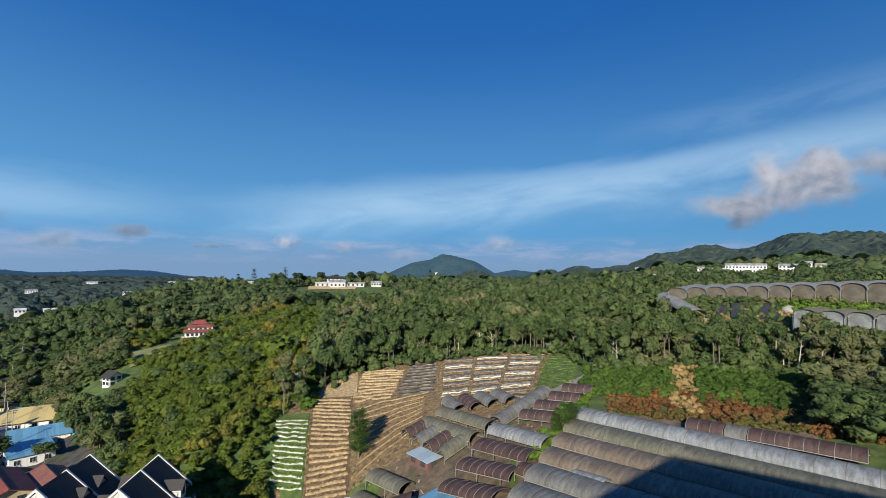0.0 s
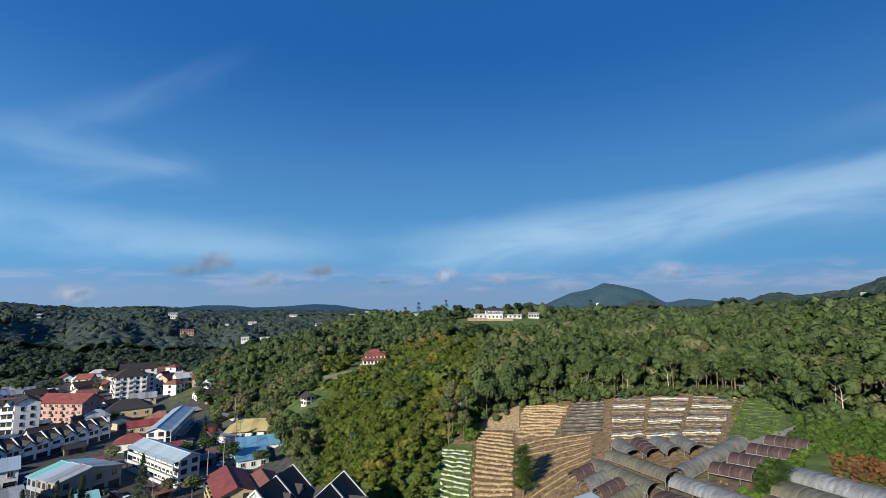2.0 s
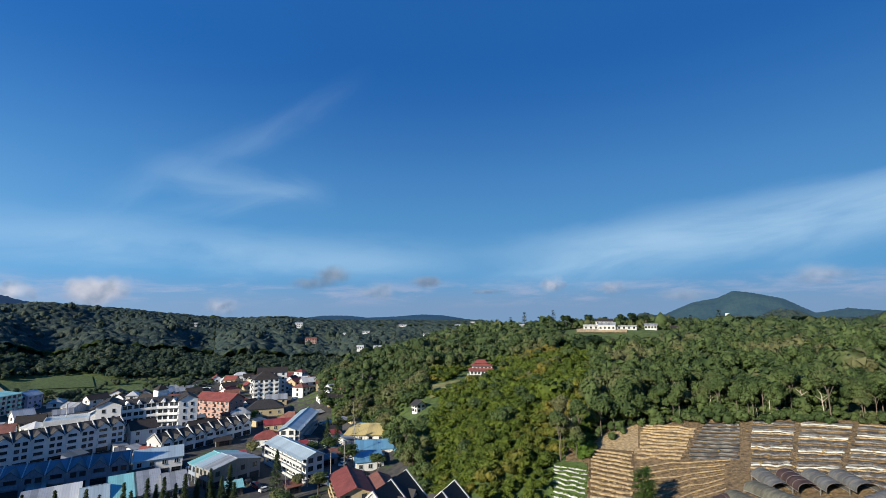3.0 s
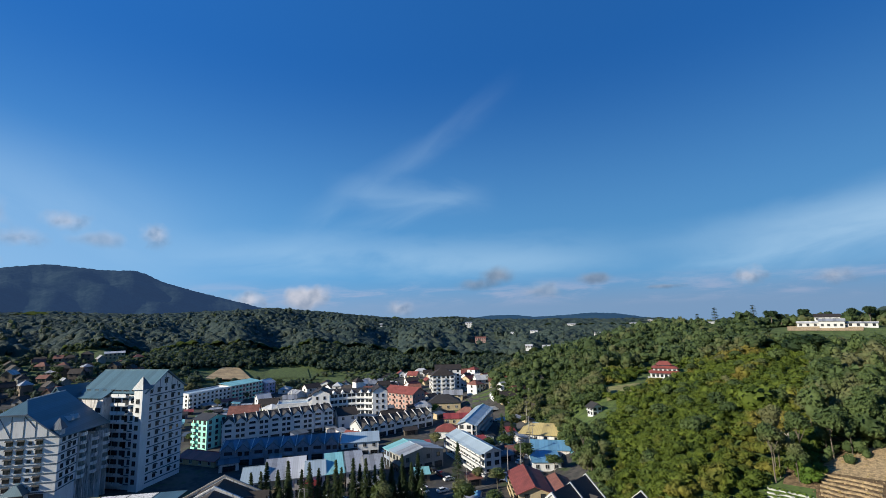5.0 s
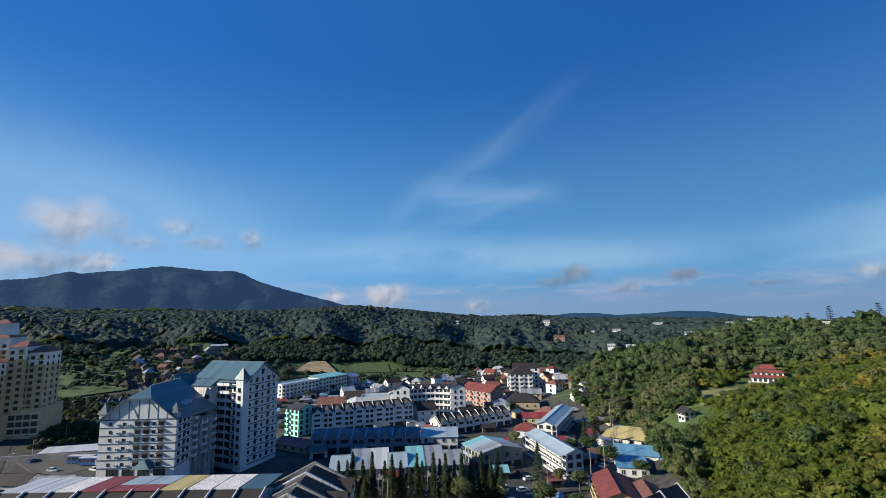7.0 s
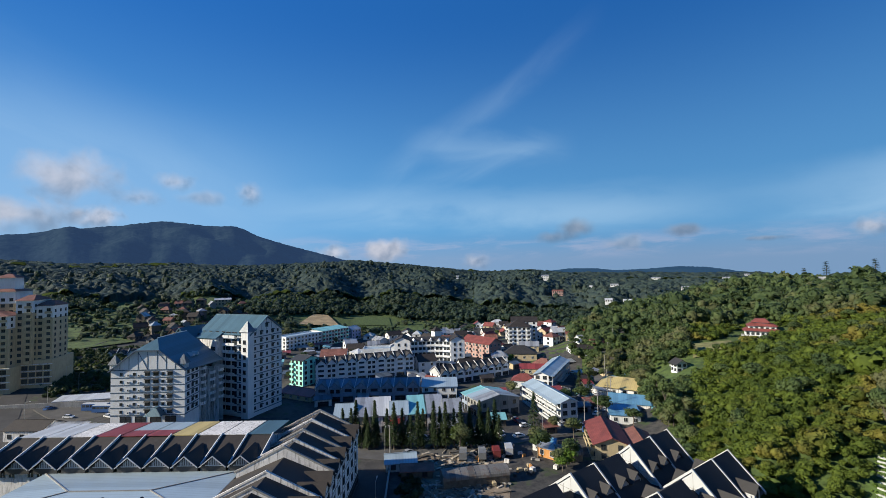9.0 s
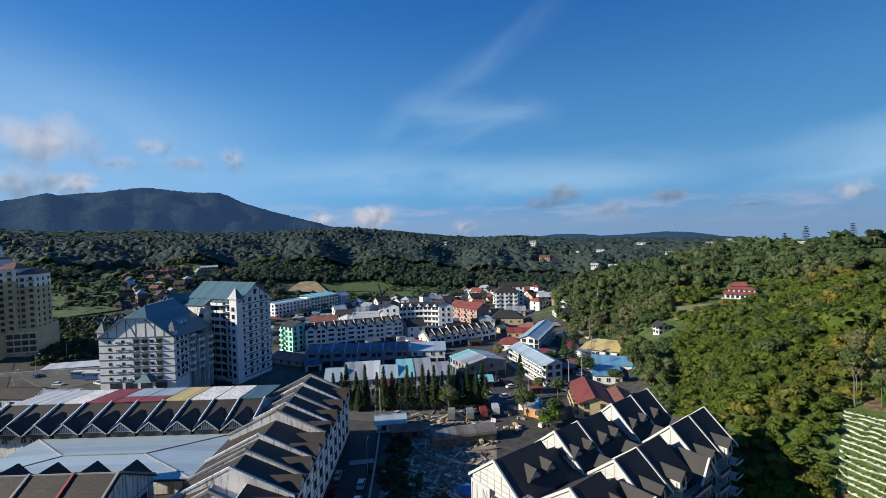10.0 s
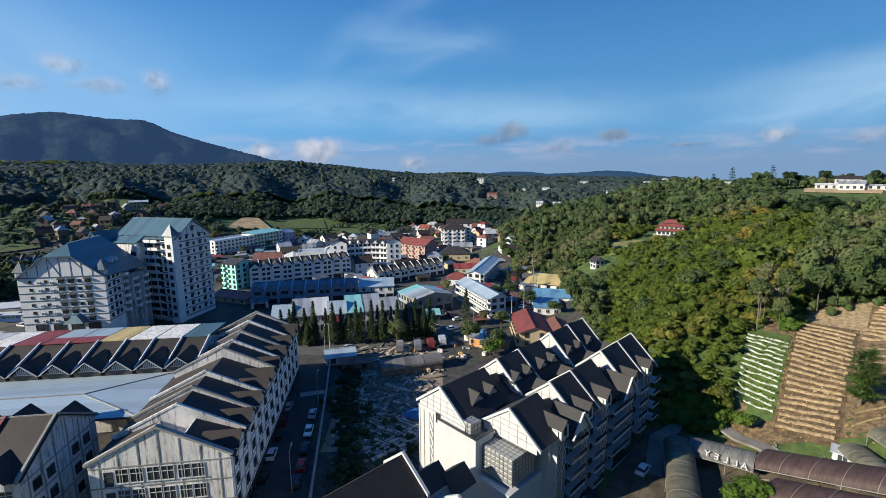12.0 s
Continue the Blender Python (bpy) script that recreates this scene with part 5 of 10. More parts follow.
def apartment():
    b = thing("apartment_block", "white apartment block with steep charcoal gabled roofs", "apartment block", *apt_xy(0, 0), 0, APT_TURN)
    L, W, H = 51.0, 24.6, 16.0
    body = Geo().box(9.0, L, 0.8, 12.3, -1, 15.4).box(0.2, L - 1.5, 12.3, W, -1, 15.6).box(-0.4, 9.0, 2.0, 12.3, -1, 8.4)
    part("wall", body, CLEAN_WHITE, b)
    # roof terrace on the near end with parapets
    part("roof_terrace", Geo().box(0.0, 9.0, 9.4, 18.2, 13.6, 14.0), CONCRETE, b, "flat concrete roof terrace")
    part("terrace_wall", Geo().box(-0.6, 9.0, 9.0, 9.4, 8.4, 13.6).box(-0.6, 0.2, 9.4, 18.4, -1, 13.6).box(-0.6, -0.3, 9.0, 18.4, 13.6, 15.1).box(-0.3, 4.2, 9.0, 9.3, 13.6, 15.1).box(-0.3, 3, 18.1, 18.4, 13.6, 15.1), CLEAN_WHITE, b)
    part("terrace_coping", Geo().box(-0.7, -0.2, 8.9, 18.5, 15.1, 15.2).box(-0.2, 4.2, 8.9, 9.4, 15.1, 15.2), DARK, b)

    def roof_unit(u0, u1, v0, v1, ze, zr, verge0=True, verge1=False):
        m = (v0 + v1) / 2
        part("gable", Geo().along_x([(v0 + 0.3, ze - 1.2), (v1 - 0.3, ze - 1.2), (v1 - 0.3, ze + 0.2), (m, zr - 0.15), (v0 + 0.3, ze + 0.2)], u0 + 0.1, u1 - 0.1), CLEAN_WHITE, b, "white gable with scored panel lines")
        s = (zr - ze) / (m - v0)
        part("roof_slope", Geo().slab((u0, v0 - 0.5, ze - 0.5 * s + 0.3), (u1, v0 - 0.5, ze - 0.5 * s + 0.3), (u1, m, zr + 0.3), (u0, m, zr + 0.3), 0.22), ROOF_BLACK, b)
        part("roof_slope", Geo().slab((u1, v1 + 0.5, ze - 0.5 * s + 0.3), (u0, v1 + 0.5, ze - 0.5 * s + 0.3), (u0, m, zr + 0.3), (u1, m, zr + 0.3), 0.22), ROOF_BLACK, b)
        for flag, u in ((verge0, u0), (verge1, u1)):
            if flag:
                cap = [(v0 - 0.6, ze - 0.5 * s - 0.1), (m, zr + 0.0), (v1 + 0.6, ze - 0.5 * s - 0.1), (v1 + 0.6, ze - 0.5 * s + 0.45), (m, zr + 0.55), (v0 - 0.6, ze - 0.5 * s + 0.45)]
                part("verge", Geo().along_x(cap, u - 0.18, u + 0.18), CLEAN_WHITE, b)
        # scored lines on the gable
        if verge0:
            for e in (-0.6, -0.3, 0.0, 0.3, 0.6):
                v = m + e * (v1 - v0) / 2
                top = ze + (zr - ze) * (1 - abs(e)) - 0.5
                part("score_line", Geo().box(u0 + 0.06, u0 + 0.1, v - 0.04, v + 0.04, ze - 1.0, top), CONCRETE, b)
            for zz in (ze + 0.3, ze + 1.4, ze + 2.4):
                hw = (v1 - v0) / 2 * max(0.05, 1 - (zz - ze) / (zr - ze)) - 0.5
                part("score_line", Geo().box(u0 + 0.06, u0 + 0.1, m - hw, m + hw, zz - 0.04, zz + 0.04), CONCRETE, b)

    for v0, v1, dz in ((0.0, 12.0, 0.0), (12.8, 24.8, 0.7)):
        ze, zr = 15.4 + dz, 20.4 + dz
        roof_unit(4.4 if dz == 0 else 0.4, 12.6, v0, v1, ze, zr - 0.5)
        roof_unit(12.6, 16.6, v0 + 1.0, v1 - 1.0, ze - 1.0, zr - 3.0, False)
        roof_unit(16.6, 23.8, v0, v1, ze, zr, True)
        roof_unit(23.8, 32.0, v0, v1, ze, zr, True)
        roof_unit(32.0, 36.0, v0 + 1.0, v1 - 1.0, ze - 1.0, zr - 3.0, False)
        roof_unit(36.0, 43.8, v0, v1, ze, zr + 0.6, True)
        roof_unit(43.8, 51.0, v0, v1, ze, zr + 0.6, True, True)

    def small_dormer(u, v, z, side, w=1.15):
        """side -1 faces the street side (-v), +1 the valley."""
        y0, y1 = (v, v + 3.2) if side < 0 else (v - 3.2, v)
        d = Geo().along_y([(u - w, z - 2.2), (u + w, z - 2.2), (u + w, z), (u, z + w * 0.9), (u - w, z)], y0, y1, 0)
        e0, e1 = y0 - (0.4 if side < 0 else 1.6), y1 + (1.6 if side < 0 else 0.4)
        d.slab((u - w - 0.3, e0, z - 0.25), (u, e0, z + 0.2 + w * 0.9), (u, e1, z + 0.2 + w * 0.9), (u - w - 0.3, e1, z - 0.25), -0.14, 1)
        d.slab((u + w + 0.3, e0, z - 0.25), (u + w + 0.3, e1, z - 0.25), (u, e1, z + 0.2 + w * 0.9), (u, e0, z + 0.2 + w * 0.9), -0.14, 1)
        dm = part("dormer", d, [CLEAN_WHITE, ROOF_BLACK], b, "small gabled dormer with charcoal roof")
        part("window", window_mesh(0.6, 1.2, "dark"), None, dm, at=pose(u, y0 if side < 0 else y1, z - 1.3, 0, 0, 0 if side < 0 else 180))

    for u in (11.0, 19.4, 26.6, 38.4, 46.0):
        small_dormer(u, -0.9, 17.0, -1)
    for u in (6.0, 10.0, 18.0, 22.0, 27.0, 31.0, 38.0, 42.0, 47.0):
        small_dormer(u, 14.4, 17.8, -1, 1.5)
    for u in (20.0, 29.0, 40.0, 48.0):
        small_dormer(u, 10.8, 17.2, 1, 1.4)
    part("valley_roof", Geo().box(9.0, L, 10.6, 14.2, 15.2, 15.7), ROOF_BLACK, b)
    # street side: pilasters with lattice, balconies
    for u in (10.2, 11.9, 18.6, 20.2, 25.8, 27.4, 37.6, 39.2, 45.2, 46.8):
        part("pilaster", Geo().box(u - 0.55, u + 0.55, -0.35, 0.9, -1, 16.4), CLEAN_WHITE, b)
        for k in range(9):
            z0 = 0.5 + k * 1.7
            part("lattice", Geo().beam((u - 0.4, -0.39, z0), (u + 0.4, -0.39, z0 + 1.6), 0.09).beam((u + 0.4, -0.39, z0), (u - 0.4, -0.39, z0 + 1.6), 0.09), DARK, b)
    for u0, u1 in ((12.7, 17.8), (21.2, 25.0), (28.4, 36.4), (40.2, 44.4), (47.6, 51.0)):
        for fl in range(5):
            z = 0.3 + fl * 3.05
            bal = part("balcony", Geo().box(u0, u1, -1.5, 0.8, z - 0.2, z).box(u0, u1, -1.55, -1.45, z, z + 0.35), CLEAN_WHITE, b)
            part("railing", Geo().box(u0, u1, -1.53, -1.47, z + 0.35, z + 1.05), GLASS, bal)
            n = max(1, int((u1 - u0) / 2.4))
            for k in range(n):
                part("balcony_door", window_mesh(1.9, 2.2, "dark"), None, b, at=pose(u0 + (u1 - u0) * (k + 0.5) / n, 0.78, z + 0.05))
            if fl < 4:
                ac_unit(b, pose(u0 + 0.8, 0.7, z + 1.8))
    # large gable over the balconies
    for u0, u1 in ((12.4, 18.0), (31.8, 37.0)):
        m = (u0 + u1) / 2
        d = Geo().along_y([(u0, 14.6), (u1, 14.6), (m, 18.2)], -1.5, -1.2, 0)
        d.slab((u0 - 0.4, -1.9, 14.4), (m, -1.9, 18.4), (m, 4.0, 18.4), (u0 - 0.4, 4.0, 14.4), -0.16, 1)
        d.slab((u1 + 0.4, -1.9, 14.4), (u1 + 0.4, 4.0, 14.4), (m, 4.0, 18.4), (m, -1.9, 18.4), -0.16, 1)
        part("street_gable", d, [CLEAN_WHITE, ROOF_BLACK], b, "white street gable with charcoal roof")
        part("verge", Geo().beam((u0 - 0.4, -1.92, 14.4), (m, -1.92, 18.4), 0.35).beam((u1 + 0.4, -1.92, 14.4), (m, -1.92, 18.4), 0.35), CLEAN_WHITE, b)
    # near end wall: scored frame and windows
    for v in (20.4, 21.4, 23.0, 24.2):
        part("score_line", Geo().box(0.12, 0.2, v - 0.05, v + 0.05, 0, 15), CONCRETE, b)
    for k in range(8):
        part("score_line", Geo().beam((0.14, 20.5, 0.5 + k * 1.8), (0.14, 21.3, 2.2 + k * 1.8), 0.08), CONCRETE, b)
    part("window", window_mesh(1.0, 1.6, "dark"), None, b, at=pose(0.2, 19.0, 14.0, 0, 0, -90))
    for fl in range(5):
        part("window", window_mesh(1.2, 1.4, "dark"), None, b, at=pose(9.0, 4.5, 0.8 + fl * 3, 0, 0, -90))
    return b


PANEL = plain("galvanised_panel", (0.40, 0.41, 0.40), 0.45, 0.5, vary=0.12, grime=0.25)


def panel_tank(name, label, u, v, z, a, c, h, n):
    """Sectional steel water tank of pressed square panels."""
    x, y = apt_xy(u, v)
    b = thing(name, label, "water tank", x, y, z, APT_TURN)
    part("tank_body", Geo().box(0.05, a - 0.05, 0.05, c - 0.05, 0.05, h - 0.05), DARK, b)
    s = a / n
    me = cached(("panel", round(s, 3)), lambda: Geo().hull([(0.045, 0.045, 0), (s - 0.045, 0.045, 0), (s - 0.045, s - 0.045, 0), (0.045, s - 0.045, 0)], [(s * 0.3, s * 0.3, 0.07), (s * 0.7, s * 0.3, 0.07), (s * 0.7, s * 0.7, 0.07), (s * 0.3, s * 0.7, 0.07)]).mesh("panel", [PANEL]))
    nc, nh = round(c / s), round(h / s)
    for i in range(n):
        for j in range(nc):
            part("panel", me, None, b, at=pose(i * s, j * s, h - 0.05))
        for k in range(nh):
            part("panel", me, None, b, at=pose(i * s, 0.05, k * s, 90))
    for j in range(nc):
        for k in range(nh):
            part("panel", me, None, b, at=Matrix.Translation((0.05, (j + 1) * s, k * s)) @ pose(0, 0, 0, 90, 0, -90))
    part("skid", Geo().box(-0.1, a + 0.1, -0.1, c + 0.1, -0.25, 0.05), CONCRETE, b)
    return b


apartment()
panel_tank("water_tank", "large galvanised panel water tank beside the block", 1.0, 2.5, 9.3, 6.3, 6.3, 4.5, 7)
panel_tank("water_tank", "small galvanised panel water tank on the terrace", 0.4, 11.0, 14.25, 2.6, 2.6, 2.4, 3)


def brown_neighbour():
    """Next block of the same estate, its brown roof just below."""
    x, y = apt_xy(-36.0, 0.0)
    b = thing("neighbour_block", "white block with weathered brown hipped roofs", "apartment block", x, y, 0, APT_TURN)
    part("wall", Geo().box(0, 22, 1.0, 16.8, -1, 10.4).box(22, 30, 7.5, 13.5, -1, 11.0), CLEAN_WHITE, b)
    for y0, y1, ym, ze, zr, x1, m in ((7.0, 17.2, 12.6, 13.2, 17.0, 22.6, ROOF_BROWN), (-2.0, 7.6, 3.0, 10.6, 13.6, 25.0, ROOF_BROWN)):
        part("roof_slope", Geo().slab((0, y0, ze), (x1, y0, ze), (x1, ym, zr), (0, ym, zr), 0.25), m, b)
        part("roof_slope", Geo().slab((x1, y1, ze), (0, y1, ze), (0, ym, zr), (x1, ym, zr), 0.25), m, b)
        part("gable", Geo().along_x([(y0 + 0.5, ze - 0.6), (y1 - 0.5, ze - 0.6), (ym, zr - 0.4)], 0.2, x1 - 0.2), CLEAN_WHITE, b)
        part("verge", Geo().along_x([(y0 - 0.3, ze - 0.3), (ym, zr - 0.1), (y1 + 0.3, ze - 0.3), (y1 + 0.3, ze + 0.25), (ym, zr + 0.5), (y0 - 0.3, ze + 0.25)], x1 - 0.1, x1 + 0.35), CLEAN_WHITE, b)
    for s, v, zr in ((26.6, 10.4, 14.4), (30.6, 8.6, 13.2)):
        part("lean_roof", Geo().slab((s - 3.4, v - 2.8, zr - 2.4), (s + 1.6, v - 2.8, zr - 2.4), (s + 1.6, v, zr), (s - 3.4, v, zr), 0.2).slab((s + 1.6, v + 2.8, zr - 2.4), (s - 3.4, v + 2.8, zr - 2.4), (s - 3.4, v, zr), (s + 1.6, v, zr), 0.2), ROOF_BLACK, b)
        part("gable", Geo().along_x([(v - 2.5, -1), (v + 2.5, -1), (v + 2.5, zr - 2.4), (v, zr - 0.3), (v - 2.5, zr - 2.4)], s - 3.2, s + 1.4), CLEAN_WHITE, b)
    return b


brown_neighbour()


# ---- the two hotels with teal roofs ----
def hotel_low():
    U, Wd = (0.45, 0.893), (-0.893, 0.45)
    b = thing("hotel_wing", "white seven-storey hotel wing with teal half-hipped roof", "hotel", -226.8, -31.2, 0, turn_of(*U))
    L, D, H, R = 29.5, 28.0, 21.0, 11.5
    part("wall", Geo().box(0, L, 0, 11.4, -9, H).box(0, L - 2.2, 11.4, D, -9, H), WHITE, b)
    part("gable", Geo().along_y([(0, H), (L, H), (L * 0.66, H + 7.6), (L * 0.34, H + 7.6)], 0.02, 0.4), WHITE, b, "white half-hipped gable with slate-blue framing")
    z1, z2, o = H + 7.6, H + R, 0.7
    k = 7.6 / (L * 0.34)
    m = L / 2
    part("roof_slope", Geo().hull([(-o, -o, H - o * k), (L * 0.34, -o, z1 + 0.1), (m, 6.5, z2), (m, D + o, z2), (-o, D + o, H - o * k)][::-1],
                                  [(-o, -o, H - o * k + 0.3), (L * 0.34, -o, z1 + 0.4), (m, 6.5, z2 + 0.3), (m, D + o, z2 + 0.3), (-o, D + o, H - o * k + 0.3)][::-1]), ROOF_SLATE, b)
    part("roof_slope", Geo().hull([(L + o, -o, H - o * k), (L * 0.66, -o, z1 + 0.1), (m, 6.5, z2), (m, D + o, z2), (L + 2.6, D + o, H - 2.0)],
                                  [(L + o, -o, H - o * k + 0.3), (L * 0.66, -o, z1 + 0.4), (m, 6.5, z2 + 0.3), (m, D + o, z2 + 0.3), (L + 2.6, D + o, H - 1.7)]), ROOF_SLATE, b)
    part("roof_hip", Geo().hull([(L * 0.34, -o, z1 + 0.1), (L * 0.66, -o, z1 + 0.1), (m, 6.5, z2)], [(L * 0.34, -o, z1 + 0.4), (L * 0.66, -o, z1 + 0.4), (m, 6.5, z2 + 0.3)]), ROOF_SLATE, b)
    part("ridge_cap", Geo().beam((m, 6.5, z2 + 0.35), (m, D + o, z2 + 0.35), 0.35), ROOF_SKY, b)
    for fl in range(1, 8):
        part("floor_band", Geo().box(-0.1, L + 0.1, -0.12, 11.4, fl * 3.0 - 0.25, fl * 3.0 + 0.12).box(-0.1, L - 2.1, 11.4, D, fl * 3.0 - 0.25, fl * 3.0 + 0.12), TRIM_BLUE, b)
    for x in (3.6, 7.2, 10.8, 14.6, 18.4, 22.0, 25.6):
        top = H + min(7.6, (min(x, L - x)) * k) - 0.3
        part("frame_strip", Geo().box(x - 0.11, x + 0.11, -0.06, 0.02, H, top), TRIM_BLUE, b)
    part("frame_strip", Geo().beam((10.8, -0.04, H + 7.2), (14.6, -0.04, H + 0.2), 0.16).beam((22.0, -0.04, H + 3), (18.4, -0.04, H + 7.2), 0.16), TRIM_BLUE, b)
    part("verge", Geo().beam((-0.7, -0.75, H - o * k), (L * 0.34, -0.75, z1 + 0.2), 0.4).beam((L + 0.7, -0.75, H - o * k), (L * 0.66, -0.75, z1 + 0.2), 0.4).beam((L * 0.34, -0.75, z1 + 0.2), (L * 0.66, -0.75, z1 + 0.2), 0.4), TRIM_BLUE, b)
    for fl in range(1, 7):
        for x in (14.6, 18.0, 23.6):
            window(b, L, D, "front", x, fl * 3.0 + 0.7, 1.9, 1.3, "hood")
        for x in (4.2, 9.4, 20.8):
            window(b, L, D, "front", x, fl * 3.0 + 0.9, 0.9, 0.9, "dark")
        ac_unit(b, pose(7.2, 0, fl * 3.0 + 0.7)), ac_unit(b, pose(11.4, 0, fl * 3.0 + 0.6))
    for x in (6, 12, 18, 24):
        window(b, L, D, "front", x, 0.2, 4.2, 2.2, "dark", "arcade_opening")
    # shaded side: a flat bay with windows, then loggias stepping out from a deep recess
    for fl in range(1, 7):
        for y in (2.6, 6.0, 9.2):
            window(b, L, D, "right", y, fl * 3.0 + 0.8, 1.5, 1.3, "hood" if y == 6.0 else "dark")
    # dark slab paints in the recess's shade together with its glass doors
    part("recess_wall", Geo().box(L - 2.2, L - 2.05, 11.4, D, -8, H - 0.6), DARK, b, "dark wall painting in shade and glazing behind the loggias")
    for y0, out, top in ((11.6, 0.4, 7), (17.0, 1.8, 6), (22.4, 3.2, 6)):
        part("fin_wall", Geo().box(L - 2.2, L + out, y0, y0 + 0.3, -8, top * 3.0 - 0.6).box(L - 2.2, L + out, y0 + 4.3, y0 + 4.6, -8, top * 3.0 - 0.6), STAINED, b)
        for fl in range(1, top):
            z, e = fl * 3.0, L + out
            ring = [(L - 2.2, y0 + 0.3), (e, y0 + 0.3), (e + 1.0, y0 + 1.3), (e + 1.0, y0 + 3.3), (e, y0 + 4.3), (L - 2.2, y0 + 4.3)]
            bal = part("balcony", Geo().hull([(x, y, z - 0.1) for x, y in ring], [(x, y, z + 0.1) for x, y in ring]), WHITE, b)
            g = Geo()
            for p, q in zip(ring[1:], ring[2:5]):
                g.hull([(p[0] - 0.1, p[1], z + 0.1), (p[0], p[1], z + 0.1), (q[0], q[1], z + 0.1), (q[0] - 0.1, q[1], z + 0.1)], [(p[0] - 0.1, p[1], z + 1.1), (p[0], p[1], z + 1.1), (q[0], q[1], z + 1.1), (q[0] - 0.1, q[1], z + 1.1)])
            part("parapet", g, STAINED, bal)
            part("balcony_door", window_mesh(2.6, 2.0, "dark"), None, b, at=pose(L - 2.05, y0 + 2.3, z + 0.15, 0, 0, 90))
    for x, y in ((L - 1.2, 1.4), (0.6, 1.6)):
        t = part("turret", Geo().box(x - 1.3, x + 1.3, y - 1.3, y + 1.3, H, H + 2.2), STAINED, b)
        part("spire", Geo().hull([(x - 1.9, y - 1.9, H + 2.2), (x + 1.9, y - 1.9, H + 2.2), (x + 1.9, y + 1.9, H + 2.2), (x - 1.9, y + 1.9, H + 2.2)],
                                 [(x - 0.06, y - 0.06, H + 6), (x + 0.06, y - 0.06, H + 6), (x + 0.06, y + 0.06, H + 6), (x - 0.06, y + 0.06, H + 6)]), ROOF_FADED, t)
    for y in (12.0, 15.5):
        d = Geo().along_x([(y - 1.1, H + 3.0), (y + 1.1, H + 3.0), (y, H + 4.6)], L - 6.2, L - 2.6, 0)
        part("dormer", d, [CLEAN_WHITE], b, "white triangular dormer in the teal roof")
    # rear wing higher behind
    part("rear_wall", Geo().box(6, L - 0.5, D, D + 10, -9, H - 1.0), STAINED, b)
    part("porch_roof", Geo().hull([(L * 0.52, -4, 3.4), (L * 0.52 + 7, -4, 3.4), (L * 0.52 + 7, 0, 3.4), (L * 0.52, 0, 3.4)], [(L * 0.52 + 3, -2.2, 6.2), (L * 0.52 + 4, -2.2, 6.2), (L * 0.52 + 4, 0, 6.2), (L * 0.52 + 3, 0, 6.2)]), ROOF_SLATE, b)
    b.location, b.scale = (-226.8 * 0.88, -31.2 * 0.88, 60 - 60 * 0.88), (0.88, 0.88, 0.88)
    return b


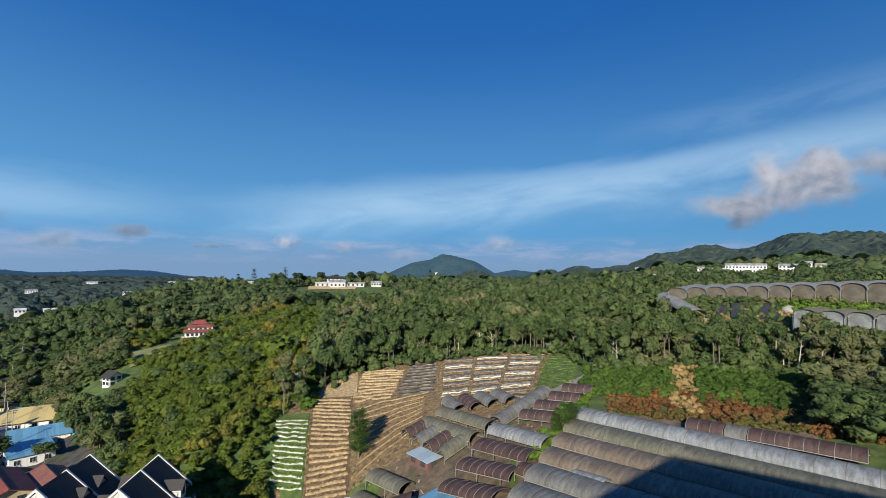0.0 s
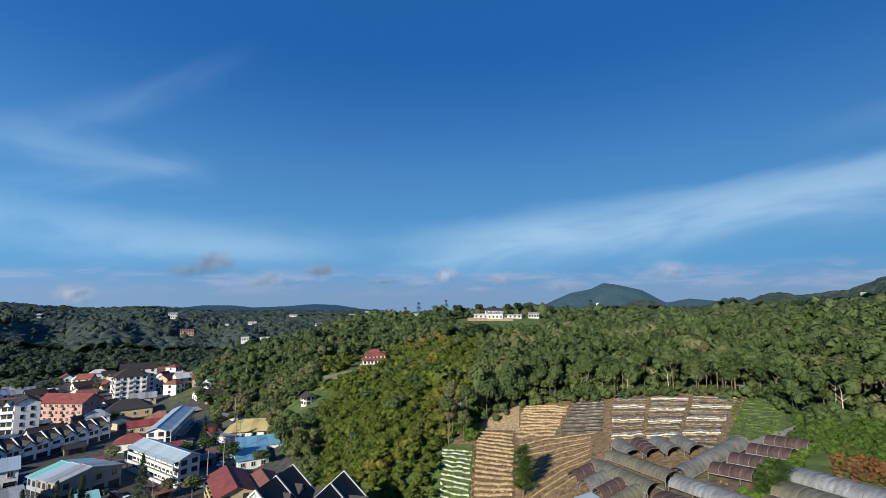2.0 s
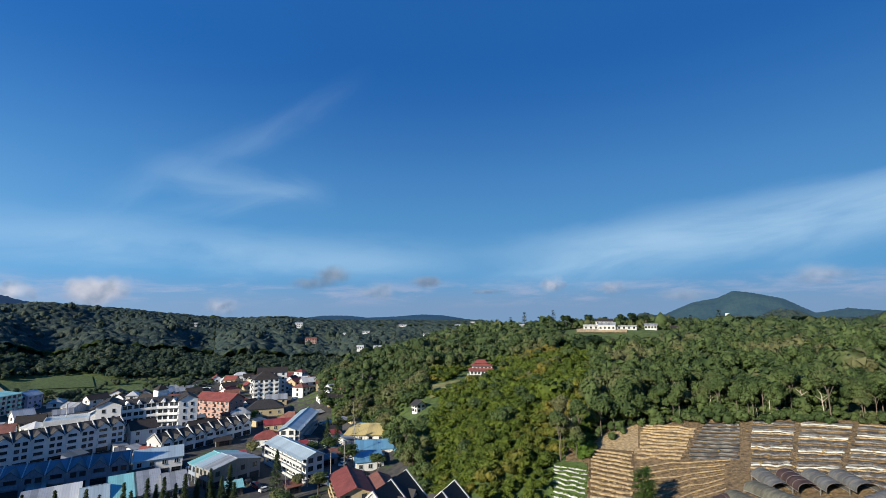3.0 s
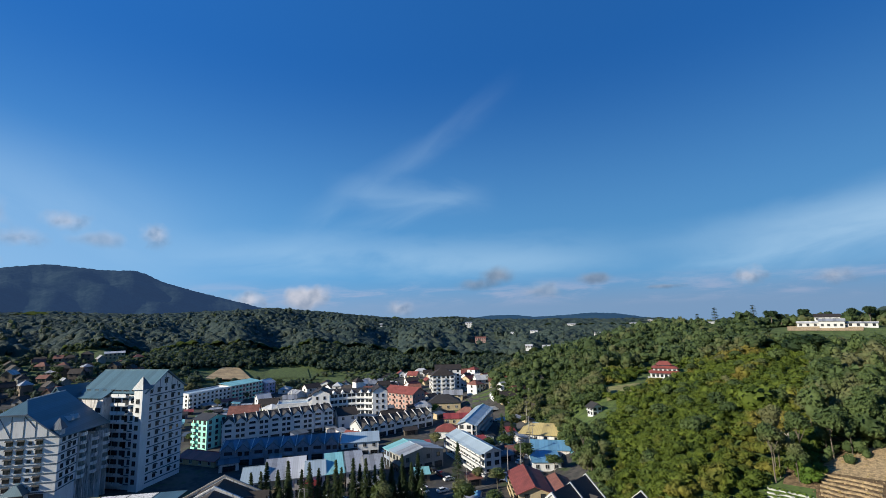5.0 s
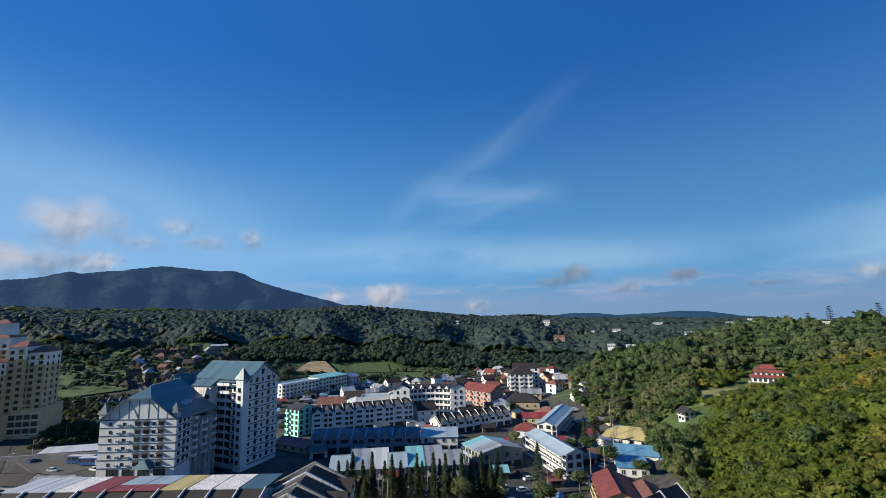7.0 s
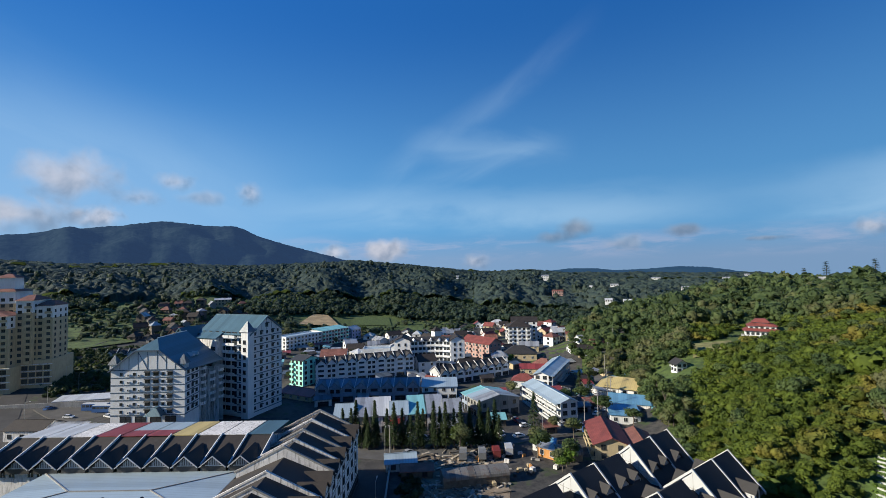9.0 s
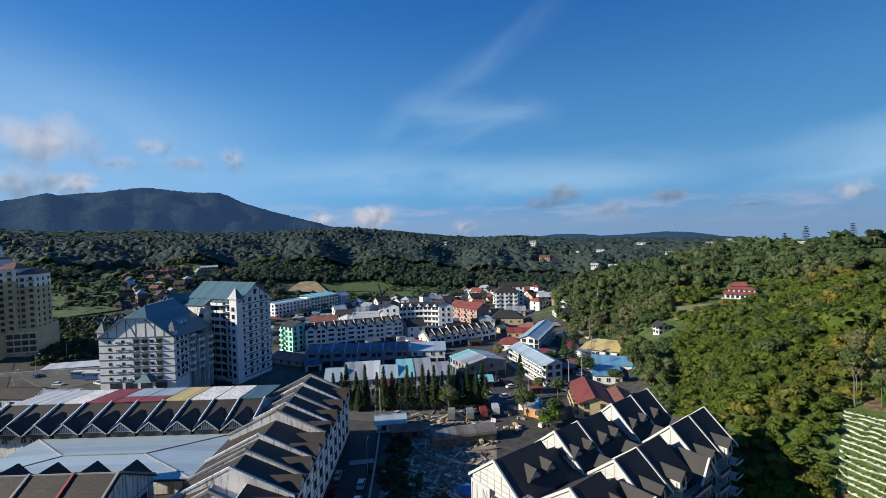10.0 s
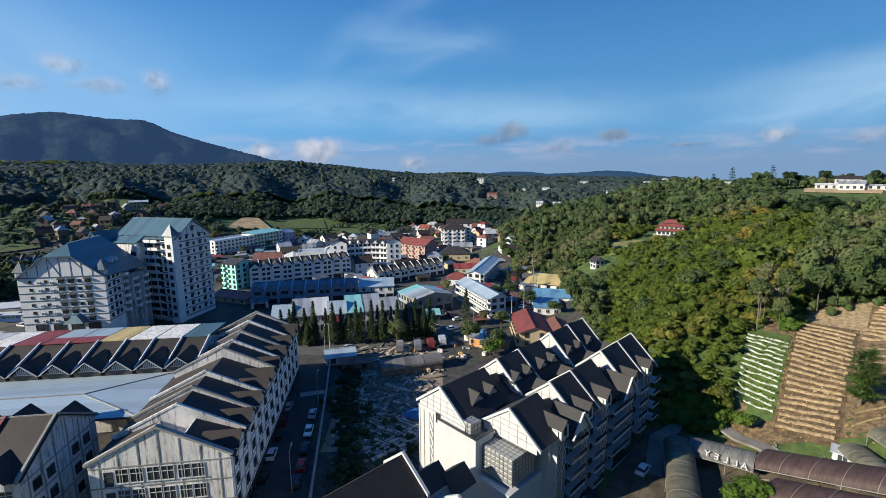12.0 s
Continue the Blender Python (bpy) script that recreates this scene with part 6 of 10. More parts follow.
def hotel_tower():
    F, E = (-0.75, -0.66), (-0.66, 0.75)
    L, D, H, R = 27.0, 18.5, 34.5, 6.6
    x0, y0 = -199.8 + F[0] * L, 18.4 + F[1] * L
    b = thing("hotel_tower", "white twelve-storey hotel tower with teal gabled roof", "hotel", x0, y0, 0, turn_of(-F[0], -F[1]))
    part("wall", gable_walls(L, D, H, R - 0.3).box(0.1, L - 0.1, 0.1, D - 0.1, -3, 0), WHITE, b)
    roof_gable(b, L, D, H, R, ROOF_SLATE, 0.8, 0.3)
    for fl in range(1, 12):
        part("floor_band", Geo().box(L, L + 0.12, -0.12, D + 0.1, fl * 3.0 - 0.2, fl * 3.0 + 0.15).box(L - 9, L, -0.12, 0, fl * 3.0 - 0.2, fl * 3.0 + 0.15), TRIM_BLUE, b)
        for s in (2.6, 6.0, 9.4, 12.8, 16.0):
            window(b, L, D, "right", s, fl * 3.0 + 0.9, 1.2 if s in (6.0, 12.8) else 0.8, 1.1, "hood" if s in (6.0, 12.8) else "dark")
        for s in (2.5, 6.0, 9.5, 13.0, 22.0, 25.0):
            window(b, L, D, "front", s, fl * 3.0 + 0.8, 1.5, 1.5, "dark")
        for s in (15.5, 18.8):
            bal = part("balcony", Geo().box(s - 1.5, s + 1.5, -1.7, 0, fl * 3.0 - 0.1, fl * 3.0 + 0.1).box(s - 1.5, s + 1.5, -1.7, -1.6, fl * 3.0 + 0.1, fl * 3.0 + 1.1), WHITE, b)
            part("balcony_door", window_mesh(2.2, 2.1, "dark"), None, b, at=pose(s, 0, fl * 3.0 + 0.12))
    part("gable_frame", Geo().beam((L + 0.05, -0.6, H - 0.2), (L + 0.05, D / 2, H + R - 0.1), 0.4).beam((L + 0.05, D + 0.6, H - 0.2), (L + 0.05, D / 2, H + R - 0.1), 0.4), TRIM_BLUE, b)
    for s in (3.5, 6.4, 9.25, 12.1, 15.0):
        part("frame_strip", Geo().box(L, L + 0.06, s - 0.1, s + 0.1, H - 0.2, H + R * (1 - abs(s - D / 2) / (D / 2)) - 0.5), TRIM_BLUE, b)
    window(b, L, D, "right", D / 2, H + 2.2, 1.3, 1.4, "hood")
    # corner turret
    t = part("turret", Geo().box(L - 3.2, L + 0.3, -1.6, 1.6, -1, H + 1.2), WHITE, b, "square corner turret with teal spire")
    part("spire", Geo().hull([(L - 3.8, -2.2, H + 1.2), (L + 0.9, -2.2, H + 1.2), (L + 0.9, 2.2, H + 1.2), (L - 3.8, 2.2, H + 1.2)], [(L - 1.5, -0.06, H + 5.6), (L - 1.4, -0.06, H + 5.6), (L - 1.4, 0.06, H + 5.6), (L - 1.5, 0.06, H + 5.6)]), ROOF_FADED, t)
    for fl in range(1, 11):
        part("window", window_mesh(1.2, 1.4, "dark"), None, t, at=pose(L - 1.5, -1.6, fl * 3.0 + 0.9))
    # cross wing at the far end with its own gable and lean-to
    part("wing_wall", Geo().along_y([(-9, -3), (1.5, -3), (1.5, H - 4), (-3.7, H + 2.2), (-9, H - 4)], -6.5, D - 2), WHITE, b, "lower gabled cross wing")
    part("wing_roof", Geo().slab((-9.8, -7.2, H - 4.6), (-3.7, -7.2, H + 2.6), (-3.7, D - 1.5, H + 2.6), (-9.8, D - 1.5, H - 4.6), -0.3), ROOF_SLATE, b)
    part("wing_roof", Geo().slab((2.3, -7.2, H - 4.6), (2.3, D - 1.5, H - 4.6), (-3.7, D - 1.5, H + 2.6), (-3.7, -7.2, H + 2.6), -0.3), ROOF_SLATE, b)
    part("lean_roof", Geo().slab((1.8, -4.2, H - 1.5), (13.0, -4.2, H - 1.5), (13.0, 2.0, H + 1.6), (1.8, 2.0, H + 1.6), 0.25), ROOF_SLATE, b)
    part("lean_wall", Geo().box(2.0, 12.8, -3.6, 0.0, -1, H - 1.6), STAINED, b)
    for fl in range(1, 10):
        for s in (-6.5, -2.0):
            part("window", window_mesh(1.5, 1.4, "dark"), None, b, at=pose(s, -6.5, fl * 3.0 + 0.9))
        for s in (4.0, 7.5, 11.0):
            part("balcony", Geo().box(s - 1.38, s + 1.38, -5.0, -3.6, fl * 3.0 - 0.1, fl * 3.0 + 1.0), WHITE, b)
            part("balcony_door", window_mesh(2.0, 1.5, "dark"), None, b, at=pose(s, -3.6, fl * 3.0 + 1.05))
    b.location, b.scale = (x0 * 1.02, y0 * 1.02, 60 - 60 * 1.02), (1.02, 1.02, 1.02)
    return b


hotel_low(), hotel_tower()


# ---- blocks and rows of the town; A is the left foot of the front, B the right, as seen from the terrace ----
def between(A, B):
    L = math.hypot(B[0] - A[0], B[1] - A[1])
    return A[0], A[1], turn_of(B[0] - A[0], B[1] - A[1]), L


def ab_block(name, label, category, A, B, D, H, floors, **kw):
    x, y, turn, L = between(A, B)
    return block(name, label, category, x, y, turn, L, D, H, floors, **kw)


ab_block("mint_building", "mint green five-storey corner building", "apartment building", (-251.5, 43.0), (-243.4, 47.6), 11, 13.2, 5, bays=(3, 3), roof="gable", rise=1.8, wall=MINT, roof_mat=DARK, style="dark", balcony=3)
x, y, turn, L = between((-244.5, 54.4), (-237.7, 108.0))
terrace_row("shophouse_row", "white four-storey shophouse row with dark gabled bays", x, y, turn, 10, L / 10, 14, 10.2, 4, 2.4, wall=FRESH_WHITE, roof_mat=ROOF_BLACK, dormer_mat=ROOF_BLACK)
ab_block("corner_house", "white gabled house at the end of the row", "house", (-236.5, 110.5), (-234.0, 120.5), 12, 7.0, 2, bays=(2, 2), rise=3.0, roof_mat=ROOF_BROWN)
x, y, turn, L = between((-211.7, 46.9), (-190.0, 89.0))
terrace_row("blue_shop_row", "blue-painted shop row with blue sheet roofs", x, y, turn, 8, L / 8, 13, 6.2, 2, 2.6, wall=PALE_BLUE_WALL, roof_mat=ROOF_DULL_BLUE, party=STAINED, dormer_mat=ROOF_FADED)
ab_block("white_shop", "white two-storey shop with blue roof beside the row", "shop", (-189.5, 90), (-182.0, 104.0), 11, 6.0, 2, bays=(4, 2), roof="mono", rise=1.6, roof_mat=ROOF_SKY, shops=True)


def sheet_roof_house(k, A, B, D, H, rise, mat, label, wall):
    return ab_block("shophouse", label, "shophouse", A, B, D, H, 2, bays=(2, 2), roof="mono" if k % 3 else "gable", rise=rise, wall=wall, roof_mat=mat, shops=True, style="dark")


SHEETS = [(ROOF_SKY, "pale blue"), (ROOF_GREY, "grey"), (ROOF_WHITE, "white"), (ROOF_SKY, "pale blue"), (ROOF_TEAL, "aqua"), (ROOF_GREY, "grey"), (ROOF_GREY, "grey")]
for k, (mat, colour) in enumerate(SHEETS):
    p = [(-166.5 + 2.55 * q, 43.5 + 6.3 * q) for q in (k, k + 0.94)]
    sheet_roof_house(k, p[0], p[1], 15.0, 6.2, 2.8, mat, "two-storey shophouse under a " + colour + " metal sheet roof", [WHITE, CREAM, STAINED][k % 3])
ab_block("red_shop", "red-fronted shop between the conifers", "shop", (-157.5, 61.8), (-155.6, 66.4), 3, 4.4, 1, bays=(2, 1), roof="flat", wall=plain("red_paint", (0.42, 0.06, 0.06), 0.6), roof_mat=SHEET_RED, shops=True)
for k in range(3):
    ab_block("shophouse_block", "two-storey shophouse under patched metal roofing", "shophouse", (-171 + 5.8 * k, 100.2 - 0.7 * k), (-165.4 + 5.8 * k, 99.5 - 0.7 * k), 18, 6.2 + 0.3 * k, 2, bays=(2, 4), roof="gable", rise=1.9,
             roof_mat=[ROOF_TEAL, ROOF_SKY, ROOF_GREY][k], wall=[PALE_BLUE_WALL, CONCRETE, CONCRETE][k], shops=True, style="dark")
x, y, turn, L = between((-207.6, 109), (-208.5, 152.9))
terrace_row("white_terrace_row", "white two-storey terrace row with stepped dark roofs", x, y, turn, 9, L / 9, 11, 5.6, 2, 3.0, wall=FRESH_WHITE, roof_mat=ROOF_BLACK, dormer_mat=ROOF_BLACK)
# school blocks with galleries
for A, B, D, lab in (((-163.1, 128.8), (-132.3, 120.7), 7.0, "white three-storey school block with pale blue roof"), ((-168.0, 146.2), (-192.2, 180.1), 7.0, "second school block with pale blue roof")):
    x, y, turn, L = between(A, B)
    s = block("school_block", lab, "school", x, y, turn, L, D, 8.4, 3, bays=(12, 2), rise=1.3, roof_mat=ROOF_SKY, over=0.7, style="dark", ww=1.7)
    for fl in (0, 1, 2):
        gal = part("gallery", Geo().box(0, L, -1.9, 0, fl * 2.8 - 0.1, fl * 2.8 + 0.12).box(0, L, -1.9, -1.8, fl * 2.8 + 0.12, fl * 2.8 + 1.0), CLEAN_WHITE, s)
    for k in range(9):
        part("post", Geo().box(k * L / 8 - 0.12, k * L / 8 + 0.12, -1.9, -1.66, 0, 8.3), CLEAN_WHITE, s)
    part("gallery_roof", Geo().slab((-0.5, -2.4, 8.0), (L + 0.5, -2.4, 8.0), (L + 0.5, -0.3, 8.4), (-0.5, -0.3, 8.4), 0.12), ROOF_SKY, s)


def curved_hotel():
    """Five storeys on a shallow arc, solid ends, dark pitched roof."""
    b = thing("curved_hotel", "white curved five-storey hotel with dark roof", "hotel", -258.0, 129.0, 0, 0)
    P = [(-268.5, 108.5), (-263.6, 117.6), (-262.8, 122.5), (-261.0, 127.5), (-258.4, 132.2), (-255.0, 136.4), (-251.0, 139.4), (-247.6, 147.4)]
    P = [(x + 258.0, y - 129.0) for x, y in P]
    H, D = 17.0, 12.0
    for k in range(len(P) - 1):
        A, B = P[k], P[k + 1]
        L = math.hypot(B[0] - A[0], B[1] - A[1])
        m = pose(A[0], A[1], 0, 0, 0, turn_of(B[0] - A[0], B[1] - A[1]))
        end = k in (0, len(P) - 2)
        out = -1.2 if end else 0.0
        part("wall", Geo().box(-0.02 * k, L + 0.02 * k, out, D, -2, H + (0.6 if end else 0.02 * k)), FRESH_WHITE, b, at=m)
        rise = 1.9
        if end:
            part("gable", Geo().along_y([(0, H + 0.6), (L, H + 0.6), (L / 2, H + 2.6)], out, out + 0.4), FRESH_WHITE, b, at=m)
            part("roof", Geo().slab((-0.5, out - 0.5, H + 0.4), (L / 2, out - 0.5, H + 3.0), (L / 2, D, H + 3.0), (-0.5, D, H + 0.4), -0.2).slab((L + 0.5, out - 0.5, H + 0.4), (L + 0.5, D, H + 0.4), (L / 2, D, H + 3.0), (L / 2, out - 0.5, H + 3.0), -0.2), ROOF_BROWN, b, at=m)
            for fl in range(5):
                for s in (0.3, 0.7):
                    part("window", window_mesh(1.0, 1.5, "dark"), None, b, at=m @ pose(L * s, out, fl * 3.38 + 1.0))
        else:
            part("roof", Geo().slab((-0.4, -0.8, H), (L + 0.4, -0.8, H), (L + 0.1, D / 2, H + rise + 0.01 * k), (-0.1, D / 2, H + rise + 0.01 * k), 0.2).slab((L + 0.4, D + 0.5, H), (-0.4, D + 0.5, H), (-0.1, D / 2, H + rise + 0.01 * k), (L + 0.1, D / 2, H + rise + 0.01 * k), 0.2), ROOF_BLACK, b, at=m)
            d = Geo().along_y([(L / 2 - 1.3, H - 0.2), (L / 2 + 1.3, H - 0.2), (L / 2, H + 1.6)], -0.9, 2.4, 0)
            part("dormer", d, FRESH_WHITE, b, at=m)
            for fl in range(5):
                part("balcony", Geo().box(0.1, L - 0.1, -1.0, 0, fl * 3.38 + 0.1, fl * 3.38 + 1.2), FRESH_WHITE, b, at=m)
                for s in (0.28, 0.72):
                    part("window", window_mesh(1.6, 1.6, "dark"), None, b, at=m @ pose(L * s, 0, fl * 3.38 + 1.25))
    b.location, b.scale = (-258.0 * 0.955, 129.0 * 0.955, 0), (0.955, 0.955, 0.955)
    part("stair_turret", Geo().box(-11, -6, 6, 11, 0, H + 5), FRESH_WHITE, b)
    part("turret_roof", Geo().hull([(-11.6, 5.4, H + 5), (-5.4, 5.4, H + 5), (-5.4, 11.6, H + 5), (-11.6, 11.6, H + 5)], [(-8.6, 8.4, H + 7.6), (-8.4, 8.4, H + 7.6), (-8.4, 8.6, H + 7.6), (-8.6, 8.6, H + 7.6)]), ROOF_BROWN, b)
    return b


curved_hotel()
ab_block("salmon_block", "salmon four-storey block under a red tiled roof", "apartment building", (-272, 160.5), (-248.5, 166.8), 12, 10.0, 3, bays=(8, 3), rise=3.2, wall=PINK, roof_mat=ROOF_RED, balcony=2, over=0.9)
ab_block("white_turret_hotel", "white hotel with brown pointed turret", "hotel", (-279, 205), (-270, 219), 14, 15.0, 5, bays=(5, 4), roof="hip", rise=5.0, roof_mat=ROOF_BROWN, style="dark", balcony=2)
ab_block("white_turret_hotel_annex", "white annex behind the turret hotel", "hotel", (-290, 216), (-278, 232), 12, 17.5, 6, bays=(4, 3), roof="gable", rise=3.0, roof_mat=ROOF_BROWN, style="dark")
ab_block("long_apartment_row", "long pale apartment row with blue-grey roof", "apartment building", (-350.4, 56.5), (-366.0, 86.0), 13, 10.6, 4, bays=(10, 3), roof="flat", roof_mat=ROOF_SKY, style="dark", balcony=3)
ab_block("long_apartment_row", "apartment row with teal sheet roof", "apartment building", (-366.6, 87.0), (-379.0, 112.0), 13, 11.4, 4, bays=(9, 3), roof="mono", rise=1.4, roof_mat=ROOF_TEAL, wall=STAINED, style="dark", balcony=2)
ab_block("lilac_house", "lilac house with white gabled roof", "house", (-379, 115), (-384, 124), 10, 9, 3, bays=(3, 2), wall=LILAC, roof_mat=ROOF_WHITE)
x, y, turn, L = between((-352.0, -52.0), (-343.0, 2.0))
terrace_row("far_terrace_row", "white three-storey terrace row behind the hotel", x, y, turn, 9, L / 9, 12, 9.0, 3, 2.6, roof_mat=ROOF_BLACK)
ab_block("white_hall", "white flat-roofed hall with roof masts", "hall", (-281, 92), (-274, 108), 12, 8.6, 2, bays=(3, 2), roof="flat", roof_mat=ROOF_SKY)
ab_block("terracotta_house", "white house with terracotta roof behind the row", "house", (-276, 64), (-270, 78), 12, 8.4, 2, bays=(3, 2), rise=3.2, roof_mat=ROOF_RUST)
ab_block("wide_roof_house", "low hall with broad dark roof", "hall", (-241, 173), (-229, 190), 14, 4.6, 1, bays=(4, 3), roof="hip", rise=4.2, roof_mat=ROOF_BLACK, wall=CREAM)
ab_block("cream_house", "cream gabled house beside the turret hotel", "house", (-254, 196), (-246, 206), 9, 5.4, 2, bays=(3, 2), rise=2.4, wall=CREAM, roof_mat=ROOF_GREY)
ab_block("small_white_house", "white gabled house with brown roof below the hotel", "house", (-224, 131), (-221, 142), 9, 4.6, 2, bays=(3, 2), rise=3.0, roof_mat=ROOF_BROWN)
ab_block("red_hall", "low hall with red sheet roof", "hall", (-205, 158), (-196, 170), 8, 3.4, 1, bays=(4, 2), rise=1.8, roof_mat=SHEET_RED, wall=CREAM)
ab_block("red_roof_house", "house with red hipped roof beside the school", "house", (-186, 138), (-178, 146), 8, 3.6, 1, bays=(3, 2), roof="hip", rise=2.8, roof_mat=ROOF_RED)
ab_block("red_market", "market hall under a faded red sheet roof", "market hall", (-230, 34), (-213, 45), 11, 2.4, 1, bays=(4, 3), rise=1.8, roof_mat=SHEET_RED, wall=CREAM)
ab_block("balcony_house", "two-storey white house with balconies and red roofs", "house", (-119.0, 120.0), (-103.5, 108.0), 10, 5.2, 2, bays=(5, 2), rise=1.9, wall=CREAM, roof_mat=ROOF_RED, balcony=1, over=0.9, style="dark")
ab_block("balcony_house_annex", "lower annex with faded red roof", "house", (-109.0, 126.0), (-97.0, 116.6), 8, 4.0, 1, bays=(3, 2), rise=1.6, wall=CREAM, roof_mat=ROOF_RUST)
ab_block("yellow_shed", "large shed under an ochre hipped roof", "shed", (-156, 166), (-136, 178), 19, 3.6, 1, bays=(5, 4), roof="hip", rise=3.0, roof_mat=ROOF_YELLOW, wall=STAINED, inset=8, over=1.2)
ab_block("blue_shed", "open shed with bright blue sheet roof", "shed", (-134, 148), (-122, 158), 14, 4.2, 1, bays=(3, 3), rise=1.8, roof_mat=ROOF_BLUE, wall=STAINED)
ab_block("blue_shed", "smaller blue-roofed lean-to shed", "shed", (-124, 138), (-117, 146), 11, 3.4, 1, bays=(3, 2), roof="mono", rise=1.0, roof_mat=ROOF_BLUE, wall=WHITE)
ab_block("green_roof_shed", "shed with dull green roof below the hillside", "shed", (-121, 158), (-114, 163), 8, 3.4, 1, bays=(2, 2), rise=1.2, roof_mat=ROOF_TEAL, wall=WHITE)
ab_block("blue_stall", "small stall with blue roof by the road", "stall", (-166, 196), (-158, 200), 6, 2.8, 1, bays=(2, 1), rise=0.8, roof_mat=ROOF_BLUE)
ab_block("blue_stall", "workshop with dark blue tarpaulin roof", "stall", (-163, 180), (-154, 184), 7, 3.0, 1, bays=(2, 1), roof="mono", rise=0.7, roof_mat=ROOF_BLUE)
for k, (az, r, mat, lab) in enumerate(((44.5, 285, ROOF_GREY, "grey"), (45.4, 292, ROOF_BROWN, "brown"), (46.3, 300, ROOF_GREY, "grey"), (43.6, 296, ROOF_RUST, "rust-brown"), (45.0, 312, ROOF_WHITE, "white"), (46.8, 330, ROOF_RUST, "terracotta"), (46.0, 345, ROOF_RED, "red"), (47.5, 372, ROOF_RUST, "terracotta"), (45.8, 372, ROOF_WHITE, "white"), (47.2, 395, ROOF_RUST, "rust"))):
    px_, py_ = spot(az, r)
    block("roadside_house", "roadside house with " + lab + " roof below the hill", "house", px_, py_, 40 + 13 * k % 60, 9 + k % 3, 7, 3.4 + 2.0 * (k % 2), 1 + k % 2, bays=(3, 2), rise=2.0, roof_mat=mat, wall=[WHITE, CREAM][k % 2], z=land1(px_, py_) - 0.1)


def small_houses():
    """Crowded small houses: on the flats in mid-town and up the far slope."""
    rr = random.Random(11)
    kinds = [(ROOF_RED, "red"), (ROOF_RUST, "terracotta"), (ROOF_BROWN, "brown"), (ROOF_GREY, "grey"), (ROOF_WHITE, "white"), (ROOF_RED, "red")]
    spots = []
    for az0, az1, r0, r1, n, pal in ((47.6, 57, 320, 470, 80, kinds), (57, 66, 312, 420, 34, kinds[1:5]), (50, 56, 262, 330, 16, kinds), (66, 74, 300, 400, 26, kinds[2:5]),
                                     (85.5, 96, 385, 520, 110, [kinds[2], kinds[2], kinds[1], kinds[2], kinds[3]]), (60, 66, 226, 256, 8, kinds[:3]), (51.5, 54, 196, 232, 5, kinds[:3])):
        tries = 0
        while n and tries < 4000:
            tries += 1
            az, r = rr.uniform(az0, az1), math.sqrt(rr.uniform(r0 * r0, r1 * r1))
            x, y = spot(az, r)
            if not free(x, y, 8) or any((x - a) ** 2 + (y - c) ** 2 < (9.0 if az0 > 84 else 11.0) ** 2 for a, c in spots) or any((x - a) ** 2 + (y - c) ** 2 < q * q for a, c, q in BUILT):
                continue
            spots.append((x, y))
            n -= 1
            mat, colour = rr.choice(pal)
            fl = rr.choice((1, 1, 2))
            L, D = (rr.uniform(6, 9), rr.uniform(5.5, 7)) if az0 > 84 else (rr.uniform(7.5, 11.5), rr.uniform(6.5, 9))
            # far-slope walls and roofs picked dark, painting in the shade there
            h = block("house", ("two-storey" if fl == 2 else "single-storey") + " house with " + colour + " pitched roof", "house", x, y, rr.choice((20, 60, 75, 100, 150)) + rr.uniform(-8, 8), L, D, 3.1 * fl, fl,
                      bays=(2, 1), roof=rr.choice(("gable", "gable", "hip")), rise=rr.uniform(2.0, 3.0), wall=rr.choice((CONCRETE, SHADE_WALL, SHADE_WALL) if az0 > 84 else (WHITE, WHITE, CREAM, STAINED)), roof_mat=mat, z=land1(x, y) - 0.05, style="dark", faces=("front", "left"))


BUILT = [(-258, 129, 26), (-263, 166, 20), (-278, 215, 18), (-288, 226, 18), (-360, 72, 22), (-373, 100, 22), (-383, 120, 14), (-348, -25, 34), (-278, 100, 18), (-274, 72, 18), (-238, 182, 20), (-250, 202, 12), (-232, 134, 12), (-208, 130, 26), (-240, 82, 34), (-200, 160, 16), (-190, 170, 24), (-170, 140, 24)]
small_houses()


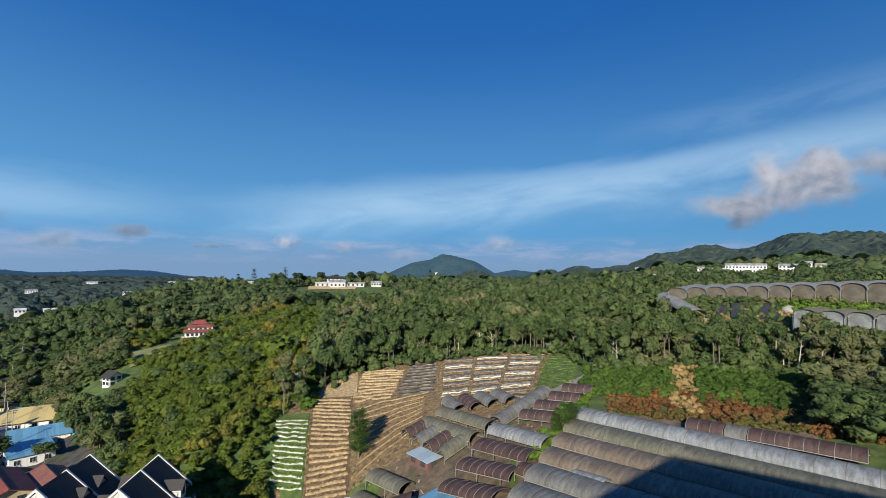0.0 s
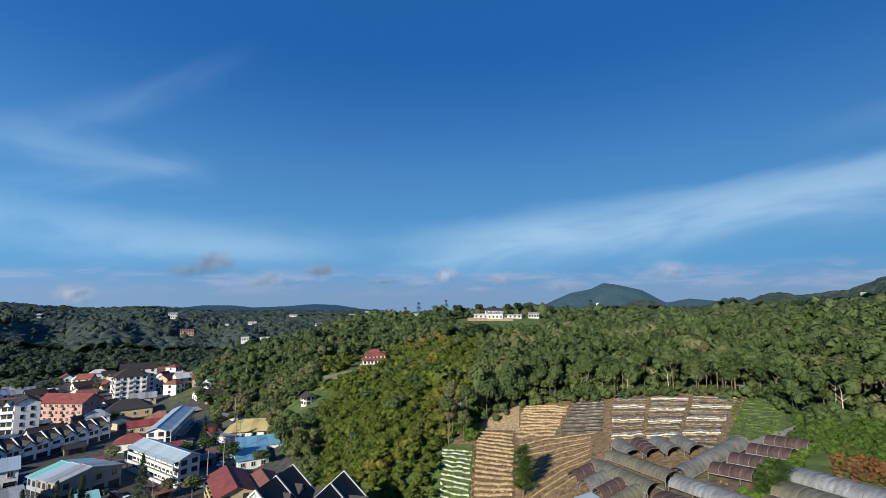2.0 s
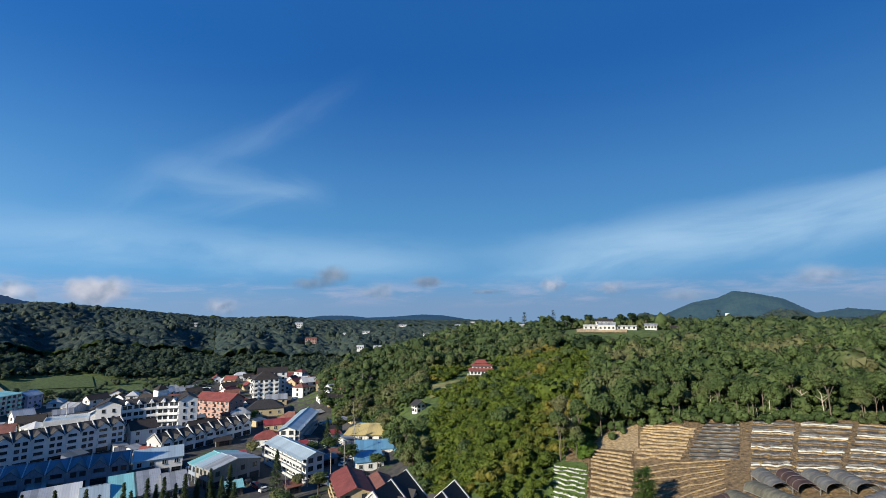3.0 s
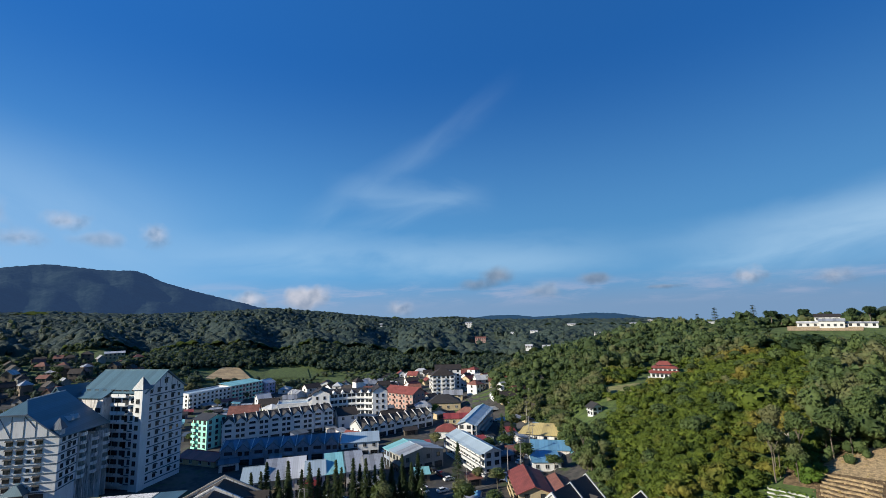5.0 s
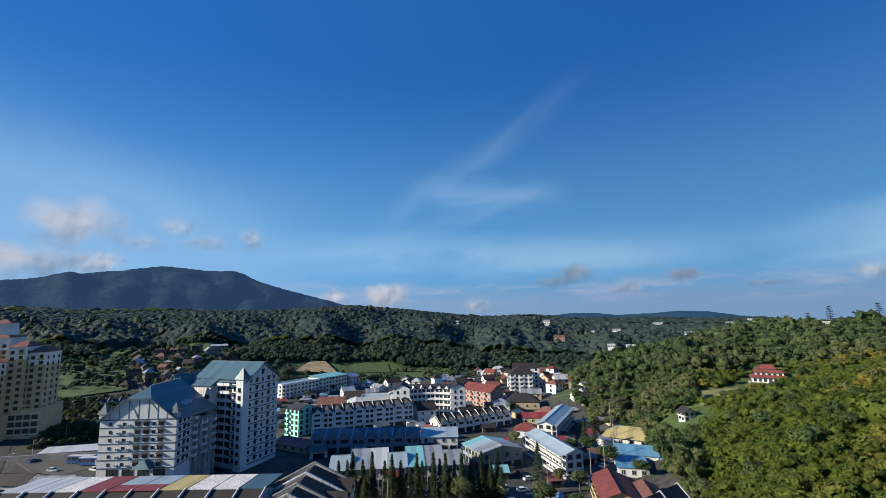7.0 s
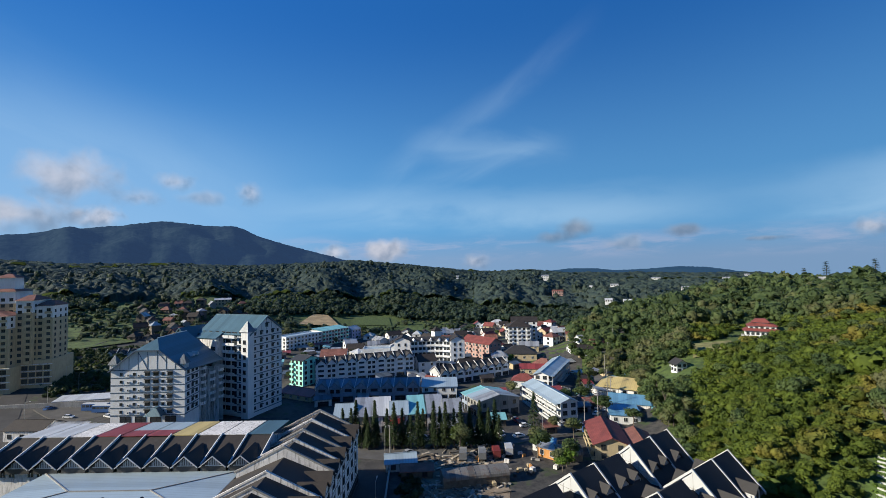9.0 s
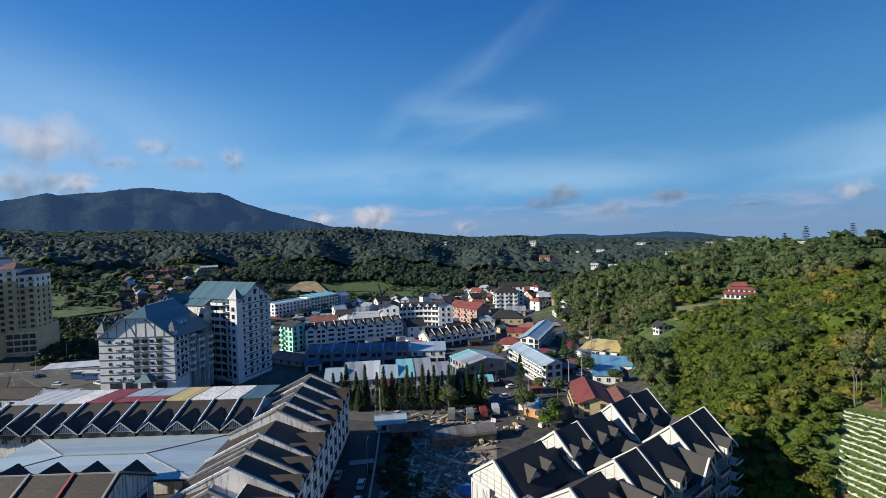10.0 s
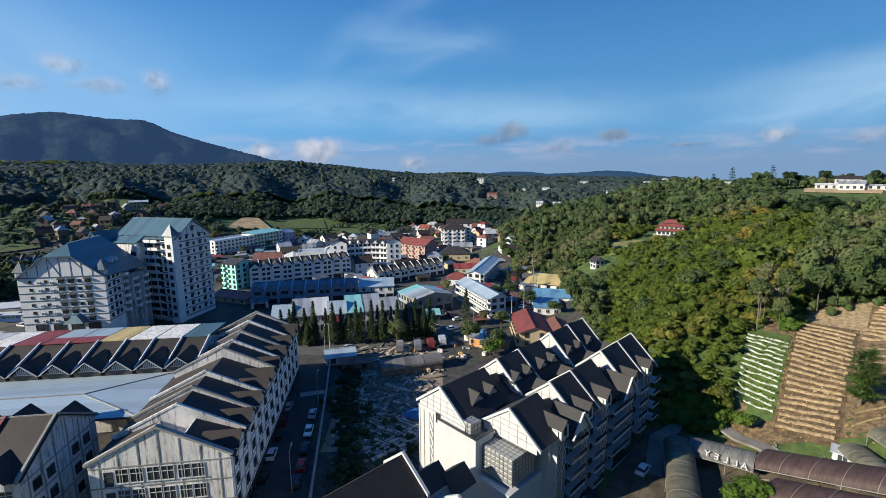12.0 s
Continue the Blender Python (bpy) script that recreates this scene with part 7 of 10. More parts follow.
# ---- yellow condominium towers beyond the car park ----
def condo():
    b = thing("condominium", "cream condominium towers with red roofs on a tall podium", "condominium", -294.5, -82.0, 7.0, turn_of(0.24, 0.97))
    part("podium", Geo().box(-34, 4, -4, 26, -8, 9).box(4, 17, 4, 24, -8, 11), CREAM, b, "cream podium with dark openings")
    for k in range(8):
        for z in (-0.2, 3.0, 6.2):
            part("opening", window_mesh(3.2, 1.9, "dark"), None, b, at=pose(-32.0 + k * 4.7, -4, z))
    for k in range(4):
        for z in (-0.2, 3.0, 6.2):
            part("opening", window_mesh(2.3, 1.9, "dark"), None, b, at=pose(5.6 + k * 3.1, 4, z))
    for z in (-0.8, 2.4, 5.6, 8.8):
        part("floor_band", Geo().box(-34.1, 4.1, -4.5, -4.0, z - 0.2, z + 0.2).box(4.1, 17.2, 3.6, 4.0, z - 0.2, z + 0.2), STAINED, b)
    H1 = 41.0
    for x0, x1, y0, y1, top, cap in ((-34, -18, 0, 16, 37, True), (-18, 2, -2, 12, 33.5, True), (2, 9, 3, 18, 40.5, True), (9, 16, 6, 20, 37.5, True), (-16, -2, 10, 24, 45, True)):
        part("tower_wall", Geo().box(x0, x1, y0, y1, 9, top - 6).box(x0 + 0.02, x1 - 0.02, y0 + 0.02, y1 - 0.02, top - 6, top, 1), [CREAM, WHITE], b)
        g = Geo()
        cx, cy = (x0 + x1) / 2, (y0 + y1) / 2
        g.hull([(x0 - 0.7, y0 - 0.7, top), (x1 + 0.7, y0 - 0.7, top), (x1 + 0.7, y1 + 0.7, top), (x0 - 0.7, y1 + 0.7, top)], [(cx - 1.5, cy - 1, top + 2.6), (cx + 1.5, cy - 1, top + 2.6), (cx + 1.5, cy + 1, top + 2.6), (cx - 1.5, cy + 1, top + 2.6)])
        part("tower_roof", g, ROOF_RUST, b)
        n = max(2, int((x1 - x0) / 3.4))
        fl = 0
        while 10.2 + fl * 3.0 < top - 2:
            z = 10.2 + fl * 3.0
            for k in range(n):
                s = x0 + (x1 - x0) * (k + 0.5) / n
                if k % 3 == 1:
                    part("balcony", cached("condo_balcony", lambda: Geo().box(-1.3, 1.3, -1.0, 0, -0.15, 0.95).mesh("balcony", [CREAM])), None, b, at=pose(s, y0, z - 0.4))
                part("window", window_mesh(1.4, 1.4, "dark"), None, b, at=pose(s, y0, z + (0.6 if k % 3 == 1 else 0)))
            if x1 > 1:
                for k in range(3):
                    part("window", window_mesh(1.1, 1.4, "dark"), None, b, at=pose(x1, y0 + (y1 - y0) * (k + 0.5) / 3, z, 0, 0, 90))
            fl += 1
    part("lift_house", Geo().box(-12, -4, 13, 20, 45, 52), WHITE, b)
    part("tower_roof", Geo().hull([(-12.8, 12.2, 52), (-3.2, 12.2, 52), (-3.2, 20.8, 52), (-12.8, 20.8, 52)], [(-9, 16, 54), (-7, 16, 54), (-7, 17, 54), (-9, 17, 54)]), ROOF_RUST, b)
    return b


condo()
# car park shelter
shed = thing("car_park_shelter", "long white open shelter beside the car park", "shelter", -262.5, -57.5, 0, turn_of(0.29, 0.955))
part("roof", Geo().slab((0, 0, 3.6), (26, 0, 3.6), (26, 8, 4.4), (0, 8, 4.4), 0.3), ROOF_WHITE, shed)
part("back_wall", Geo().box(0, 26, 7.6, 7.9, 0, 4.1).box(0, 6, 2, 7.6, 0, 3.5), WHITE, shed)
for k in range(7):
    part("post", Geo().box(0.3 + k * 4.2, 0.5 + k * 4.2, 0.3, 0.5, 0, 3.5), CONCRETE, shed)
bank = mesh_object("retaining_wall", *(lambda g: (g.v, g.f))(Geo().along_x([(0, -1), (1.2, -1), (0.9, 3.2), (0.3, 3.2)], 0, 52)), CONCRETE)
bank.matrix_basis = pose(-272, -84, 0, 0, 0, turn_of(0.35, 0.94))
tagged(bank, "concrete retaining wall along the curving road", "wall", kind="structure")


def clutter_sheds():
    """Lean-tos, awnings and low workshops filling the yards between the rows."""
    r8 = random.Random(77)
    roofs = [(ROOF_GREY, "grey"), (SHEET_RED, "maroon"), (ROOF_BROWN, "dark brown"), (ROOF_FADED, "faded blue"), (ROOF_TEAL, "aqua"), (ROOF_RUST, "rust-red"), (ROOF_BROWN, "dark brown"), (ROOF_GREY, "grey")]
    made, tries = [], 0
    zones = ((46.5, 66, 165, 330), (60, 80, 205, 340), (74, 90, 270, 380), (41, 48, 175, 260))
    while len(made) < 85 and tries < 9000:
        tries += 1
        a0, a1, q0, q1 = zones[tries % 4]
        az, r = r8.uniform(a0, a1), r8.uniform(q0, q1)
        x, y = spot(az, r)
        if land1(x, y) > 1.5 or not free(x, y, 4.5) or any((x - p) ** 2 + (y - q) ** 2 < 64 for p, q in made):
            continue
        made.append((x, y))
        mat, colour = r8.choice(roofs)
        L, D, H = r8.uniform(4, 8), r8.uniform(3, 5.5), r8.uniform(2.4, 3.4)
        b = thing("lean_to", "low lean-to with " + colour + " sheet roof between the shops", "shed", x, y, 0, r8.choice((65, 75, 100, 160)) + r8.uniform(-6, 6))
        part("wall", Geo().box(0, L, 0.6, D, 0, H), r8.choice((STAINED, CREAM, BLUE_WALL, BARK)), b)
        part("roof", Geo().slab((-0.4, -0.5, H), (L + 0.4, -0.5, H), (L + 0.4, D + 0.3, H + 0.9), (-0.4, D + 0.3, H + 0.9), 0.12), mat, b)
        part("opening", window_mesh(L * 0.6, 1.9, "dark"), None, b, at=pose(L * 0.5, 0.6, 0.2))


clutter_sheds()
for x, y, turn, L, D, H, mat in ((-222, -62, 60, 14, 10, 4.0, ROOF_BROWN), (-212, -48, 64, 12, 9, 3.6, ROOF_GREY), (-200, -50, 60, 13, 9, 4.4, ROOF_BROWN), (-197, -36, 66, 10, 8, 3.4, ROOF_RUST)):
    block("low_house", "low house under a dark weathered roof by the court", "house", x, y, turn, L, D, H, 1, bays=(3, 2), rise=2.2, roof_mat=mat, wall=STAINED, style="dark")


# ---- terraced vegetable farm on the slope ----
SOIL = plain("tan_earth", (0.52, 0.39, 0.225), 0.95, vary=0.42, scale=3.2, relief=0.3)
SOIL_DARK = plain("brown_earth", (0.265, 0.185, 0.098), 0.95, vary=0.5, scale=2.6, relief=0.35)
MULCH_WHITE = plain("silver_mulch_film", (0.55, 0.58, 0.55), 0.35, vary=0.4, scale=2.2, relief=0.15)
MULCH_BLACK = plain("black_mulch_film", (0.035, 0.036, 0.042), 0.4, vary=0.3, scale=1.5)
MULCH_GREY = plain("grey_mulch_film", (0.24, 0.235, 0.235), 0.5, vary=0.6, scale=2.0, relief=0.2)
LEAF_CROP = leafy("crop_leaves", (0.06, 0.11, 0.015), (0.15, 0.24, 0.04))
LEAF_DRY = leafy("dry_fern", (0.08, 0.038, 0.016), (0.24, 0.115, 0.045), (0.10, 0.10, 0.03))
LEAF_CREEPER = leafy("creeper_leaves", (0.030, 0.065, 0.012), (0.085, 0.145, 0.024), (0.05, 0.085, 0.02))
LEAF_STRAW = leafy("straw_grass", (0.22, 0.15, 0.06), (0.42, 0.31, 0.14))


def field(name, label, corners, mat, lift=0.05, n=14):
    """A patch of ground between four plan corners given as azimuth and range: near-left, near-right, far-right, far-left."""
    c = [Vector(p) for p in corners]
    verts, faces = [], []
    for i in range(n + 1):
        for j in range(n + 1):
            u, v = i / n, j / n
            p = (c[0].lerp(c[1], u)).lerp(c[3].lerp(c[2], u), v)
            x, y = spot(p.x + 0.25 * noise.noise(Vector((u * 3, v * 3, c[0].x))) * (0 < u < 1), p.y)
            verts.append((x, y, land1(x, y) + lift))
    for i in range(n):
        for j in range(n):
            a = i * (n + 1) + j
            faces.append((a, a + n + 1, a + n + 2, a + 1))
    return tagged(mesh_object(name, verts, faces, mat, smooth=True), label, "field", kind="structure")


def terrace(name, label, corners, rows, mats, height=0.35, fill=0.55, slope=0.0, crop=None, wob=0.06, seed=1):
    """Raised beds across the slope, each bed a piece of the terrace."""
    t = tagged(new(name), label, "terrace")
    c = [Vector(p) for p in corners]
    rr = random.Random(seed)
    pts = []
    for k in range(rows):
        v0 = (k + 0.5 - fill / 2) / rows
        v1 = (k + 0.5 + fill / 2) / rows
        u0, u1 = rr.uniform(0, 0.05), rr.uniform(0.94, 1.0)
        verts, faces, m = [], [], 16
        for i in range(m + 1):
            u = u0 + (u1 - u0) * i / m
            ww = wob * noise.noise(Vector((u * 4, k * 0.7, seed))) / rows * 3
            prof = []
            for v, dz in ((v0, -0.25), (v0 + 0.1 * (v1 - v0), height), (v1 - 0.1 * (v1 - v0), height), (v1, -0.25)):
                p = (c[0].lerp(c[1], u)).lerp(c[3].lerp(c[2], u), v + ww)
                x, y = spot(p.x, p.y + slope * (u - 0.5))
                jit = 0.16 * noise.noise(Vector((u * 30, k * 2.0, v * 9)))
                prof.append((x, y, land1(x, y) + dz + (jit if dz > 0 else 0)))
            zt = (prof[1][2] + prof[2][2]) / 2
            prof[1] = (prof[1][0], prof[1][1], zt)
            prof[2] = (prof[2][0], prof[2][1], zt)
            pts.append(((prof[1][0] + prof[2][0]) / 2, (prof[1][1] + prof[2][1]) / 2, zt))
            verts += prof
        for i in range(m):
            for j in range(3):
                a = i * 4 + j
                faces.append((a, a + 4, a + 5, a + 1))
        ob = mesh_object("planting_bed", verts, faces, mats[k % len(mats)] if not callable(mats) else mats(k), t)
    if crop:
        pts = np.array(pts)
        idx = np.repeat(np.arange(len(pts)), crop)
        j = rng.uniform(-0.9, 0.9, (len(idx), 2))
        q = pts[idx]
        plant(name + "_crop", "low green crop on the beds", q[:, 0] + j[:, 0], q[:, 1] + j[:, 1] * 0.5, rng.uniform(0.15, 0.27, len(idx)), np.zeros(len(idx)), "far", LEAF_CROP, 0.0, zs=q[:, 2] + 0.05)
    return t


field("farm_ground", "bare tan earth of the terraced slope", ((19.6, 106), (-15.5, 118), (-15.5, 175), (15.5, 168)), SOIL_DARK, 0.04, 30)
field("tunnel_ground", "dark trodden earth under and between the tunnels", ((8, 74), (-44, 66), (-40, 122), (6, 112)), plain("trodden_earth", (0.15, 0.115, 0.078), 0.95, vary=0.5, scale=1.2, relief=0.3), 0.07, 30)
# yard earth coloured dark to paint in the apartment block's cast shadow
field("lower_yard", "dusty earth yard by the tunnels, darkened for the block's shadow", ((36, 62), (4, 68), (7, 103), (27.5, 107)), plain("shadowed_yard_earth", (0.115, 0.095, 0.068), 0.95, vary=0.5, scale=0.8, relief=0.3), 0.06)
field("grass_corner", "mown green grass beside the lane", ((-12.5, 134), (-17.6, 140), (-17.6, 170), (-14.4, 168)), plain("bright_grass", (0.068, 0.112, 0.026), 0.95, vary=0.4, scale=1.2), 0.12)
field("top_field", "pale levelled field below the trees", ((14.6, 146), (9.4, 146), (9.2, 166), (14.0, 152)), SOIL, 0.10)
field("mulch_ground", "weedy green ground between the film-covered rows", ((19.9, 116.5), (15.5, 114), (14.8, 140), (19.3, 140.5)), bpy.data.materials["bright_grass"], 0.13)
field("furrow_ground", "dark brown earth of the furrows", ((15.4, 110), (10.1, 107), (9.8, 147), (14.5, 148)), plain("furrow_earth", (0.20, 0.135, 0.07), 0.95, vary=0.5, scale=2.6, relief=0.4), 0.13, 20)
terrace("mulched_terrace", "green terrace rows covered with silver plastic film", ((19.2, 119.5), (15.6, 116.5), (14.9, 138), (18.7, 138)), 14, [MULCH_WHITE], 0.34, 0.50, -1.2, crop=4, wob=0.1, seed=2)
terrace("earth_terrace", "stepped tan earth beds waiting for planting", ((15.3, 111.5), (10.3, 108.5), (9.9, 146), (14.4, 147)), 21, [SOIL], 0.46, 0.44, -0.8, wob=0.08, seed=3)
terrace("upper_terrace", "short tan beds below the forest edge", ((9.7, 143), (5.0, 143), (3.2, 163), (8.8, 164)), 11, [SOIL], 0.4, 0.5, seed=4, wob=0.2)
terrace("lower_terrace", "faint contour beds on brown earth", ((9.6, 112), (1.2, 124), (0.6, 143), (9.4, 142)), 17, [SOIL, SOIL_DARK], 0.22, 0.38, 2.0, seed=5, wob=0.2)
terrace("black_mulch_terrace", "beds under black plastic film", ((4.7, 143.5), (-0.2, 143.5), (-0.6, 167), (2.6, 167)), 10, [MULCH_BLACK], 0.32, 0.55, seed=6)
for az0, az1, top0, top1, rows, seed in ((-0.9, -4.2, -1.5, -5.2, 26, 7), (-4.5, -7.7, -5.5, -9.4, 29, 17), (-8.0, -11.4, -9.7, -14.0, 27, 27)):
    terrace("grey_mulch_terrace", "broken rows of beds under weathered grey plastic film", ((az0, 131), (az1, 131), (top1, 169), (top0, 170)), rows, [MULCH_GREY, MULCH_BLACK, SOIL_DARK, MULCH_GREY, MULCH_BLACK, SOIL, MULCH_WHITE], 0.32, 0.36, seed=seed, wob=0.2)
terrace("grass_terrace", "grassed green beds beside the lane", ((-12.8, 136), (-17.2, 141), (-17.2, 168), (-14.6, 167)), 12, [bpy.data.materials["bright_grass"]], 0.35, 0.55, seed=9, wob=0.4)


# ---- tunnels under shade net and film ----
def net(name, color, alpha_back=0.25, rough=0.6):
    m, n = material(name)
    co = n.add("ShaderNodeTexCoord").outputs["Object"]
    rnd = n.add("ShaderNodeObjectInfo").outputs["Random"]
    sep = n.add("ShaderNodeSeparateXYZ", None, Vector=co)
    st = n.add("ShaderNodeVectorMath", {"operation": "MULTIPLY"}, i0=co, i1=(0.9, 0.22, 0.3)).outputs[0]
    grime = n.noise(st, 1.4, 5.0, 0.65)
    fine = n.noise(co, 6.0, 3.0, 0.6)
    panel = n.add("ShaderNodeTexWhiteNoise", {"noise_dimensions": "1D"}, W=n.math("FLOOR", n.math("DIVIDE", sep.outputs[0], 5.0))).outputs[0]
    v = n.math("ADD", n.math("MULTIPLY", grime, 0.7), n.math("MULTIPLY", fine, 0.3))
    col = n.mix(n.span(v, 0.32, 0.68), rgb([c * 0.5 for c in color]), rgb([min(1, c * 1.35) for c in color]))
    col = n.mix(n.math("MULTIPLY", panel, 0.35), col, rgb([c * 0.6 for c in color]))
    p = n.add("ShaderNodeBsdfPrincipled", None, Base_Color=col, Roughness=rough, Specular_IOR_Level=0.4)
    tr = n.add("ShaderNodeBsdfTranslucent", None, Color=col)
    mx = n.add("ShaderNodeMixShader", None, i0=alpha_back, i1=p.outputs[0], i2=tr.outputs[0])
    n.put(n.add("ShaderNodeOutputMaterial").inputs[0], mx)
    return m


NET_END = net("faded_end_net", (0.17, 0.155, 0.13), 0.35, 0.7)
NET_BROWN = net("brown_shade_net", (0.085, 0.055, 0.052))
NET_GREY = net("grey_film", (0.185, 0.19, 0.185), 0.3, 0.4)
NET_GREEN = net("green_grey_film", (0.17, 0.17, 0.13), 0.3, 0.45)
NET_SAND = net("sandy_film", (0.20, 0.165, 0.13), 0.3, 0.4)
NET_CLEAR = net("milky_film", (0.33, 0.355, 0.375), 0.4, 0.3)
RIB = plain("dusty_rib", (0.17, 0.15, 0.135), 0.7, vary=0.2)
PIPE = plain("galvanised_pipe", (0.45, 0.45, 0.43), 0.45, 0.6, vary=0.15)


def arch(W, H, n=10):
    return [(-W / 2 * math.cos(math.pi * k / n), H * math.sin(math.pi * k / n) ** 0.8) for k in range(n + 1)]


def tunnel(a, b, W, mat, label, eave=0.9, H=1.8, sag=True, group="tunnels of the farm", zs=None):
    """Arched tunnel from plan point a to b, following the ground between its ends."""
    L = math.hypot(b[0] - a[0], b[1] - a[1])
    za, zb = zs or (land1(*a), land1(*b))
    lift = max(land1(a[0] + (b[0] - a[0]) * q, a[1] + (b[1] - a[1]) * q) - (za + (zb - za) * q) for q in (0.0, 0.25, 0.5, 0.75, 1.0)) if zs is None else 0.0
    t = thing("tunnel_greenhouse", label, "greenhouse", a[0], a[1], za + lift, turn_of(b[0] - a[0], b[1] - a[1]), group)
    dz = zb - za
    m = max(3, int(L / 2.0))
    prof = arch(W, H)
    verts, faces = [], []
    for i in range(m + 1):
        s = i / m
        for y, z in prof:
            bulge = 0.05 * math.sin(s * m * math.pi) if sag else 0
            w = 0.05 * noise.noise(Vector((s * L * 0.4 + a[0], y * 0.5, a[1])))
            verts.append((s * L, y, eave + z + dz * s + w))
    k = len(prof)
    for i in range(m):
        for j in range(k - 1):
            faces.append((i * k + j, (i + 1) * k + j, (i + 1) * k + j + 1, i * k + j + 1))
    n0 = len(verts)
    verts += [(x, y, z - 0.05) for x, y, z in verts]
    faces += [tuple(q + n0 for q in f[::-1]) for f in faces]
    mesh_object("net_cover", verts, faces, mat, t, smooth=True)
    # bows of pipe standing a little proud of the cover, end frames and posts
    bow = cached(("bow", W, H), lambda: bow_mesh(W, H))
    for i in range(0, m + 1, 1 if L < 20 else 2):
        part("bow", bow, None, t, at=pose(L * i / m, 0, eave + dz * i / m))
    post = cached(("gpost", eave), lambda: Geo().box(-0.05, 0.05, -0.05, 0.05, -3.0, eave).mesh("post", [PIPE]))
    for i in range(0, m + 1, 3 if L < 20 else 6):
        for sgn in (-1, 1):
            part("post", post, None, t, at=pose(L * i / m, sgn * W / 2, dz * i / m))
    if "greenhouse bay" in label:
        pr = [(y, eave + z) for y, z in prof]
        part("end_net", Geo().along_x([(-W / 2 + 0.05, -1.5), (W / 2 - 0.05, -1.5)] + [(y * 0.98, z - 0.10) for y, z in pr[::-1]], 0.60, 0.66), NET_END if "upper" in label else NET_CLEAR, t, "tan netting closing the end of the bay")
    for sgn in (-1, 1):
        part("eave_pipe", Geo().beam((0, sgn * W / 2, eave), (L, sgn * W / 2, eave + dz), 0.12), PIPE, t)
    return t


def bow_mesh(W, H):
    g = Geo()
    pr = arch(W + 0.1, H + 0.05)
    v, f = [], []
    for y, z in pr:
        for dx in (-0.045, 0.045):
            v += [(dx, y, z), (dx, y * 0.985, z - 0.06)]
    for k in range(len(pr) - 1):
        a = 4 * k
        f += [(a, a + 4, a + 6, a + 2), (a + 1, a, a + 4, a + 5), (a + 2, a + 6, a + 7, a + 3)]
    g.v, g.f, g.i = v, f, [0] * len(f)
    return g.mesh("bow", [RIB])


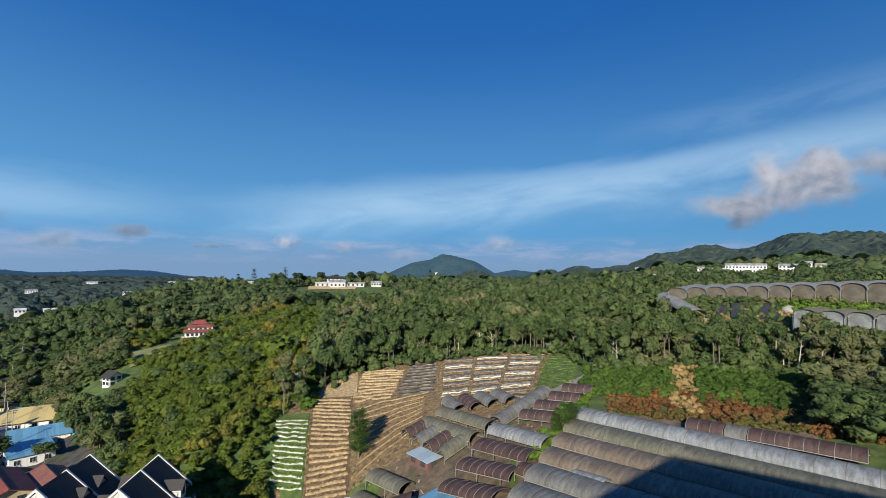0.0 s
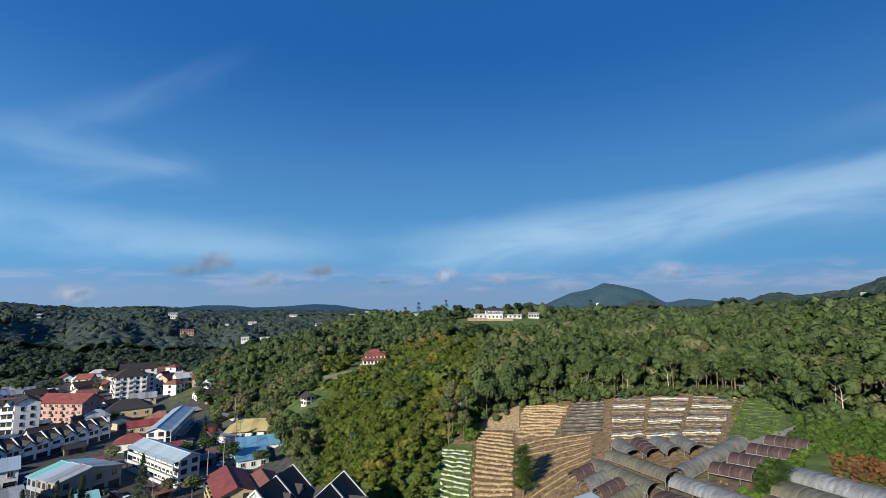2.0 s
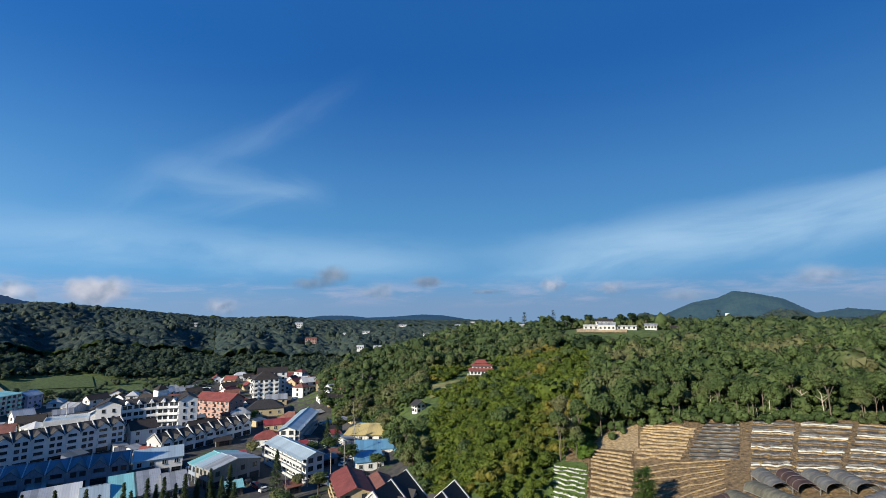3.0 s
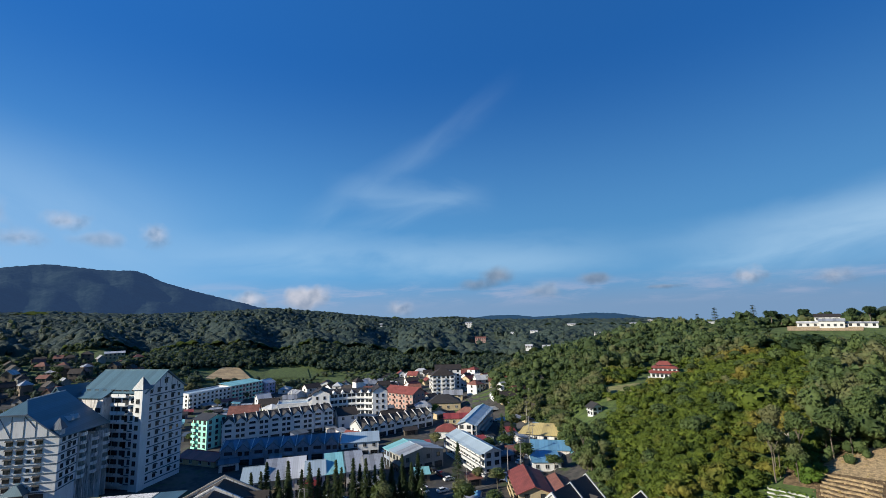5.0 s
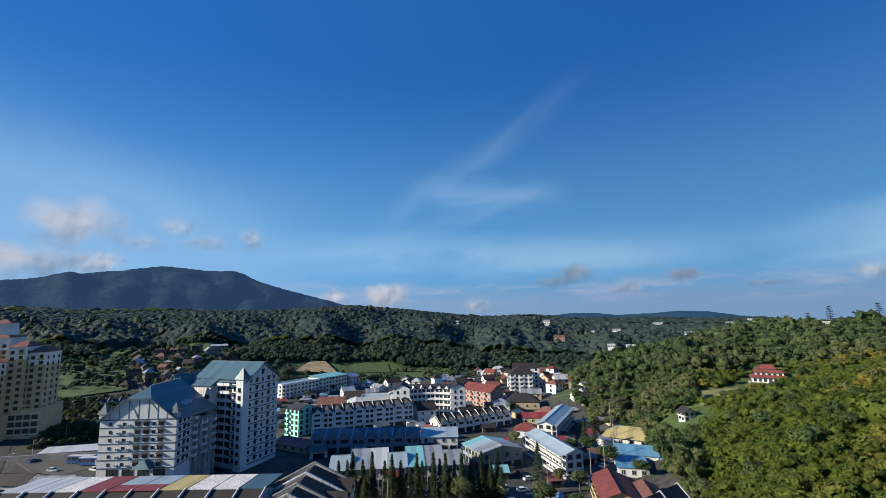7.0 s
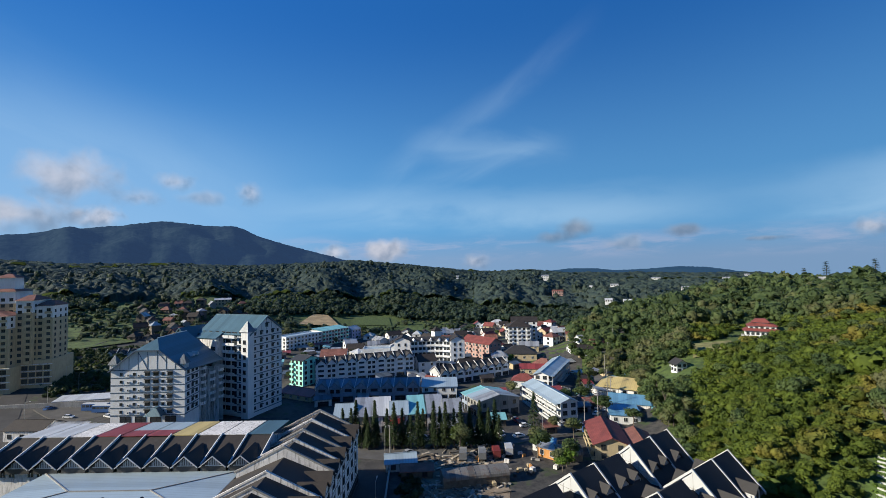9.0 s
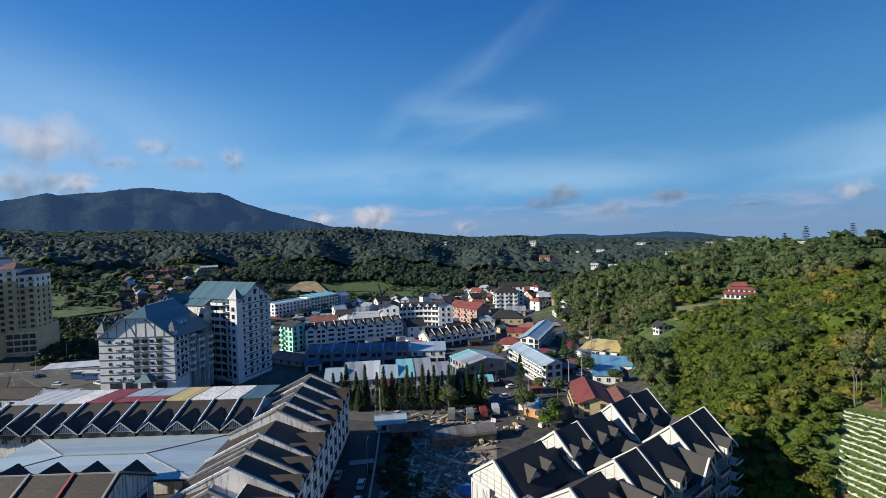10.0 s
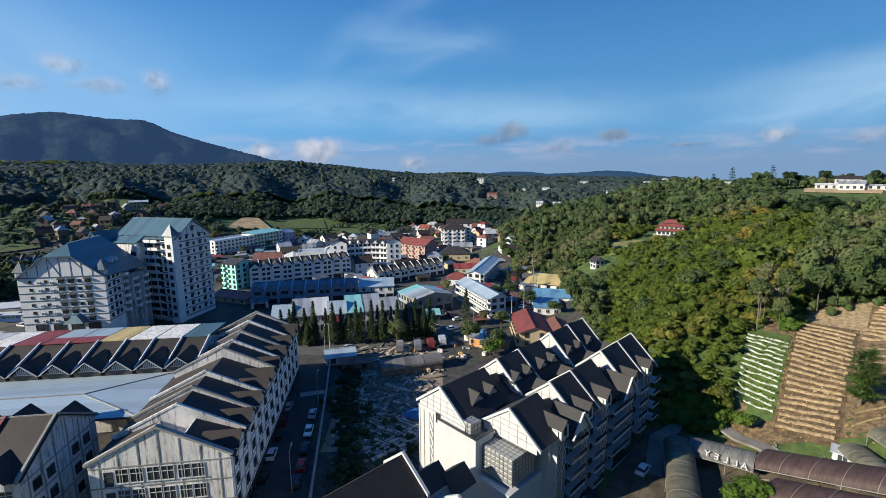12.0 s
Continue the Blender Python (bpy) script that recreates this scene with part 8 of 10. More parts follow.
def tunnels():
    d, n = (0.69, -0.725), (-0.725, -0.69)
    for k, (mat, lab) in enumerate(((NET_CLEAR, "milky film"), (NET_GREEN, "mossy grey film"), (NET_SAND, "sandy film"), (NET_SAND, "sandy film"), (NET_GREY, "grey film"), (NET_GREY, "grey film"))):
        a = (35.5 + n[0] * 6.9 * k + d[0] * k * 1.4, 110.0 + n[1] * 6.9 * k + d[1] * k * 1.4)
        tunnel(a, (a[0] + d[0] * 58, a[1] + d[1] * 58), 6.7, mat, "long tunnel greenhouse under weathered " + lab)
    tunnel((55.8, 99.2), (60.6, 94.2), 5.0, NET_BROWN, "short tunnel under maroon shade net above the rows")
    tunnel((60.8, 94.0), (63.4, 91.3), 5.0, NET_GREY, "short grey film section of the upper tunnel")
    tunnel((63.6, 91.1), (75.5, 78.5), 5.0, NET_BROWN, "upper tunnel under stained brown net")
    d, n = (0.62, -0.785), (-0.785, -0.62)
    for k in range(6):
        a = (15.0 - 3.9 * k, 110.5 - 5.0 * k)
        tunnel(a, (a[0] + d[0] * (16 - k * 0.4), a[1] + d[1] * (16 - k * 0.4)), 5.6, NET_BROWN if k != 0 else NET_CLEAR, "tunnel under brown shade net on the slope" if k else "tunnel under milky torn film")
    tunnel((2.5, 127.5), (14.5, 113.0), 4.8, NET_GREEN, "tunnel under mossy grey film beside the beds")
    tunnel((-1.5, 124.0), (10.5, 109.5), 4.8, NET_GREEN, "tunnel under mossy grey film beside the beds")
    for k in range(4):
        a = (-7.0 + 2.9 * k, 119.5 - 4.2 * k)
        tunnel(a, (a[0] + 5.6, a[1] + 3.6), 4.2, [NET_BROWN, NET_GREY, NET_BROWN, NET_GREEN][k], "small tunnel under patched shade net")
    for k in range(2):
        a = (-13.5 - 3.0 * k, 108.5 - 4.3 * k)
        tunnel(a, (a[0] + 8.2, a[1] - 8.6), 4.8, NET_GREEN, "tunnel under pale grey-green film low on the slope")
    for k in range(4):
        a = (4.5 + 4.6 * k, 133.5 - 0.6 * k)
        tunnel(a, (a[0] + 3.2, a[1] - 7.5), 4.4, [NET_GREY, NET_BROWN, NET_GREY, NET_GREY][k], "short tunnel under dusty net below the beds")
    tunnel((15.5, 113.5), (31.0, 127.0), 4.4, NET_GREY, "covered lane under grey film climbing the slope")
    for k in range(4):
        a = (22.5 + 4.7 * k, 115.0 + 4.2 * k)
        tunnel(a, (a[0] + 6.6, a[1] - 4.8), 4.6, NET_BROWN, "dark brown net tunnel beside the covered lane")
    for k in range(3):
        a = (17.5 + 4.2 * k, 90.5 - 3.4 * k)
        tunnel(a, (a[0] + 4.0, a[1] - 5.2), 3.8, [NET_BROWN, NET_BROWN, NET_CLEAR][k], "small net tunnel at the edge of the farm")
    # below the terraces, beside the apartment block
    for a, b, W, mat, lab in (((-27.5, 95.5), (-4.0, 93.5), 7.4, NET_BROWN, "wide tunnel under brown net"), ((-23.5, 87.8), (0.0, 85.0), 7.4, NET_BROWN, "wide tunnel under brown net"), ((-19.5, 80.0), (3.0, 76.5), 7.4, NET_BROWN, "wide tunnel under brown net"),
                              ((-40.5, 90.0), (-29.5, 71.0), 5.6, NET_GREEN, "tunnel under pale green net"), ((-38.6, 91.0), (-28.0, 93.8), 5.4, NET_GREY, "low tunnel under grey film with a lettered band")):
        tunnel(a, b, W, mat, lab + " below the terraces", 2.0, 2.2)
    # greenhouse rows on the upper hill
    for k in range(11):
        az = -28.4 - 1.85 * k
        z = 49.4 + 0.40 * k
        tunnel(spot(az, 206 - 0.3 * k), spot(az - 2.0, 238), 6.8, NET_CLEAR, "arched greenhouse bay on the upper hill", 3.0, 2.0, group="bays of the upper greenhouse", zs=(z, z + 1.0))
    for k in range(5):
        az = -39.6 - 2.0 * k
        tunnel(spot(az, 183), spot(az - 1.2, 197), 6.3, NET_GREEN, "arched greenhouse bay above the bank", 3.0, 1.7, group="bays of the bank greenhouse", zs=(44.6, 44.8))
    tunnel(spot(-27.2, 212), spot(-30.4, 188), 6.5, NET_CLEAR, "torn film tunnel running down the upper slope", 1.0, 2.2, zs=(49.0, 44.0))


tunnels()
strip("road_lane", "worn grey lane climbing past the farm to the forest", ((31.5, 127.4), (38.0, 131.6), (46.5, 137.0), (51.5, 143.0), (53.5, 151.0)), 3.4, bpy.data.materials["worn_lane"], 0.16)


def sign_letters():
    """White letters on the grey film, read from the other side."""
    t = tagged(new("sign_letters"), "white cut letters fixed along the grey film tunnel", "sign")
    t.matrix_basis = Matrix.Translation((-27.9, 90.2, land1(-31, 92) + 3.0)) @ pose(0, 0, 0, 48, 0, turn_of(9.0, 2.2)) @ Matrix.Diagonal((-1, 1, 1, 1))
    x = 0.0
    for ch in "ALLEY":
        cu = bpy.data.curves.new("letter", "FONT")
        cu.body, cu.size, cu.extrude = ch, 1.7, 0.03
        ob = new("letter", cu)
        cu.materials.append(CLEAN_WHITE)
        dg = bpy.context.evaluated_depsgraph_get()
        me = bpy.data.meshes.new_from_object(ob.evaluated_get(dg))
        bpy.data.objects.remove(ob)
        part("letter", me, None, t, at=pose(x, 0, 0))
        x += 1.55


sign_letters()
# stores and clutter of the farm
block("farm_store", "farm store with pale blue sheet roof among the tunnels", "shed", -5.5, 110.0, -50, 7, 3.6, 1.9, 1, bays=(2, 1), roof="mono", rise=0.5, roof_mat=ROOF_SKY, wall=plain("dusty_maroon_boards", (0.13, 0.062, 0.056), 0.85, vary=0.2, grime=0.3), z=land1(-3.5, 109.0), style="dark")
block("tarp_store", "low store under a bright blue tarpaulin", "shed", -2.5, 92.5, -45, 7, 5, 2.2, 1, bays=(2, 1), roof="mono", rise=0.4, roof_mat=ROOF_BLUE, wall=STAINED, z=land1(-0.5, 92.0), style="dark")
block("farm_hut", "small white hut at the foot of the terraces", "shed", -18.5, 101.5, 10, 2.6, 2.2, 2.2, 1, bays=(1, 1), roof="mono", rise=0.3, roof_mat=ROOF_WHITE, wall=WHITE, z=land1(-17.2, 102.5))
block("farm_hut", "grey pump hut at the top of the beds", "shed", *spot(-14.4, 171), 20, 3.0, 2.4, 2.4, 1, bays=(1, 1), roof="mono", rise=0.4, roof_mat=ROOF_GREY, wall=CONCRETE, z=land1(*spot(-14.4, 171)) - 0.1)
block("open_shelter", "open shelter with dark roof above the bank", "shelter", *spot(-38.6, 188), -38, 9, 5, 2.8, 1, bays=(3, 1), roof="mono", rise=0.3, roof_mat=DARK, wall=STAINED, z=44.0, style="dark")
# unidentified pale upright on the lane, built as a tapered tube
post_m = thing("marker_post", "small white upright on the farm lane", "post", 47.6, 134.2, land1(47.6, 134.2))
part("post_body", Geo().tube((0, 0, 0), (0, 0, 1.3), 0.22, 0.16), CLEAN_WHITE, post_m)


def bank_cover():
    r0 = np.random.default_rng(5)

    def ring(az0, az1, ra, rb, n):
        az, r = r0.uniform(az0, az1, n), np.sqrt(r0.uniform(ra ** 2, rb ** 2, n))
        return -np.sin(np.radians(az)) * r, np.cos(np.radians(az)) * r
    x, y = ring(-46, -21, 118, 134, 900)
    plant("dry_fern_bank", "rust-brown dead fern on the bank", x, y, r0.uniform(0.5, 1.1, len(x)), r0.uniform(0.4, 1.0, len(x)), "mid", LEAF_DRY, 0.5)
    x, y = ring(-30.5, -27.5, 122, 152, 160)
    plant("straw_bank", "straw-coloured grass on the bank", x, y, r0.uniform(0.6, 1.2, len(x)), r0.uniform(0.4, 1.0, len(x)), "mid", LEAF_STRAW, 0.5)
    for az0, az1, ra, rb, n in ((-27.8, -18.5, 130, 153, 620), (-39.5, -30.2, 129, 150, 620)):
        x, y = ring(az0, az1, ra, rb, n)
        plant("creeper_bank", "thick green creeper over the bank", x, y, r0.uniform(0.8, 1.6, len(x)), r0.uniform(0.3, 1.4, len(x)), "mid", LEAF_CREEPER, 0.4)
    x, y = ring(-56, -40.0, 112, 150, 330)
    plant("corner_trees", "dark leafy trees beside the tunnels", x, y, r0.uniform(1.4, 2.7, len(x)), r0.uniform(3, 10, len(x)), "near", LEAF_WOOD, 0.7)
    # bushes along the lane and at the foot of the terraces
    q = np.linspace(0, 1, 120)
    x = 22 + 24 * q + r0.uniform(-2, 2, 120)
    y = 96 + 34 * q + r0.uniform(-2, 2, 120)
    plant("lane_bushes", "bright green bushes beside the covered lane", x, y, r0.uniform(0.6, 1.5, 120), r0.uniform(0.5, 1.6, 120), "near", LEAF_BUSH, 0.5)
    x, y = ring(19.6, 26, 109, 117, 90)
    plant("foot_bushes", "dark green bushes below the mulched beds", x, y, r0.uniform(0.9, 2.2, len(x)), r0.uniform(0.6, 2.4, len(x)), "near", LEAF_BUSH, 0.5)
    x, y = ring(-46, -37.5, 198, 206, 170)
    plant("greenhouse_bushes", "yellow-green bushes between the upper greenhouses", x, y, r0.uniform(1.0, 2.0, len(x)), r0.uniform(0.5, 2.0, len(x)), "mid", LEAF_BUSH, 0.4)
    x, y = ring(-46, -28.2, 203.2, 205.6, 230)
    plant("greenhouse_hedge", "rank bushes along the foot of the upper greenhouse", x, y, r0.uniform(0.8, 1.8, len(x)), r0.uniform(0.4, 3.2, len(x)), "mid", LEAF_WOOD, 0.6)
    x, y = ring(-38, -28, 186, 203, 190)
    keep = np.array([noise.noise(Vector((a * 0.12, b * 0.12, 1.0))) > -0.15 for a, b in zip(x, y)])
    plant("cutting_scrub", "scrub and dry grass over the steep cutting", x[keep], y[keep], r0.uniform(0.6, 1.6, int(keep.sum())), r0.uniform(0.3, 2.0, int(keep.sum())), "mid", LEAF_WOOD, 0.5)
    x, y = ring(-39, -28, 186, 203, 200)
    plant("cutting_straw", "dry straw tufts on the cutting", x, y, r0.uniform(0.5, 1.1, len(x)), r0.uniform(0.2, 0.8, len(x)), "mid", LEAF_STRAW, 0.5)
    # dark planted bank between the car park and the condominium
    x, y = ring(94.2, 102.8, 272, 376, 900)
    ok = np.hypot(x + 255, y + 44) > 26
    plant("car_park_bank", "dark bushes covering the bank above the car park", x[ok], y[ok], r0.uniform(1.0, 2.4, int(ok.sum())), r0.uniform(0.3, 2.4, int(ok.sum())), "mid", LEAF_PINE, 0.5)
    x, y = ring(-17.5, -12.9, 138, 169, 110)
    plant("lane_weeds", "tufts of weeds on the grass beside the lane", x, y, r0.uniform(0.25, 0.8, len(x)), r0.uniform(0.0, 0.5, len(x)), "mid", LEAF_BUSH, 0.4)
    x, y = ring(-15, 15, 108, 168, 420)
    plant("terrace_weeds", "dry weeds and clods among the beds", x, y, r0.uniform(0.12, 0.34, len(x)), r0.uniform(0.0, 0.3, len(x)), "far", LEAF_STRAW, 0.5)
    x, y = ring(14.2, 16, 142, 156, 40)
    plant("field_edge_bushes", "bushes along the field edge", x, y, r0.uniform(0.8, 1.8, len(x)), r0.uniform(0.6, 2.0, len(x)), "near", LEAF_BUSH, 0.5)


bank_cover()


def slope_tarp(az, r, w, h, label):
    """Dark sheet weighted down on the steep slope."""
    x, y = spot(az, r)
    t = thing("slope_tarpaulin", label, "tarpaulin", x, y, land1(x, y), az)
    n = 8
    V = []
    for i in range(n + 1):
        for j in range(n + 1):
            px_, py_ = spot(az - math.degrees(w * (i / n - 0.5) / r), r + h * j / n)
            lx, ly = (px_ - x) * math.cos(radians(az)) + (py_ - y) * math.sin(radians(az)), -(px_ - x) * math.sin(radians(az)) + (py_ - y) * math.cos(radians(az))
            V.append((lx, ly, land1(px_, py_) - land1(x, y) + 1.1 + 0.3 * noise.noise(Vector((i * 0.9, j * 0.9, az)))))
    Fq = [(i * (n + 1) + j, (i + 1) * (n + 1) + j, (i + 1) * (n + 1) + j + 1, i * (n + 1) + j + 1) for i in range(n) for j in range(n)]
    mesh_object("cover", V, Fq, MULCH_BLACK, t, smooth=True)


for az, r, w, h, lab in ((-34.2, 194, 5, 9, "black plastic sheet over the steep cutting"), (-36.8, 193, 6, 10, "torn black sheet hung down the cutting"), (-32.6, 196, 3.5, 7, "narrow black sheet on the slope")):
    slope_tarp(az, r, w, h, lab)
rock = thing("boulder", "pale grey boulder on the greenhouse slope", "rock", *spot(-38.4, 199), land1(*spot(-38.4, 199)) - 0.3)
v_, f_ = lump(2, np.random.default_rng(3), 0.12)
mesh_object("stone", (v_ * np.array([2.6, 1.8, 1.7]) + np.array([0, 0, 1.0])).tolist(), f_.tolist(), CONCRETE, rock)


# ---- the block that carries the viewpoint; its top throws the shadow over the lower tunnels ----
own = thing("viewpoint_block", "pale gabled tower block behind the viewpoint", "apartment block", 0, 0, 0)
part("wall", Geo().box(0.0, 47.0, -32, -9.6, 8, 58.4), CREAM, own)
part("gable", Geo().along_y([(0.0, 58.4), (47.0, 58.4), (47.0, 61.2), (19.4, 68.6), (0.0, 59.4)], -32, -9.6), CREAM, own)
part("roof", Geo().along_y([(-0.6, 59.2), (19.4, 68.6), (47.6, 61.1), (47.6, 61.35), (19.4, 68.85), (-0.6, 59.45)], -32.4, -9.4), ROOF_BROWN, own, "brown tiled gabled roof")


# ---- single trees ----
def blades(rr, n, r0, r1, z0, z1, length, width, droop):
    """Tiers of drooping sprays round a stem."""
    v, f = [], []
    for k in range(n):
        q = k / n
        z = z0 + (z1 - z0) * q
        R = r0 + (r1 - r0) * q
        a = rr.uniform(0, 6.283)
        out = R * rr.uniform(0.35, 1.0)
        c, s = math.cos(a), math.sin(a)
        L, w = length * rr.uniform(0.6, 1.3), width * rr.uniform(0.7, 1.3)
        p = Vector((c * out, s * out, z + rr.uniform(-0.3, 0.3)))
        d = Vector((c, s, -droop + rr.uniform(-0.25, 0.25))).normalized()
        t = Vector((-s, c, rr.uniform(-0.4, 0.4))).normalized()
        o = len(v)
        v += [p - d * L * 0.5 + t * w * 0.3, p - d * L * 0.5 - t * w * 0.3, p + t * w, p - t * w, p + d * L * 0.6]
        f += [(o, o + 1, o + 3, o + 2), (o + 2, o + 3, o + 4)]
    return v, f


def conifer(h, r, seed, sparse=False, label="slender dark green conifer"):
    rr = random.Random(seed)
    t = tagged(new("conifer"), label, "tree")
    part("trunk", Geo().tube((0, 0, -0.5), (0, 0, h * 0.95), 0.025 * h, 0.02, 7), BARK, t)
    n = int(h * 40)
    if sparse:
        V, Fq = [], []
        tiers = int(h / 1.5)
        for k in range(tiers):
            z = h * 0.25 + (h * 0.72) * k / tiers
            R = r * (1 - 0.75 * k / tiers)
            v, f = blades(rr, 26, R, R, z - 0.1, z + 0.1, 1.5, 0.32, 0.1)
            o = len(V)
            V += v
            Fq += [tuple(i + o for i in q) for q in f]
    else:
        V, Fq = blades(rr, n, r, 0.12, h * 0.14, h, 0.85, 0.26, 0.35)
    mesh_object("crown", V, Fq, LEAF_PINE if sparse else LEAF_CYPRESS, t)
    return t


def broadleaf(h, r, seed, mat, label, flat=0.8, girth=1.0):
    rr = np.random.default_rng(seed)
    t = tagged(new("broadleaf_tree"), label, "tree")
    g = Geo().tube((0, 0, -0.6), (0.02 * h, 0, h * 0.62), 0.030 * h * girth, 0.014 * h * girth, 8)
    for k in range(4):
        a = k * 1.6 + 0.4
        g.tube((0.016 * h, 0, h * (0.42 + 0.04 * k)), (math.cos(a) * r * 0.5, math.sin(a) * r * 0.5, h * (0.74 + 0.03 * k)), 0.011 * h * girth, 0.004 * h, 5)
    part("trunk", g, BARK, t)
    v, f = crown_shape(rr, "tree")
    v2, f2 = crown_shape(rr, "near")
    v = np.concatenate([v, v2 * 0.8 + np.array([0.25, -0.2, 0.2])])
    f = np.concatenate([f, f2 + len(v) - len(v2)])
    v = v * np.array([r, r, r * flat]) + np.array([0, 0, h - r * flat * 0.85])
    mesh_object("crown", v.tolist(), f.tolist(), mat, t)
    return t


def put(proto, spots, first=[0]):
    """Stand copies of a tree on the ground: x, y, scale, turn, optional height of the foot."""
    for s in spots:
        x, y, k, a = s[:4]
        if not free(x, y, 1.2):
            continue
        z = s[4] if len(s) > 4 else land1(x, y)
        copy_thing(proto, Matrix.Translation((x, y, z)) @ pose(0, 0, 0, 0, 0, a))
    for o in (proto, *proto.children_recursive):
        bpy.data.objects.remove(o)


def group_tree(make, group, spots, sizes):
    """Build a few sizes of one kind, then stand copies in turn."""
    protos = []
    for q, args in enumerate(sizes):
        p = make(*args)
        p["group"] = group
        protos.append(p)
    for q, p in enumerate(protos):
        put(p, spots[q::len(protos)])


row = []
rr = random.Random(3)
for k in range(44):
    f = k / 43
    f += 0.022 * math.sin(k * 2.3)
    row.append((-151.5 + 24.5 * f + rr.uniform(-1.6, 1.6), 45.5 + 44 * f + rr.uniform(-1.2, 1.2), 1, rr.uniform(0, 360)))
row += [(-155.0, 40.5, 1, 20), (-153.5, 43.0, 1, 80), (-147.5, 50.0, 1, 140)]
group_tree(conifer, "conifers along the main road", row, [(13.0, 2.1, 1), (9.0, 1.7, 2), (15.5, 2.4, 3), (11.0, 2.9, 4), (7.5, 1.6, 5)])
group_tree(conifer, "dark conifers by the school", [(-132, 107.6, 1, 0), (-171, 196, 1, 40), (-214, 208, 1, 80), (-209, 205, 1, 90), (-152, 150, 1, 30), (-148, 152, 1, 50), (-206, 213, 1, 20)], [(14.5, 3.2, 11), (12.5, 2.8, 12)])
ridge_pines = [(*spot(18.06, 420), 1, 0), (*spot(23.2, 405), 1, 50), (*spot(21.5, 402), 1, 90), (*spot(3.2, 390), 1, 10), (*spot(0.5, 392), 1, 60)]
group_tree(lambda h, r, s: conifer(h, r, s, True, "tall tiered pine on the ridge"), "pines on the ridge", ridge_pines, [(19.0, 3.6, 21), (15.0, 2.8, 22)])
ridge_trees = [(*spot(14.0, 425), 1, 0), (*spot(12.2, 432), 1, 30), (*spot(10.5, 428), 1, 80), (*spot(9.2, 420), 1, 120), (*spot(8.5, 425), 1, 10), (*spot(7.7, 415), 1, 200), (*spot(16.6, 415), 1, 60), (*spot(15.8, 420), 1, 160), (*spot(5.2, 402), 1, 90), (*spot(-19.4, 480), 1, 40)]
group_tree(lambda h, r, s: broadleaf(h, r, s, LEAF_PINE, "round dark tree among the ridge houses", 1.15), "trees among the ridge houses", ridge_trees, [(12.5, 3.9, 31), (10.0, 3.2, 32), (11.5, 3.6, 33)])
big = broadleaf(15.0, 8.5, 41, LEAF_PINE, "broad dense dark tree standing over the hillside", 0.75)
put(big, [(*spot(14.0, 262), 1, 0)])

# trees in and round the town
town_trees = []
for az, r in ((47.0, 205), (48.2, 250), (49.5, 262), (53.5, 215), (56.0, 300), (58.5, 268), (62.0, 300), (66.0, 262), (71, 280), (74, 300), (79, 300), (80.5, 262), (82, 320), (84, 300), (86, 340), (88, 300),
              (90, 330), (93, 300), (45.2, 210), (44.2, 240), (42.6, 255), (41.5, 228), (43.0, 190), (40.5, 200), (39.5, 182), (47.6, 178), (48.6, 172), (46.2, 166), (52, 420), (55, 400), (58, 430), (61, 415),
              (64, 440), (68, 400), (72, 420), (75, 380), (78, 350), (81, 400), (85, 460), (89, 480), (92, 450), (96, 430), (99, 470), (50.5, 148), (48.0, 142), (46.6, 146), (60, 150), (57, 160)):
    town_trees.append((*spot(az, r), 1, (az * 37) % 360))
group_tree(lambda h, r, s: broadleaf(h, r, s, LEAF_WOOD, "leafy dark green tree between the houses"), "trees between the houses", town_trees, [(7.0, 3.2, 51), (9.0, 4.0, 52), (5.5, 2.6, 53)])
bushes = [(-103, 94, 1, 0), (-104.5, 97, 1, 50), (-34.5, 106, 1, 10), (-25, 84.5, 1, 40), (-27, 81, 1, 140), (-232, 172, 1, 5)]
group_tree(lambda h, r, s: broadleaf(h, r, s, LEAF_BUSH, "bright green bushy tree beside the yard"), "bushy trees by the yard", bushes, [(4.6, 2.6, 61), (5.6, 3.0, 62)])
# tall mixed trees standing out of the woods, and bleached trunks
rr = random.Random(9)
tall = [(*spot(az, np.interp(az, EDGE_AZ, EDGE_R) + 1.5 + 24 * rr.random() ** 1.8), 1, rr.uniform(0, 360)) for az in [rr.uniform(-16, 13) for _ in range(64)] + [rr.uniform(-44, -17) for _ in range(34)] + [rr.uniform(13, 19) for _ in range(10)] + [rr.uniform(34, 42) for _ in range(12)]]
group_tree(lambda h, r, s: broadleaf(h, r, s, LEAF_WOOD, "tall forest tree with spreading crown", 1.25, 0.5), "tall forest trees", tall, [(12.5, 3.2, 71), (10.5, 2.8, 72), (14.0, 3.4, 73), (9.0, 2.5, 74), (11.5, 2.6, 75)])


def dead_tree(h, seed):
    rr2 = random.Random(seed)
    t = tagged(new("bare_tree"), "bleached bare trunk among the green forest", "tree")
    top = Vector((rr2.uniform(-1, 1), rr2.uniform(-1, 1), h))
    g = Geo().tube((0, 0, -0.6), top, 0.2, 0.07, 7)
    for k in range(5):
        z = h * rr2.uniform(0.5, 0.95)
        a = rr2.uniform(0, 6.28)
        base = top * (z / h)
        g.tube(base, base + Vector((math.cos(a) * 1.7, math.sin(a) * 1.7, 1.4)), 0.08, 0.02, 5)
    part("trunk", g, PALE_BARK, t)
    return t


